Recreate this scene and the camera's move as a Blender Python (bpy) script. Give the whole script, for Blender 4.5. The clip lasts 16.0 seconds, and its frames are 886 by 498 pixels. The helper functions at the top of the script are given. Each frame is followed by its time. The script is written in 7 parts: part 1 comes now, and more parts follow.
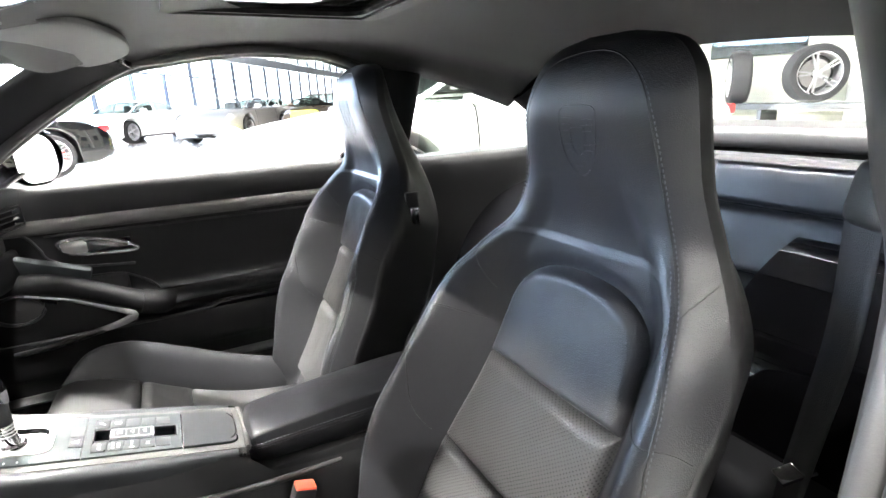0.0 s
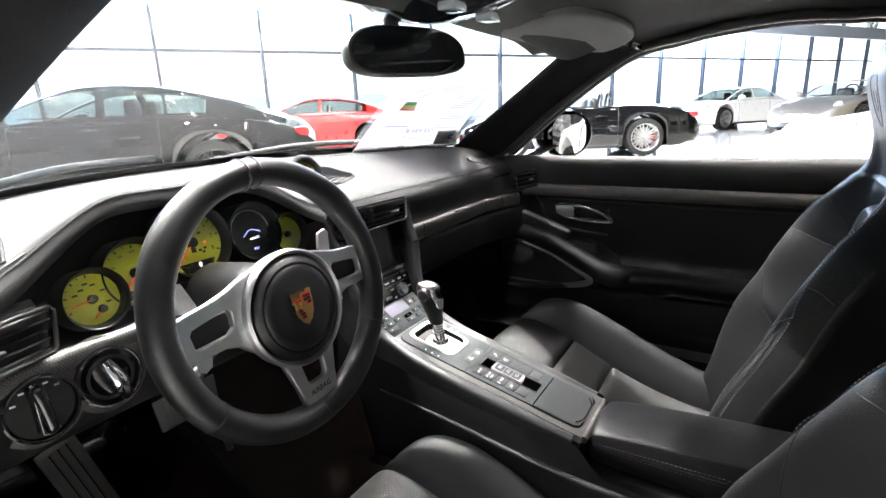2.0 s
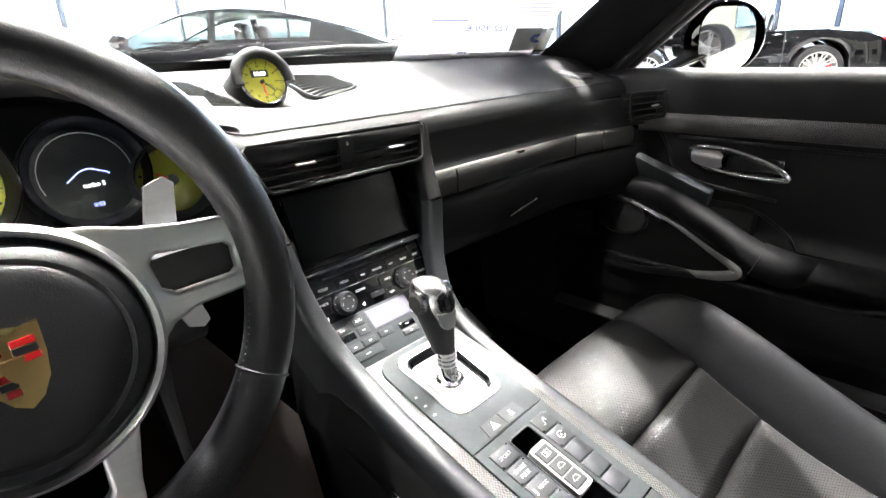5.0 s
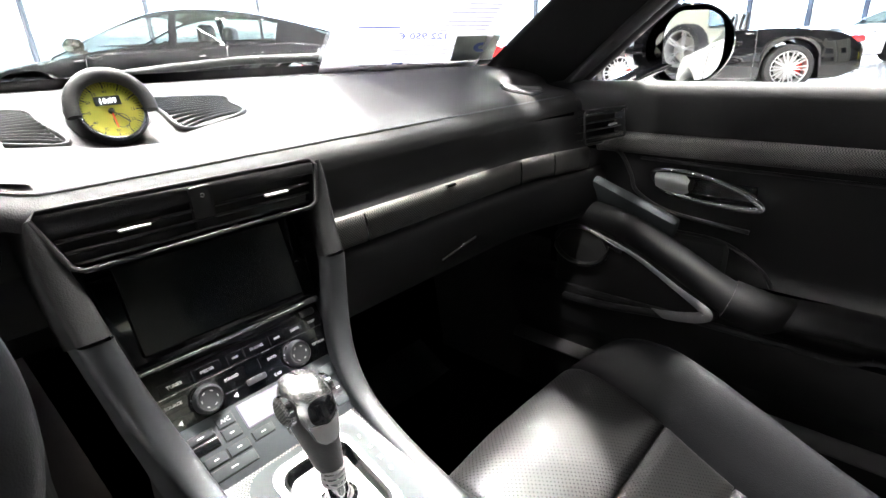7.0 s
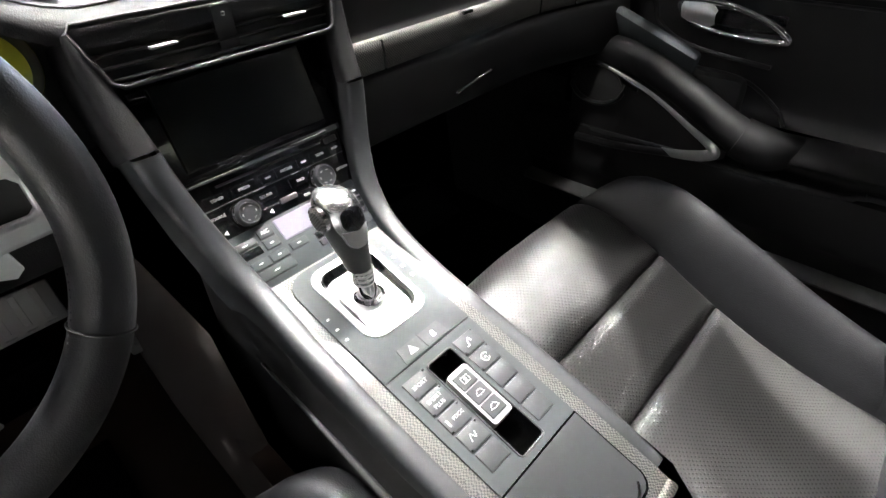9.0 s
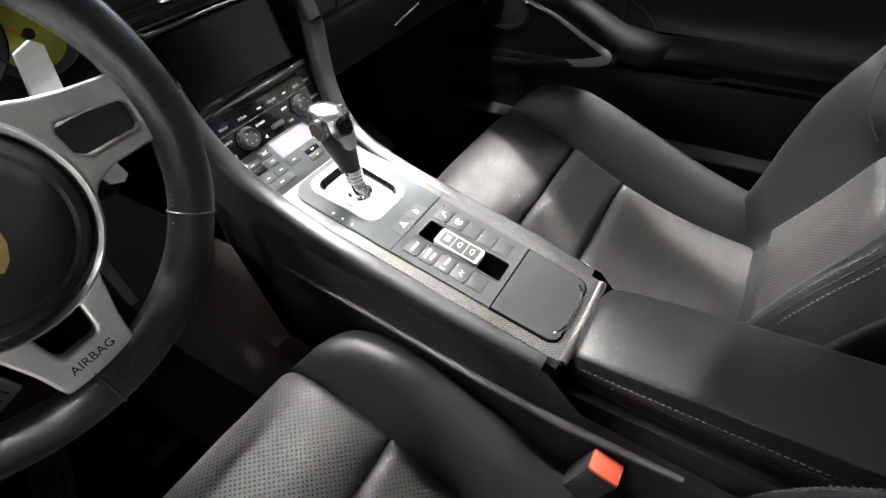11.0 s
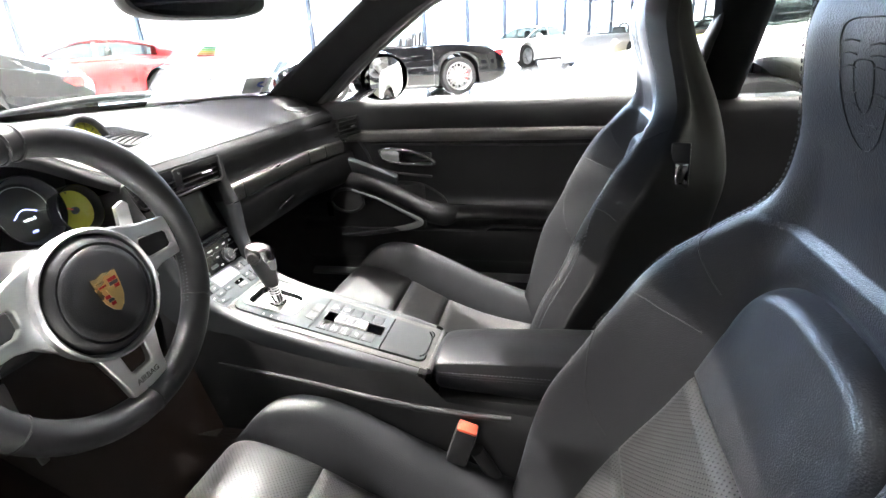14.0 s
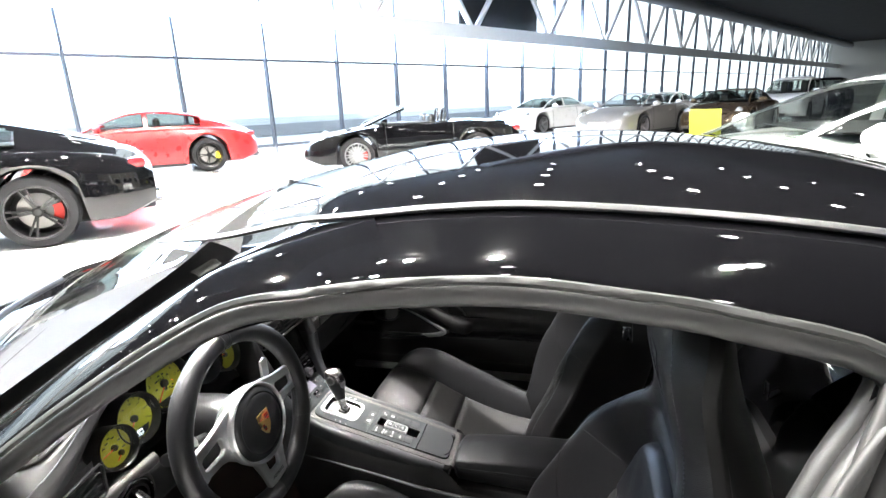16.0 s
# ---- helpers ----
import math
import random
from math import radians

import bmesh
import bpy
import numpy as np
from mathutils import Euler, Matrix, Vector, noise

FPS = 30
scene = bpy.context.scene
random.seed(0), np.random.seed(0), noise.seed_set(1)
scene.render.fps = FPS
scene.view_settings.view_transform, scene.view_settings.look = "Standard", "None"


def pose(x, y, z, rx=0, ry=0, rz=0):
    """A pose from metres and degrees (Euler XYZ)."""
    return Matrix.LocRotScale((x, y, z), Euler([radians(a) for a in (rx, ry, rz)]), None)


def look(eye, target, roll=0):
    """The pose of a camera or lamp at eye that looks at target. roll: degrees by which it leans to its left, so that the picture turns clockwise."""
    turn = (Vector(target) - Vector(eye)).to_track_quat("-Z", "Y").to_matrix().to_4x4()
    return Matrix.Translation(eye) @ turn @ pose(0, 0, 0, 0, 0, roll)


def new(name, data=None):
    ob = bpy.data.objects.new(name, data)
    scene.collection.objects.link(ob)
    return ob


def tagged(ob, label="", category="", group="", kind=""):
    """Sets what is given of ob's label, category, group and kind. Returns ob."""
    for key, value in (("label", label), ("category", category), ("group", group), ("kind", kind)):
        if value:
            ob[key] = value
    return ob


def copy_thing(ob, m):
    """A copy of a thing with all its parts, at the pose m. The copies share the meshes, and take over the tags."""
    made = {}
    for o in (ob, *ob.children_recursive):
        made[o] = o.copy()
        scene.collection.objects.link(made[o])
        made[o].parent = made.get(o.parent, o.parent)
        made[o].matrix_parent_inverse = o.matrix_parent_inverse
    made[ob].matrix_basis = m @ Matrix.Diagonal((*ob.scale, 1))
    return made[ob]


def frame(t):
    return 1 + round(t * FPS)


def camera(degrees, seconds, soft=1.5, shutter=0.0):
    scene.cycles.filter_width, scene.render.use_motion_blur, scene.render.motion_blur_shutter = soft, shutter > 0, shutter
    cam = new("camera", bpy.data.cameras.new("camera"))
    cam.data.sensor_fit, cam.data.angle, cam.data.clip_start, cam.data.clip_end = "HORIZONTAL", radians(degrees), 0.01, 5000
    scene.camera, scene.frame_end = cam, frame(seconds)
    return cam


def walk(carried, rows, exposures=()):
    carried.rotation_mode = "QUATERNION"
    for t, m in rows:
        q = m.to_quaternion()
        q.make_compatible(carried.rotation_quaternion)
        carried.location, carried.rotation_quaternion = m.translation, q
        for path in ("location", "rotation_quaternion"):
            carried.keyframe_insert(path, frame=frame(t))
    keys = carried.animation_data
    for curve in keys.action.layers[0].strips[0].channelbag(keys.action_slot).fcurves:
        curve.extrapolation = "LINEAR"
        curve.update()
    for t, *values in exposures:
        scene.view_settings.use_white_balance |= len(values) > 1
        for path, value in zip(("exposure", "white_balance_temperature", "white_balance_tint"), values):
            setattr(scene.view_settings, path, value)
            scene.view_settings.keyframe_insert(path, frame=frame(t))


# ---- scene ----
cam = camera(81.5, 16.0)
PATH = [
    (0, (-0.856, -0.239, 1.048), (0.848, -1.127, 0.491), -2.4),
    (0.5, (-0.847, -0.317, 1.056), (1.028, -0.749, 0.511), -2.7),
    (0.7, (-0.844, -0.341, 1.054), (1.068, -0.579, 0.517), -2.5),
    (1, (-0.826, -0.379, 1.042), (1.101, -0.294, 0.513), -2.7),
    (1.5, (-0.79, -0.425, 1.024), (1.04, 0.193, 0.507), -2.4),
    (2, (-0.774, -0.467, 1.025), (0.872, 0.545, 0.508), -2.2),
    (2.5, (-0.752, -0.476, 1.011), (0.694, 0.806, 0.498), -1.6),
    (3, (-0.722, -0.458, 0.984), (0.553, 0.974, 0.417), -1.0),
    (3.5, (-0.647, -0.405, 0.961), (0.579, 1.034, 0.307), -1.3),
    (4, (-0.54, -0.365, 0.949), (0.681, 1.064, 0.267), -1.7),
    (4.3, (-0.479, -0.356, 0.95), (0.741, 1.065, 0.247), -2.1),
    (4.5, (-0.438, -0.333, 0.95), (0.81, 1.051, 0.224), -2.2),
    (5, (-0.341, -0.314, 0.939), (0.978, 1.001, 0.211), -2.3),
    (7.3, (-0.178, -0.273, 0.96), (1.187, 0.99, 0.222), -2.5),
    (7.5, (-0.183, -0.271, 0.963), (1.166, 0.989, 0.194), -2.2),
    (8, (-0.194, -0.269, 0.958), (1.09, 0.946, 0.023), -2.2),
    (8.5, (-0.202, -0.284, 0.954), (0.989, 0.882, -0.152), -2.6),
    (9, (-0.218, -0.302, 0.945), (0.905, 0.819, -0.273), -3.1),
    (11.5, (-0.436, -0.39, 0.984), (0.812, 0.357, -0.389), -6.4),
    (12, (-0.499, -0.428, 0.959), (0.822, 0.208, -0.402), -6.7),
    (12.5, (-0.567, -0.452, 0.969), (0.864, 0.078, -0.324), -5.9),
    (13, (-0.635, -0.464, 0.984), (0.939, -0.012, -0.163), -4.6),
    (13.5, (-0.695, -0.482, 0.998), (1.017, -0.066, 0.054), -3.3),
    (14, (-0.775, -0.476, 1.034), (1.035, -0.064, 0.29), -3.0),
    (14.5, (-0.902, -0.499, 1.093), (0.95, -0.067, 0.475), -2.8),
    (15, (-1.03, -0.537, 1.182), (0.829, -0.087, 0.599), -2.7),
    (15.2, (-1.069, -0.544, 1.23), (0.787, -0.093, 0.634), -2.1),
    (15.5, (-1.103, -0.557, 1.275), (0.75, -0.09, 0.684), -2.6),
    (16, (-1.083, -0.543, 1.363), (0.78, -0.062, 0.817), -2.3),
]
walk(cam, [(t, look(eye, target, roll)) for t, eye, target, roll in PATH], [(0, 2.35), (1.0, 1.95), (1.5, 1.5), (2.5, 0.82), (3.5, 0.75), (4.0, 1.0), (4.5, 1.35), (5.0, 1.5), (7.5, 1.4), (8.5, 1.3), (9.2, 1.3), (11.4, 1.35), (12.0, 1.7), (13.0, 2.0), (14.0, 2.15), (14.5, 1.7), (15.0, 1.35), (15.5, 1.05), (16, 1.05)])

# ---- world, sun, lights ----
world = bpy.data.worlds.new("sky")
scene.world = world
world.use_nodes = True
wn = world.node_tree
sky = wn.nodes.new("ShaderNodeTexSky")
sky.sky_type, sky.sun_disc = "NISHITA", False
sky.sun_elevation, sky.sun_rotation = radians(35), radians(40)
sky.air_density, sky.dust_density = 1.0, 1.0
wn.links.new(sky.outputs["Color"], wn.nodes["Background"].inputs["Color"])
wn.nodes["Background"].inputs["Strength"].default_value = 0.15


def lamp(name, kind, energy, m, colour=(1, 1, 1), size=0.3, size_y=None, angle=None):
    data = bpy.data.lights.new(name, kind)
    data.energy, data.color = energy, colour
    if kind == "AREA":
        data.shape, data.size = ("RECTANGLE" if size_y else "DISK"), size
        if size_y:
            data.size_y = size_y
    if kind == "SUN":
        data.angle = radians(angle)
    ob = new(name, data)
    ob.matrix_world = m
    return ob


# overcast daylight, low and wide
lamp("sun", "SUN", 1.0, look((8, 14, 12), (0, 0, 0)), (1, 0.97, 0.93), angle=12)
# the glazed wall runs from the front to the far right of the car
WALL_DIR = Vector((0.85, -0.527, 0)).normalized()
WALL_IN = Vector((-0.527, -0.85, 0)).normalized()
WALL_AT = Vector((11.28, 13.48, 0))
for a in (-3.0, 9.0, 21.0):
    c = WALL_AT + WALL_DIR * a - WALL_IN * 0.35 + Vector((0, 0, 4.8))
    lamp("window_light", "AREA", 2300, look(c, c + WALL_IN * 5 + Vector((0, 0, -0.9))), (0.55, 0.70, 1.0), 11.5, 3.3)
CEILING_Z = 7.8
FLOOR_Z = 0.08
SPOTS = [(-0.2, 3.3, 950), (2.6, 0.8, 1500), (0.7, 5.6, 1600), (-0.6, 9.4, 2300), (-4.2, -0.5, 190), (-6.6, 1.8, 90), (6.5, 0.8, 700), (3.6, 3.0, 1100), (0.2, -3.0, 250)]
for sx, sy, watts in SPOTS:
    lamp("ceiling_spot", "AREA", watts, look((sx, sy, CEILING_Z - 0.26), (sx, sy, 0)), (1, 0.965, 0.92), 0.26)

# ---- materials ----
MATS = {}


def nodes_of(name):
    m = bpy.data.materials.new(name)
    m.use_nodes = True
    nt = m.node_tree
    return m, nt, nt.nodes["Principled BSDF"], nt.links


def mat(name, colour, rough=0.5, metal=0.0, coat=0.0, spec=0.5, var=0.15, scale=6.0, grain=0.0, grain_scale=300.0, rvar=0.1, sheen=0.0, stretch=None, emit=None, kind="noise"):
    """A surface with broad variation, a fine grain as bump and changing gloss."""
    m, nt, b, link = nodes_of(name)
    b.inputs["Roughness"].default_value = rough
    b.inputs["Metallic"].default_value = metal
    b.inputs["Coat Weight"].default_value = coat
    b.inputs["Coat Roughness"].default_value = 0.03
    b.inputs["Specular IOR Level"].default_value = spec
    b.inputs["Sheen Weight"].default_value = sheen
    co = nt.nodes.new("ShaderNodeTexCoord")
    vec = co.outputs["Object"]
    if stretch:
        mp = nt.nodes.new("ShaderNodeMapping")
        mp.inputs["Scale"].default_value = stretch
        link.new(vec, mp.inputs["Vector"])
        vec = mp.outputs["Vector"]
    n = nt.nodes.new("ShaderNodeTexNoise")
    n.inputs["Scale"].default_value, n.inputs["Detail"].default_value = scale, 5
    link.new(vec, n.inputs["Vector"])
    mix = nt.nodes.new("ShaderNodeMix")
    mix.data_type = "RGBA"
    mix.inputs[6].default_value = (*[c * (1 - var) for c in colour], 1)
    mix.inputs[7].default_value = (*[min(1, c * (1 + var)) for c in colour], 1)
    link.new(n.outputs["Fac"], mix.inputs[0])
    link.new(mix.outputs[2], b.inputs["Base Color"])
    if rvar:
        mr = nt.nodes.new("ShaderNodeMapRange")
        mr.inputs["To Min"].default_value, mr.inputs["To Max"].default_value = max(0, rough - rvar), min(1, rough + rvar)
        link.new(n.outputs["Fac"], mr.inputs["Value"])
        link.new(mr.outputs["Result"], b.inputs["Roughness"])
    if grain:
        if kind == "voronoi":
            g = nt.nodes.new("ShaderNodeTexVoronoi")
            out = g.outputs["Distance"]
        else:
            g = nt.nodes.new("ShaderNodeTexNoise")
            g.inputs["Detail"].default_value = 3
            out = g.outputs["Fac"]
        g.inputs["Scale"].default_value = grain_scale
        link.new(vec, g.inputs["Vector"])
        bump = nt.nodes.new("ShaderNodeBump")
        bump.inputs["Strength"].default_value, bump.inputs["Distance"].default_value = grain, 0.001
        link.new(out, bump.inputs["Height"])
        link.new(bump.outputs["Normal"], b.inputs["Normal"])
    if emit:
        b.inputs["Emission Color"].default_value, b.inputs["Emission Strength"].default_value = (*emit[0], 1), emit[1]
    MATS[name] = m
    return m


def perforated(name, colour, rough, pitch=0.0062):
    """Leather with rows of small holes, laid out in metres by the panel's own map."""
    m, nt, b, link = nodes_of(name)
    uv = nt.nodes.new("ShaderNodeUVMap")
    sc = nt.nodes.new("ShaderNodeVectorMath")
    sc.operation = "SCALE"
    sc.inputs["Scale"].default_value = 1 / pitch
    link.new(uv.outputs["UV"], sc.inputs[0])
    rot = nt.nodes.new("ShaderNodeMapping")
    rot.inputs["Rotation"].default_value = (0, 0, radians(45))
    link.new(sc.outputs["Vector"], rot.inputs["Vector"])
    fr = nt.nodes.new("ShaderNodeVectorMath")
    fr.operation = "FRACTION"
    link.new(rot.outputs["Vector"], fr.inputs[0])
    ds = nt.nodes.new("ShaderNodeVectorMath")
    ds.operation = "DISTANCE"
    ds.inputs[1].default_value = (0.5, 0.5, 0)
    link.new(fr.outputs["Vector"], ds.inputs[0])
    mr = nt.nodes.new("ShaderNodeMapRange")
    mr.inputs["From Min"].default_value, mr.inputs["From Max"].default_value = 0.13, 0.25
    link.new(ds.outputs["Value"], mr.inputs["Value"])
    co = nt.nodes.new("ShaderNodeTexCoord")
    n = nt.nodes.new("ShaderNodeTexNoise")
    n.inputs["Scale"].default_value, n.inputs["Detail"].default_value = 9, 5
    link.new(co.outputs["Object"], n.inputs["Vector"])
    tone = nt.nodes.new("ShaderNodeMix")
    tone.data_type = "RGBA"
    tone.inputs[6].default_value, tone.inputs[7].default_value = (*[c * 0.85 for c in colour], 1), (*[c * 1.2 for c in colour], 1)
    link.new(n.outputs["Fac"], tone.inputs[0])
    hole = nt.nodes.new("ShaderNodeMix")
    hole.data_type = "RGBA"
    hole.inputs[6].default_value = (0.002, 0.002, 0.002, 1)
    link.new(mr.outputs["Result"], hole.inputs[0])
    link.new(tone.outputs[2], hole.inputs[7])
    link.new(hole.outputs[2], b.inputs["Base Color"])
    b.inputs["Roughness"].default_value = rough
    shine = nt.nodes.new("ShaderNodeMath")
    shine.operation = "MULTIPLY"
    shine.inputs[1].default_value = 0.5
    link.new(mr.outputs["Result"], shine.inputs[0])
    link.new(shine.outputs[0], b.inputs["Specular IOR Level"])
    g = nt.nodes.new("ShaderNodeTexVoronoi")
    g.inputs["Scale"].default_value = 500
    link.new(co.outputs["Object"], g.inputs["Vector"])
    add = nt.nodes.new("ShaderNodeMath")
    add.operation = "MULTIPLY_ADD"
    add.inputs[1].default_value = 0.25
    link.new(g.outputs["Distance"], add.inputs[0])
    link.new(mr.outputs["Result"], add.inputs[2])
    bump = nt.nodes.new("ShaderNodeBump")
    bump.inputs["Strength"].default_value, bump.inputs["Distance"].default_value = 0.5, 0.0008
    link.new(add.outputs["Value"], bump.inputs["Height"])
    link.new(bump.outputs["Normal"], b.inputs["Normal"])
    MATS[name] = m
    return m


def woven(name, dark, light, cell, coat=0.18, rough=0.5):
    """Carbon fibre: a fine twill under clear lacquer."""
    m, nt, b, link = nodes_of(name)
    co = nt.nodes.new("ShaderNodeTexCoord")
    mp = nt.nodes.new("ShaderNodeMapping")
    mp.inputs["Location"].default_value = (0.0007, 0.0009, 0.0011)
    link.new(co.outputs["Object"], mp.inputs["Vector"])
    ch = nt.nodes.new("ShaderNodeTexChecker")
    ch.inputs["Scale"].default_value = 1 / cell
    ch.inputs["Color1"].default_value, ch.inputs["Color2"].default_value = (*dark, 1), (*light, 1)
    link.new(mp.outputs["Vector"], ch.inputs["Vector"])
    link.new(ch.outputs["Color"], b.inputs["Base Color"])
    b.inputs["Roughness"].default_value, b.inputs["Coat Weight"].default_value = rough, coat
    b.inputs["Coat Roughness"].default_value, b.inputs["Metallic"].default_value = 0.10, 0.0
    MATS[name] = m
    return m


def glass(name, tint=(1, 1, 1), clear=0.9, rough=0.0, base=0.045, power=5):
    """Thin pane: mostly clear, with a mirror sheen that grows at a slant."""
    m, nt, b, link = nodes_of(name)
    nt.nodes.remove(b)
    out = nt.nodes["Material Output"]
    tr, gl, mx, lw = (nt.nodes.new("ShaderNode" + k) for k in ("BsdfTransparent", "BsdfGlossy", "MixShader", "LayerWeight"))
    tr.inputs["Color"].default_value = (*[clear * c for c in tint], 1)
    gl.inputs["Roughness"].default_value = rough
    lw.inputs["Blend"].default_value = 0.5
    pw, ma = nt.nodes.new("ShaderNodeMath"), nt.nodes.new("ShaderNodeMath")
    pw.operation, ma.operation = "POWER", "MULTIPLY_ADD"
    pw.inputs[1].default_value, ma.inputs[1].default_value, ma.inputs[2].default_value = power, 0.85, base
    link.new(lw.outputs["Facing"], pw.inputs[0])
    link.new(pw.outputs[0], ma.inputs[0])
    link.new(ma.outputs[0], mx.inputs[0])
    link.new(tr.outputs[0], mx.inputs[1])
    link.new(gl.outputs[0], mx.inputs[2])
    link.new(mx.outputs[0], out.inputs["Surface"])
    MATS[name] = m
    return m


def emitter(name, colour, strength):
    m, nt, b, link = nodes_of(name)
    b.inputs["Base Color"].default_value = (*[0.5 * c for c in colour], 1)
    b.inputs["Emission Color"].default_value, b.inputs["Emission Strength"].default_value = (*colour, 1), strength
    MATS[name] = m
    return m


LEATHER = mat("leather", (0.0098, 0.0100, 0.0116), 0.42, spec=0.5, grain=0.28, grain_scale=650, kind="voronoi", var=0.2, rvar=0.06, scale=5)
LEATHER_DASH = mat("leather_dash", (0.0115, 0.0115, 0.0123), 0.58, spec=0.24, grain=0.2, grain_scale=800, kind="voronoi", var=0.2, rvar=0.06)
POLISHED = mat("polished_cap", (0.78, 0.78, 0.79), 0.26, metal=1.0, var=0.03, rvar=0.05)
LEATHER_WHEEL = mat("leather_wheel", (0.009, 0.009, 0.0105), 0.38, grain=0.15, grain_scale=900, kind="voronoi", rvar=0.08)
PERF = perforated("perforated_leather", (0.0215, 0.0210, 0.0212), 0.45, 0.0050)
THREAD = mat("thread", (0.075, 0.077, 0.088), 0.7, var=0.2)
SOFT = mat("soft_plastic", (0.011, 0.011, 0.0115), 0.52, grain=0.3, grain_scale=900)
HARD = mat("black_plastic", (0.013, 0.013, 0.014), 0.34, grain=0.15, grain_scale=900)
SATIN = mat("satin_grey_lacquer", (0.030, 0.032, 0.035), 0.44, metal=0.15, var=0.1, grain=0.1, grain_scale=1500)
PLATE = mat("console_plate", (0.042, 0.047, 0.050), 0.62, spec=0.10, metal=0.0, var=0.08, grain=0.05, grain_scale=900)
PIANO = mat("gloss_black", (0.004, 0.004, 0.005), 0.12, coat=0.6, var=0.2)
VENT_BLACK = mat("vent_black", (0.005, 0.005, 0.0055), 0.5, spec=0.35)
SCREEN = mat("dark_screen", (0.003, 0.0035, 0.004), 0.22, spec=0.25, var=0.3, rvar=0.02)
PAINT = mat("black_paint", (0.0025, 0.0025, 0.003), 0.035, spec=0.55, var=0.2, rvar=0.01)
CARBON = woven("carbon_fibre", (0.006, 0.006, 0.007), (0.105, 0.102, 0.096), 0.0017)
PEDAL = mat("pedal_metal", (0.36, 0.35, 0.34), 0.42, metal=0.4, var=0.1, grain=0.1, grain_scale=300)
ALU = mat("brushed_aluminium", (0.80, 0.80, 0.81), 0.36, metal=1.0, var=0.08, grain=0.12, grain_scale=60, stretch=(4, 60, 60), rvar=0.06)
CHROME = mat("chrome", (0.75, 0.75, 0.76), 0.09, metal=1.0, var=0.03, rvar=0.04)
MATTE_ALU = mat("matte_silver", (0.36, 0.36, 0.36), 0.50, metal=0.5, var=0.05, grain=0.1, grain_scale=1200)
RUBBER = mat("rubber", (0.016, 0.016, 0.016), 0.6, grain=0.15, grain_scale=400)
SEAL = mat("door_seal", (0.016, 0.016, 0.016), 0.55, grain=0.15, grain_scale=300)
HEADLINER = mat("suede_headliner", (0.0047, 0.0047, 0.0048), 0.95, spec=0.2, grain=0.8, grain_scale=900, sheen=0.1, var=0.3, scale=14)
SUEDE_GREY = mat("suede_grey", (0.016, 0.016, 0.017), 0.95, spec=0.15, grain=0.8, grain_scale=900, sheen=0.0, var=0.3, scale=20)
VISOR = mat("visor_cloth", (0.20, 0.20, 0.20), 0.9, spec=0.2, grain=0.6, grain_scale=900, var=0.15)
# black without gloss: shade of slots and creases put into the colour
RECESS_SHADE = mat("recess_shade", (0.001, 0.001, 0.001), 1.0, spec=0.0, rvar=0.0)
CARPET = mat("carpet", (0.045, 0.045, 0.047), 1.0, spec=0.1, grain=1.0, grain_scale=1400, sheen=0.2, var=0.4, scale=40)
MAT_BROWN = mat("floor_mat", (0.022, 0.0115, 0.0080), 1.0, spec=0.1, grain=1.0, grain_scale=1400, sheen=0.2, var=0.4, scale=30)
SILL = mat("sill_trim", (0.12, 0.12, 0.12), 0.5, grain=0.3, grain_scale=900)
YELLOW = mat("dial_yellow", (0.31, 0.30, 0.018), 0.6, var=0.06)
DIAL_BLACK = mat("dial_black", (0.004, 0.004, 0.005), 0.4)
MARK = mat("dial_mark", (0.012, 0.012, 0.01), 0.6)
WHITE_MARK = mat("white_mark", (0.65, 0.65, 0.65), 0.6, var=0.05)
RED = mat("red_plastic", (0.62, 0.10, 0.06), 0.4, var=0.1)
NEEDLE = mat("needle_red", (0.75, 0.06, 0.02), 0.5)
GOLD = mat("gold", (0.78, 0.55, 0.22), 0.28, metal=1.0, var=0.1)
CREST_RED = mat("crest_red", (0.35, 0.01, 0.01), 0.25, coat=0.6)
BLUE_LIT = emitter("lit_blue", (0.35, 0.4, 1.0), 1.6)
WHITE_LIT = emitter("lit_white", (0.9, 0.95, 1.0), 1.8)
RED_LIT = emitter("lit_red", (1.0, 0.08, 0.02), 2.0)
PAPER = mat("paper", (0.80, 0.80, 0.84), 0.75, var=0.03)
_nt = PAPER.node_tree
_mx, _tl = _nt.nodes.new("ShaderNodeMixShader"), _nt.nodes.new("ShaderNodeBsdfTranslucent")
_tl.inputs["Color"].default_value, _mx.inputs[0].default_value = (0.85, 0.85, 0.88, 1), 0.5
_nt.links.new(_nt.nodes["Principled BSDF"].outputs[0], _mx.inputs[1])
_nt.links.new(_tl.outputs[0], _mx.inputs[2])
_nt.links.new(_mx.outputs[0], _nt.nodes["Material Output"].inputs["Surface"])
INK = mat("ink_grey", (0.28, 0.30, 0.36), 0.8)
INK_BLUE = mat("ink_blue", (0.12, 0.16, 0.42), 0.8)
GLASS = glass("clear_glass", (0.97, 1.0, 0.98), 0.95)
GLASS_SCREEN = glass("windscreen_glass", (0.95, 1.0, 0.98), 0.90, 0.015, 0.10, 2.9)
GLASS_TINT = glass("tinted_glass", (0.85, 0.9, 0.87), 0.75)
GLASS_DARK = glass("dark_glass", (0.8, 0.85, 0.85), 0.35)
GLASS_WALL = glass("wall_glass", (0.96, 1.0, 1.0), 0.97)
MIRROR = mat("mirror", (0.85, 0.87, 0.88), 0.02, metal=1.0, var=0.01, rvar=0.0)
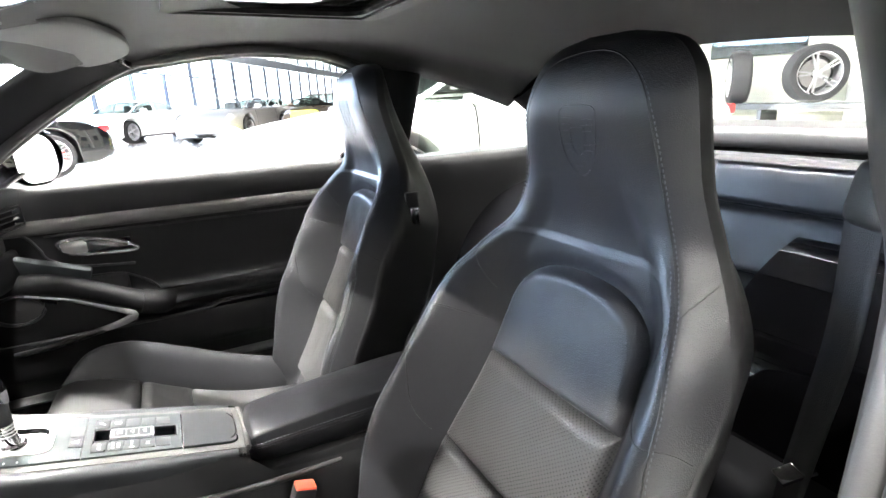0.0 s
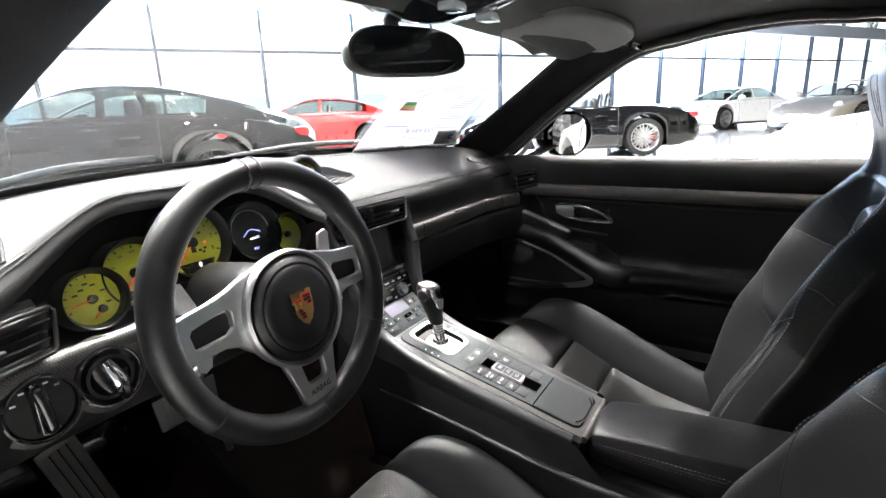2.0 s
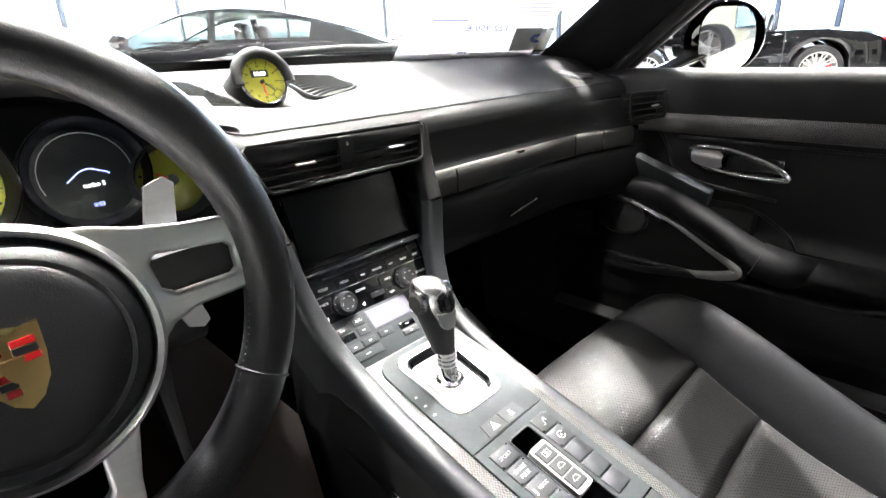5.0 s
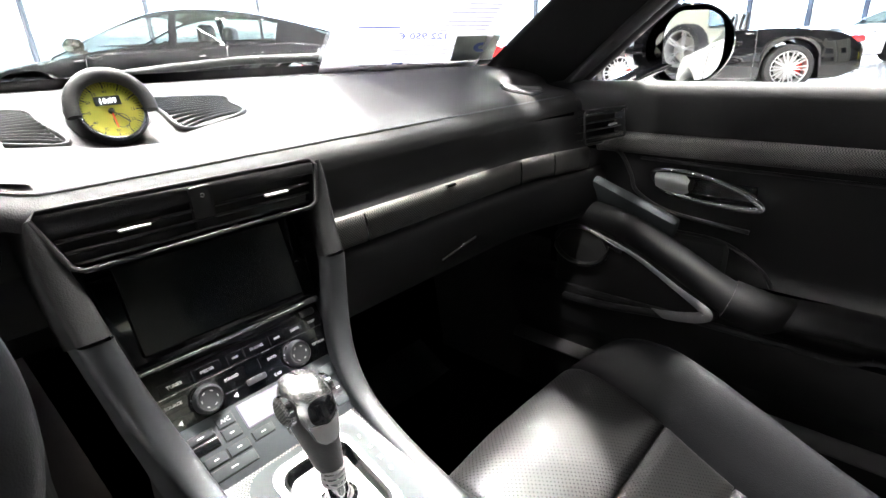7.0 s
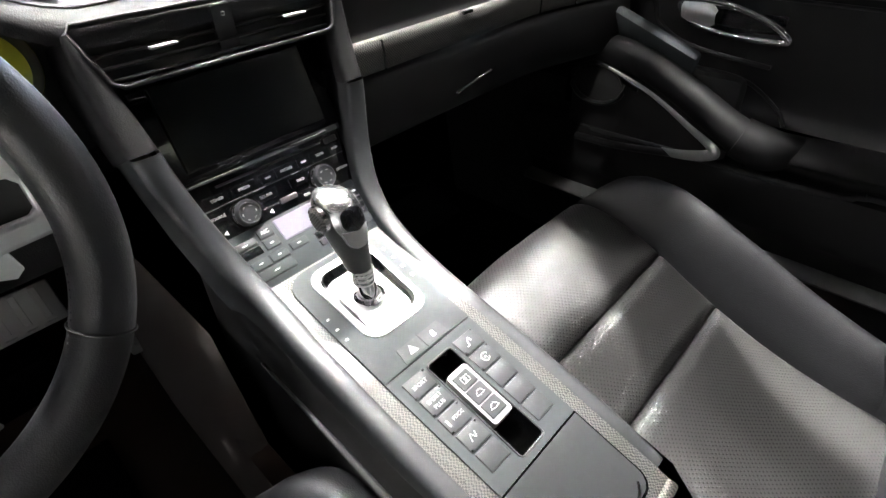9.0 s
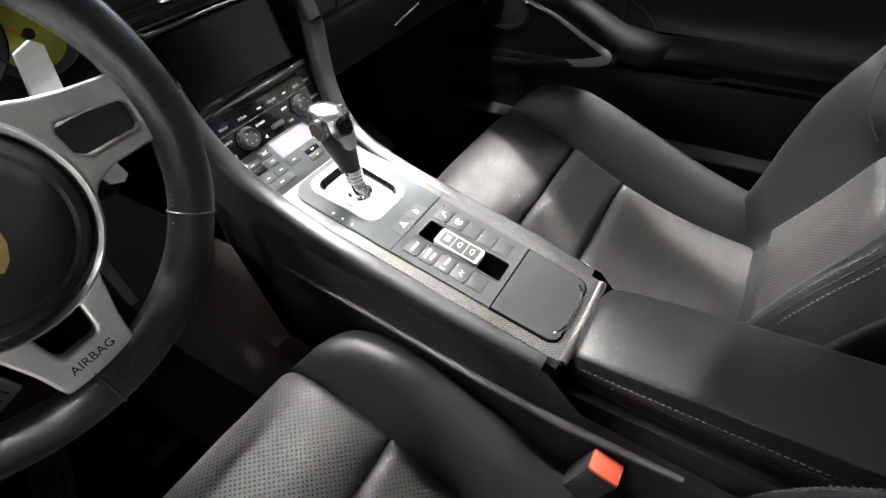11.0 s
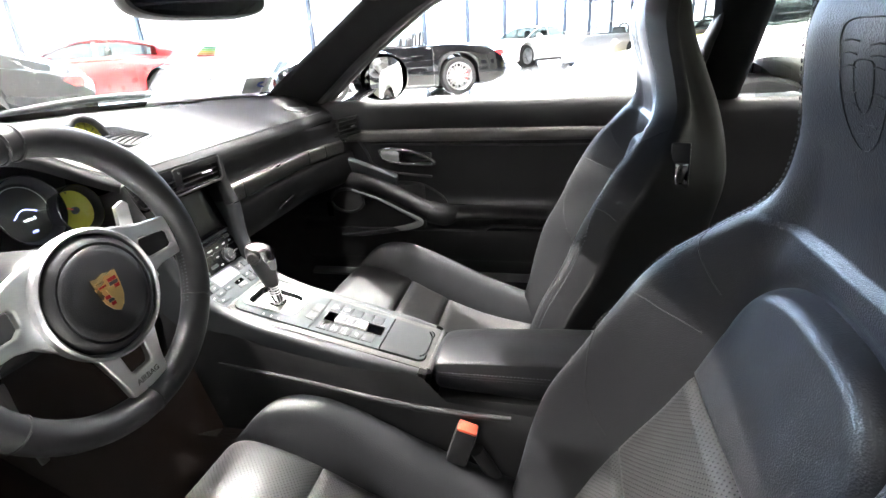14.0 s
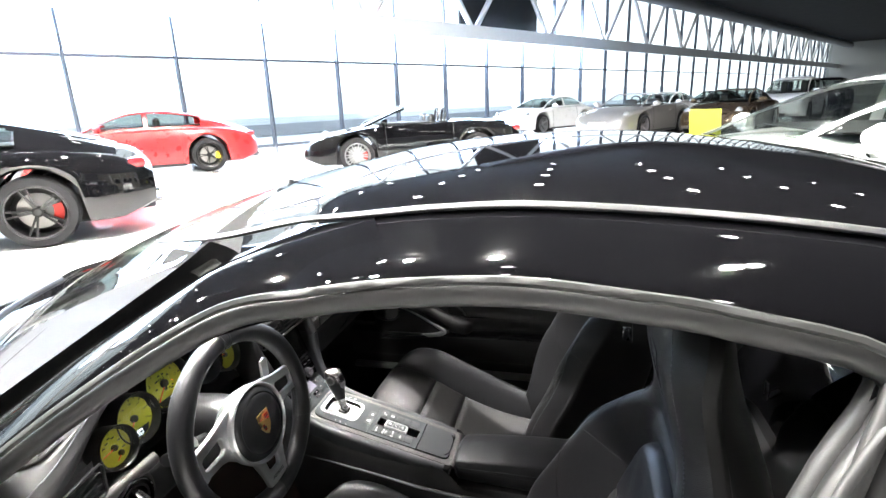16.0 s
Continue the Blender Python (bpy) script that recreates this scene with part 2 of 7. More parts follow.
MIRROR_DIM = mat("dimming_mirror", (0.16, 0.17, 0.17), 0.03, metal=1.0, var=0.02, rvar=0.0)
FLOOR_WHITE = mat("polished_floor", (0.58, 0.58, 0.57), 0.12, var=0.06, scale=0.8, coat=0.3, grain=0.03, grain_scale=30)
WALL_WHITE = mat("white_wall", (0.34, 0.34, 0.315), 0.7, var=0.04, scale=1.5, grain=0.15, grain_scale=200)
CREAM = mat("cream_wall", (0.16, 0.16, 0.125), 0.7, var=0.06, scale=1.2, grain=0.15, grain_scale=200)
WALL_DARK = mat("dark_wall", (0.28, 0.28, 0.28), 0.7, var=0.1, scale=1.5, grain=0.15, grain_scale=200)
STEEL_WHITE = mat("white_steel", (0.8, 0.8, 0.79), 0.45, var=0.04)
STEEL_GREY = mat("grey_post", (0.05, 0.062, 0.085), 0.45, var=0.1)
CEIL_DARK = mat("dark_ceiling", (0.006, 0.006, 0.0065), 0.85, var=0.2, scale=2)
DUCT = mat("duct_grey", (0.30, 0.31, 0.33), 0.45, metal=0.4, var=0.1)
LAMP_LIT = emitter("lamp_lit", (1.0, 0.98, 0.95), 90.0)
TYRE = mat("tyre", (0.008, 0.008, 0.009), 0.85, spec=0.25, grain=0.4, grain_scale=200)
RIM_BLACK = mat("rim_black", (0.004, 0.004, 0.0045), 0.35)
RIM_SILVER = mat("rim_silver", (0.45, 0.45, 0.46), 0.3, metal=0.9)
CALIPER_RED = mat("caliper_red", (0.55, 0.02, 0.01), 0.35)
CALIPER_YEL = mat("caliper_yellow", (0.75, 0.55, 0.02), 0.35)
DISC = mat("brake_disc", (0.35, 0.34, 0.33), 0.4, metal=0.9, grain=0.2, grain_scale=80)
LAMP_GLASS = mat("headlamp", (0.55, 0.58, 0.60), 0.1, coat=1.0, metal=0.5)
TAIL_RED = mat("tail_lamp", (0.42, 0.008, 0.01), 0.12, coat=1.0)
LIME = mat("lime_yellow", (0.68, 0.72, 0.05), 0.5)
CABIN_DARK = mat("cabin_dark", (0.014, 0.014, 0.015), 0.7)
OVERCAST = emitter("overcast_sky", (0.95, 0.98, 1.0), 1.5)
GRASS = mat("far_ground", (0.75, 0.76, 0.75), 0.9, var=0.2, scale=0.05)
# daylight haze put in as pale colour and emission
FAR_TREES_GLOW = mat("far_trees_glow", (0.45, 0.50, 0.52), 0.95, var=0.25, scale=0.3, emit=((0.85, 0.92, 0.97), 0.7))
ASPHALT = mat("asphalt", (0.30, 0.30, 0.30), 0.9, var=0.2, scale=0.3, grain=0.5, grain_scale=60)


def paint(name, colour, metal=0.0, rough=0.28):
    return mat(name, colour, rough, metal=metal, coat=1.0, var=0.06, rvar=0.03)


# ---- building helpers ----
def thing(name, at=(0, 0, 0), label="", category="", group="", kind=""):
    ob = new(name)
    ob.empty_display_size = 0.1
    ob.matrix_world = Matrix.Translation(at)
    return tagged(ob, label, category, group, kind)


def put(name, mesh, material, parent=None, label="", smooth=True):
    if material:
        mesh.materials.append(material)
    if smooth:
        mesh.shade_smooth()
    ob = new(name, mesh)
    if parent:
        ob.parent = parent
        ob.matrix_parent_inverse = parent.matrix_basis.inverted() if not parent.parent else Matrix()
    if label:
        ob["label"] = label
    return ob


def part(name, bm, material, parent=None, label="", smooth=True, sharp=40):
    """Links a bmesh, given in world metres, as one mesh object under a thing or a part."""
    bmesh.ops.recalc_face_normals(bm, faces=bm.faces[:])
    me = bpy.data.meshes.new(name)
    bm.to_mesh(me)
    bm.free()
    ob = put(name, me, material, parent, label, smooth)
    if smooth and sharp < 180:
        me.set_sharp_from_angle(angle=radians(sharp))
    return ob


def raw(name, verts, faces, material, parent=None, label="", smooth=True, sharp=40, uv=None):
    me = bpy.data.meshes.new(name)
    me.from_pydata([tuple(map(float, v)) for v in verts], [], faces)
    if uv is not None:
        lay = me.uv_layers.new(name="UVMap")
        for lp in me.loops:
            lay.data[lp.index].uv = uv[lp.vertex_index]
    me.update()
    ob = put(name, me, material, parent, label, smooth)
    if smooth and sharp < 180:
        me.set_sharp_from_angle(angle=radians(sharp))
    return ob


def grid(P, loop_u=False, loop_v=False, cap=False):
    """Vertices and quads of a grid of points P[i][j]."""
    P = np.asarray(P, float)
    n, m = P.shape[:2]
    verts = P.reshape(-1, 3)
    faces = []
    for i in range(n if loop_u else n - 1):
        for j in range(m if loop_v else m - 1):
            a, b = i * m + j, i * m + (j + 1) % m
            c, d = ((i + 1) % n) * m + (j + 1) % m, ((i + 1) % n) * m + j
            faces.append((a, b, c, d))
    if cap:
        faces.append(tuple(range(m))[::-1])
        faces.append(tuple((n - 1) * m + j for j in range(m)))
    return verts, faces


def sheet(name, P, material, parent=None, label="", loop_u=False, loop_v=False, cap=False, sharp=50, uv=False, thick=0.0):
    v, f = grid(P, loop_u, loop_v, cap)
    uvs = None
    if uv:
        Q = np.asarray(P, float)
        du = np.r_[0, np.cumsum(np.linalg.norm(np.diff(Q[:, Q.shape[1] // 2], axis=0), axis=1))]
        dv = np.r_[0, np.cumsum(np.linalg.norm(np.diff(Q[Q.shape[0] // 2], axis=0), axis=1))]
        uvs = [(float(a), float(b)) for a in du for b in dv]
    ob = raw(name, v, f, material, parent, label, True, sharp, uvs)
    if thick:
        md = ob.modifiers.new("thick", "SOLIDIFY")
        md.thickness, md.offset = thick, -1
    return ob


def smooth_path(pts, n, closed=False):
    """n points on a smooth curve through pts (Catmull-Rom), evenly by knot."""
    p = np.asarray(pts, float)
    k = len(p)
    out = []
    for i in range(n):
        t = i * (k if closed else k - 1) / (n if closed else n - 1)
        a = min(int(t), k - 1 if closed else k - 2)
        f = t - a
        if closed:
            q = [p[(a + d) % k] for d in (-1, 0, 1, 2)]
        else:
            q = [p[max(a - 1, 0)], p[a], p[a + 1], p[min(a + 2, k - 1)]]
        out.append(0.5 * (2 * q[1] + (q[2] - q[0]) * f + (2 * q[0] - 5 * q[1] + 4 * q[2] - q[3]) * f * f + (3 * q[1] - q[0] - 3 * q[2] + q[3]) * f ** 3))
    return np.array(out)


def rows(table, n):
    """A table of rows, smoothly filled in to n rows."""
    return smooth_path(table, n)


def sweep(name, pts, r, material, parent=None, label="", n=None, seg=10, closed=False, flat=1.0, up=(0, 0, 1), cap=True, twist=0.0):
    """A tube along a smooth path; r a number or one for each point; flat: height over width."""
    p = smooth_path(pts, n, closed) if n else np.asarray(pts, float)
    rr = np.full(len(p), r) if np.isscalar(r) else np.interp(np.linspace(0, 1, len(p)), np.linspace(0, 1, len(r)), r)
    rings = []
    for i in range(len(p)):
        a, b = p[(i - 1) % len(p)] if closed or i else p[0], p[(i + 1) % len(p)] if closed or i < len(p) - 1 else p[-1]
        t = b - a
        t = t / (np.linalg.norm(t) + 1e-9)
        s = np.cross(t, up)
        s = s / (np.linalg.norm(s) + 1e-9)
        w = np.cross(s, t)
        rings.append([p[i] + rr[i] * (math.cos(x + twist) * s + flat * math.sin(x + twist) * w) for x in np.linspace(0, math.tau, seg, endpoint=False)])
    return sheet(name, rings, material, parent, label, loop_u=closed, loop_v=True, cap=cap and not closed, sharp=60)


def rbox(name, lo, hi, material, parent=None, label="", bevel=0.004, seg=2, m=None, taper=None):
    """A block with rounded edges between two corners, moved by m."""
    bm = bmesh.new()
    bmesh.ops.create_cube(bm, size=1)
    lo, hi = Vector(lo), Vector(hi)
    for v in bm.verts:
        if taper and v.co.z > 0:
            v.co.x *= taper[0]
            v.co.y *= taper[1]
        v.co = Vector(((lo[i] + hi[i]) / 2 + v.co[i] * (hi[i] - lo[i]) for i in range(3)))
    if bevel:
        bmesh.ops.bevel(bm, geom=bm.edges[:], offset=min(bevel, 0.49 * min(hi[i] - lo[i] for i in range(3))), segments=seg, affect="EDGES", profile=0.5)
    if m is not None:
        bm.transform(m)
    return part(name, bm, material, parent, label, True, 35)


def lathe(name, prof, material, parent=None, label="", m=None, seg=40, sharp=35, closed=False):
    """A profile of (radius, height) turned about z, then moved by m."""
    P = [[(r * math.cos(a), r * math.sin(a), z) for a in np.linspace(0, math.tau, seg, endpoint=False)] for r, z in prof]
    v, f = grid(P, closed, True)
    if m is not None:
        v = [m @ Vector(p) for p in v]
    return raw(name, v, f, material, parent, label, True, sharp)


def plate(name, outline, material, parent=None, label="", m=None, thick=0.002, bevel=0.0, holes=()):
    """A flat shape of (x, y), thick downwards, moved by m; holes are closed outlines."""
    bm = bmesh.new()
    edges = []
    for line in (outline, *holes):
        vs = [bm.verts.new((x, y, 0)) for x, y in line]
        edges += [bm.edges.new((vs[i], vs[(i + 1) % len(vs)])) for i in range(len(vs))]
    bmesh.ops.triangle_fill(bm, edges=edges, use_beauty=True)
    if thick:
        ex = bmesh.ops.extrude_face_region(bm, geom=bm.faces[:])
        for v in ex["geom"]:
            if isinstance(v, bmesh.types.BMVert):
                v.co.z -= thick
    if m is not None:
        bm.transform(m)
    return part(name, bm, material, parent, label, True, 30)


def rounded(w, h, r, n=5, cx=0.0, cy=0.0):
    """The outline of a rounded rectangle."""
    out = []
    for sx, sy, a0 in ((1, 1, 0), (-1, 1, 90), (-1, -1, 180), (1, -1, 270)):
        for i in range(n + 1):
            a = radians(a0 + 90 * i / n)
            out.append((cx + sx * (w / 2 - r) + r * math.cos(a), cy + sy * (h / 2 - r) + r * math.sin(a)))
    return out


def disc_line(r, n=32, cx=0.0, cy=0.0):
    return [(cx + r * math.cos(a), cy + r * math.sin(a)) for a in np.linspace(0, math.tau, n, endpoint=False)]


def basis(origin, x, y):
    """The pose whose x and y axes lie along the given ways."""
    x = Vector(x).normalized()
    z = x.cross(Vector(y)).normalized()
    y = z.cross(x)
    return Matrix.Translation(origin) @ Matrix((x, y, z)).transposed().to_4x4()


def text(name, body, size, material, parent, m, thick=0.0002):
    cu = bpy.data.curves.new(name, "FONT")
    cu.body, cu.size, cu.align_x, cu.align_y, cu.extrude = body, size, "CENTER", "CENTER", thick
    cu.resolution_u = 2
    tmp = bpy.data.objects.new(name, cu)
    scene.collection.objects.link(tmp)
    me = bpy.data.meshes.new_from_object(tmp.evaluated_get(bpy.context.evaluated_depsgraph_get()))
    bpy.data.objects.remove(tmp)
    me.transform(m)
    return put(name, me, material, parent, "", False)

# ---- showroom ----
def wall_point(a, inward, z):
    return WALL_AT + WALL_DIR * a + WALL_IN * inward + Vector((0, 0, z))


def wall_box(name, a0, a1, i0, i1, z0, z1, material, parent=None, label="", bevel=0.01):
    m = basis(WALL_AT, WALL_DIR, -WALL_IN)
    return rbox(name, (a0, -i1, z0), (a1, -i0, z1), material, parent, label, bevel, 1, m)


A0, A1, DEPTH = -36.0, 99.0, 46.0
ground = sheet("ground", [[(-400, -400, -0.06), (-400, 400, -0.06)], [(400, -400, -0.06), (400, 400, -0.06)]], GRASS)
tagged(ground, "pale flat ground outside the showroom", "ground", kind="structure")
road = wall_box("road", A0 - 60, A1 + 60, -30, -9, -0.3, 0.03, ASPHALT, bevel=0)
tagged(road, "grey asphalt road outside the glazed wall", "road", kind="structure")
floor = wall_box("floor", A0, A1, -0.3, DEPTH, -0.2, FLOOR_Z, FLOOR_WHITE, bevel=0)
tagged(floor, "pale polished showroom floor with soft reflections", "floor", kind="structure")
ceiling = wall_box("ceiling", A0, A1, 0, DEPTH, CEILING_Z, CEILING_Z + 0.2, CEIL_DARK, bevel=0)
tagged(ceiling, "dark showroom ceiling", "ceiling", kind="structure")
for nm, box, mt, lb in (
    ("wall_south", (A0, A1, DEPTH, DEPTH + 0.3), WALL_DARK, "plain grey back wall of the showroom"),
    ("wall_west", (A0 - 0.3, A0, -0.3, DEPTH + 0.3), WALL_DARK, "plain grey end wall of the showroom"),
    ("wall_east", (A1, A1 + 0.3, -0.3, DEPTH + 0.3), WALL_WHITE, "plain white far end wall of the showroom"),
    ("wall_north", (A0, -21.3, 0.0, 0.25), WALL_DARK, "plain grey wall beside the glazing"),
):
    tagged(wall_box(nm, *box, 0, CEILING_Z, mt, bevel=0), lb, "wall", kind="structure")

# glazed wall: posts every three metres, one transom, a white beam and lattice truss in front
window_wall = thing("window_1", wall_point(0, 0, 0), "full-height glazed showroom wall with slim grey posts", "window", kind="structure")
k = 0
for i in range(int((A1 - A0) / 3)):
    a = A0 + 3 * i
    if a < -21.1:
        continue
    wall_box("post", a - 0.04, a + 0.04, 0.0, 0.22, 0, CEILING_Z, STEEL_GREY, window_wall)
    for z0, z1 in ((0.14, 3.03), (3.11, CEILING_Z)):
        p = wall_box("pane", a + 0.04, a + 2.96, 0.08, 0.092, z0, z1, GLASS_WALL, window_wall, bevel=0)
        p.visible_shadow = False
    wall_box("transom", a + 0.04, a + 2.96, 0.05, 0.13, 3.03, 3.11, STEEL_GREY, window_wall, bevel=0)
    wall_box("sill", a + 0.04, a + 2.96, 0.03, 0.15, 0.0, 0.14, STEEL_GREY, window_wall, bevel=0)
beam = wall_box("trim_beam", -21.0, A1, 1.0, 1.25, 4.15, 4.75, STEEL_WHITE)
tagged(beam, "white steel beam in front of the glazed wall", "beam", kind="structure")
for i, a in enumerate(np.arange(-20.0, A1 - 6, 6.0)):
    for s in (-1, 1):
        sweep("truss_brace", [wall_point(a + s * 0.1, 1.1, 4.6), wall_point(a + s * 2.6, 1.1, CEILING_Z)], 0.13, STEEL_WHITE, beam, seg=8)
panel = wall_box("wall_panel", 15.5, 21.5, 0.6, 0.7, 4.75, CEILING_Z, CEIL_DARK, bevel=0)
tagged(panel, "dark grey panel above the beam", "panel", kind="structure")
duct = sweep("air_duct", [wall_point(14, 2.6, 7.25), wall_point(97, 2.6, 7.25)], 0.42, DUCT, seg=16, n=2)
tagged(duct, "round grey ventilation duct under the ceiling", "air duct", kind="structure")

# cream service wall behind, with openings and a shelf of tyres
back = thing("wall_service", (3.5, -8.6, 0), "cream wall with white columns and dark openings", "wall", kind="structure")
BACK = basis((3.5, -8.6, 0), (1, 0.12, 0), (-0.12, 1, 0))
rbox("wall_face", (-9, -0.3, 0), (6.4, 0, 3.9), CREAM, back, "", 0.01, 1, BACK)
for c in (-6.5, -3.6, -0.7, 2.2, 5.1):
    rbox("column", (c - 0.16, 0.004, 0), (c + 0.16, 0.28, 3.9), WALL_WHITE, back, "", 0.02, 1, BACK)
for c in (-5.0, -2.1, 0.8, 3.7):
    rbox("opening", (c - 0.7, 0.004, 1.5), (c + 0.7, 0.05, 2.5), GLASS_DARK, back, "", 0.01, 1, BACK)
    rbox("opening_frame", (c - 0.78, 0.004, 2.5), (c + 0.78, 0.09, 2.58), STEEL_WHITE, back, "", 0.01, 1, BACK)

# ceiling downlights
light0 = None
for i in range(-3, 10):
    for j in range(-2, 9):
        p = Vector((-15.3 + 3.9 * i + 0.7 * (j % 2), -10.6 + 3.65 * j, CEILING_Z))
        if light0 is None:
            light0 = thing("ceiling_light", p, "round bright downlight under the dark ceiling", "ceiling light", "ceiling downlights")
            lathe("housing", [(0.17, 0), (0.17, -0.22), (0.14, -0.24), (0.135, -0.2)], RIM_BLACK, light0, "", Matrix.Translation(p), 20)
            lathe("diffuser", [(0.0, -0.205), (0.135, -0.205)], LAMP_LIT, light0, "lit white disc", Matrix.Translation(p), 20)
        else:
            copy_thing(light0, Matrix.Translation(p))

# distance behind the glass
haze = sheet("backdrop_sky", [[tuple(wall_point(a, -110, z)) for z in (-1.0, 90.0)] for a in (-400, -100, 200, 500, 900)], OVERCAST)
tagged(haze, "plain white overcast sky", "backdrop", kind="structure")
# tree line glows by itself to look washed out by daylight
hedge = sheet("backdrop", [[tuple(wall_point(a, -75 - 4 * math.sin(a * 0.05), z + (z > 1) * (1.6 * noise.noise((a * 0.08, 1, 0)) + 1.0 * noise.noise((a * 0.31, 4, 0))))) for z in (-0.5, 2.2, 4.2)] for a in np.arange(-160, 220, 3.0)], FAR_TREES_GLOW)
tagged(hedge, "far line of bare trees and fields, made pale and glowing for haze", "backdrop", kind="structure")

# ---- cars ----
def wheel(parent, m, r, rim_mat, caliper, spokes=5, width=0.26, name="wheel"):
    """A wheel about its local z, which points outwards; m is its pose."""
    w = width / 2
    hub = lathe(name, [(r * 0.72, -w), (r * 0.93, -w), (r, -w * 0.7), (r, w * 0.6), (r * 0.94, w * 0.95), (r * 0.76, w), (r * 0.73, w * 0.9), (r * 0.71, w * 0.2), (r * 0.7, -w)], TYRE, parent, "black rubber tyre on its rim", m, 36, 30)
    lathe("rim", [(r * 0.735, w * 0.94), (r * 0.70, w * 0.9), (r * 0.67, w * 0.6), (r * 0.66, -w * 0.8)], rim_mat, hub, "", m, 36, 40)
    lathe("brake_disc", [(r * 0.14, -w * 0.1), (r * 0.5, -w * 0.1), (r * 0.5, -w * 0.25)], DISC, hub, "", m, 28)
    lathe("barrel", [(0.0, -w * 0.6), (r * 0.68, -w * 0.6)], CABIN_DARK, hub, "", m, 24)
    bm = bmesh.new()
    for i in range(spokes):
        a = math.tau * i / spokes
        for s in (-1, 1):
            prof = []
            for k, (rr, half, z, d) in enumerate(((0.10, 0.030, 0.55, 0.015), (0.40, 0.022, 0.72, 0.05), (0.69, 0.020, 0.88, 0.085))):
                ang = a + s * d / max(rr, 0.2)
                c, sn = math.cos(ang), math.sin(ang)
                for q, zz in ((-1, z), (1, z), (1, z - 0.25), (-1, z - 0.25)):
                    prof.append(bm.verts.new((rr * r * c - q * half * r * 1.1 * sn, rr * r * sn + q * half * r * 1.1 * c, zz * w)))
            for k in range(2):
                for q in range(4):
                    bm.faces.new((prof[k * 4 + q], prof[k * 4 + (q + 1) % 4], prof[k * 4 + 4 + (q + 1) % 4], prof[k * 4 + 4 + q]))
    bm.transform(m)
    part("spokes", bm, rim_mat, hub)
    lathe("hub_cap", [(0, w * 0.66), (r * 0.09, w * 0.66), (r * 0.15, w * 0.5), (r * 0.15, w * 0.2)], rim_mat, hub, "", m, 20)
    if caliper:
        P = [[m @ Vector((rr * r * math.cos(a), rr * r * math.sin(a), z * w)) for rr, z in ((0.36, 0.15), (0.6, 0.15), (0.6, -0.3), (0.36, -0.3))] for a in np.linspace(2.6, 3.5, 6)]
        sheet("brake_caliper", P, caliper, hub, "", loop_v=True, cap=True)
    return hub


SHAPES = {
    # x from the middle forwards: half width, belt height, hood or deck height at the middle line
    "coupe": dict(L=4.5, wb=2.45, r=0.345, roof=1.29, rows=[(-2.25, .62, .62, .70), (-2.12, .78, .70, .84), (-1.9, .87, .80, .90), (-1.45, .925, .88, .93), (-1.0, .93, .90, .95), (-.6, .92, .90, .93), (0, .90, .885, .92), (.55, .89, .875, .91), (1.0, .89, .84, .88), (1.3, .90, .80, .80), (1.75, .87, .72, .70), (2.05, .80, .62, .58), (2.2, .68, .52, .47), (2.25, .55, .42, .40)],
                  gh=[(-1.95, .92, .30), (-1.5, 1.06, .46), (-1.0, 1.20, .54), (-.5, 1.28, .57), (-.1, 1.29, .58), (.2, 1.25, .57), (.55, 1.12, .60), (.95, .93, .66), (1.05, .89, .68)]),
    "saloon": dict(L=5.0, wb=2.95, r=0.365, roof=1.38, rows=[(-2.5, .62, .66, .78), (-2.36, .82, .78, .94), (-2.1, .92, .88, 1.0), (-1.5, .965, .95, 1.02), (-.9, .96, .96, 1.0), (0, .95, .95, .98), (.7, .94, .93, .96), (1.1, .94, .90, .95), (1.5, .94, .85, .86), (2.0, .90, .76, .75), (2.3, .82, .66, .62), (2.45, .70, .54, .50), (2.5, .58, .44, .42)],
                   gh=[(-2.35, .98, .34), (-1.9, 1.07, .46), (-1.3, 1.21, .54), (-.6, 1.34, .59), (.1, 1.38, .60), (.55, 1.32, .60), (1.0, 1.14, .64), (1.35, .97, .70), (1.45, .93, .72)]),
    "suv": dict(L=4.85, wb=2.9, r=0.38, roof=1.68, rows=[(-2.42, .78, .80, .95), (-2.3, .90, .98, 1.05), (-2.0, .96, 1.06, 1.08), (-1.4, .97, 1.08, 1.10), (0, .96, 1.06, 1.08), (.8, .95, 1.05, 1.06), (1.2, .95, 1.0, 1.04), (1.7, .94, .95, .98), (2.1, .88, .86, .88), (2.35, .78, .70, .70), (2.42, .66, .52, .5)],
                gh=[(-2.3, 1.08, .60), (-2.1, 1.40, .62), (-1.7, 1.60, .64), (-.8, 1.675, .65), (0, 1.68, .65), (.4, 1.60, .65), (.8, 1.38, .68), (1.2, 1.10, .74), (1.28, 1.04, .76)]),
}


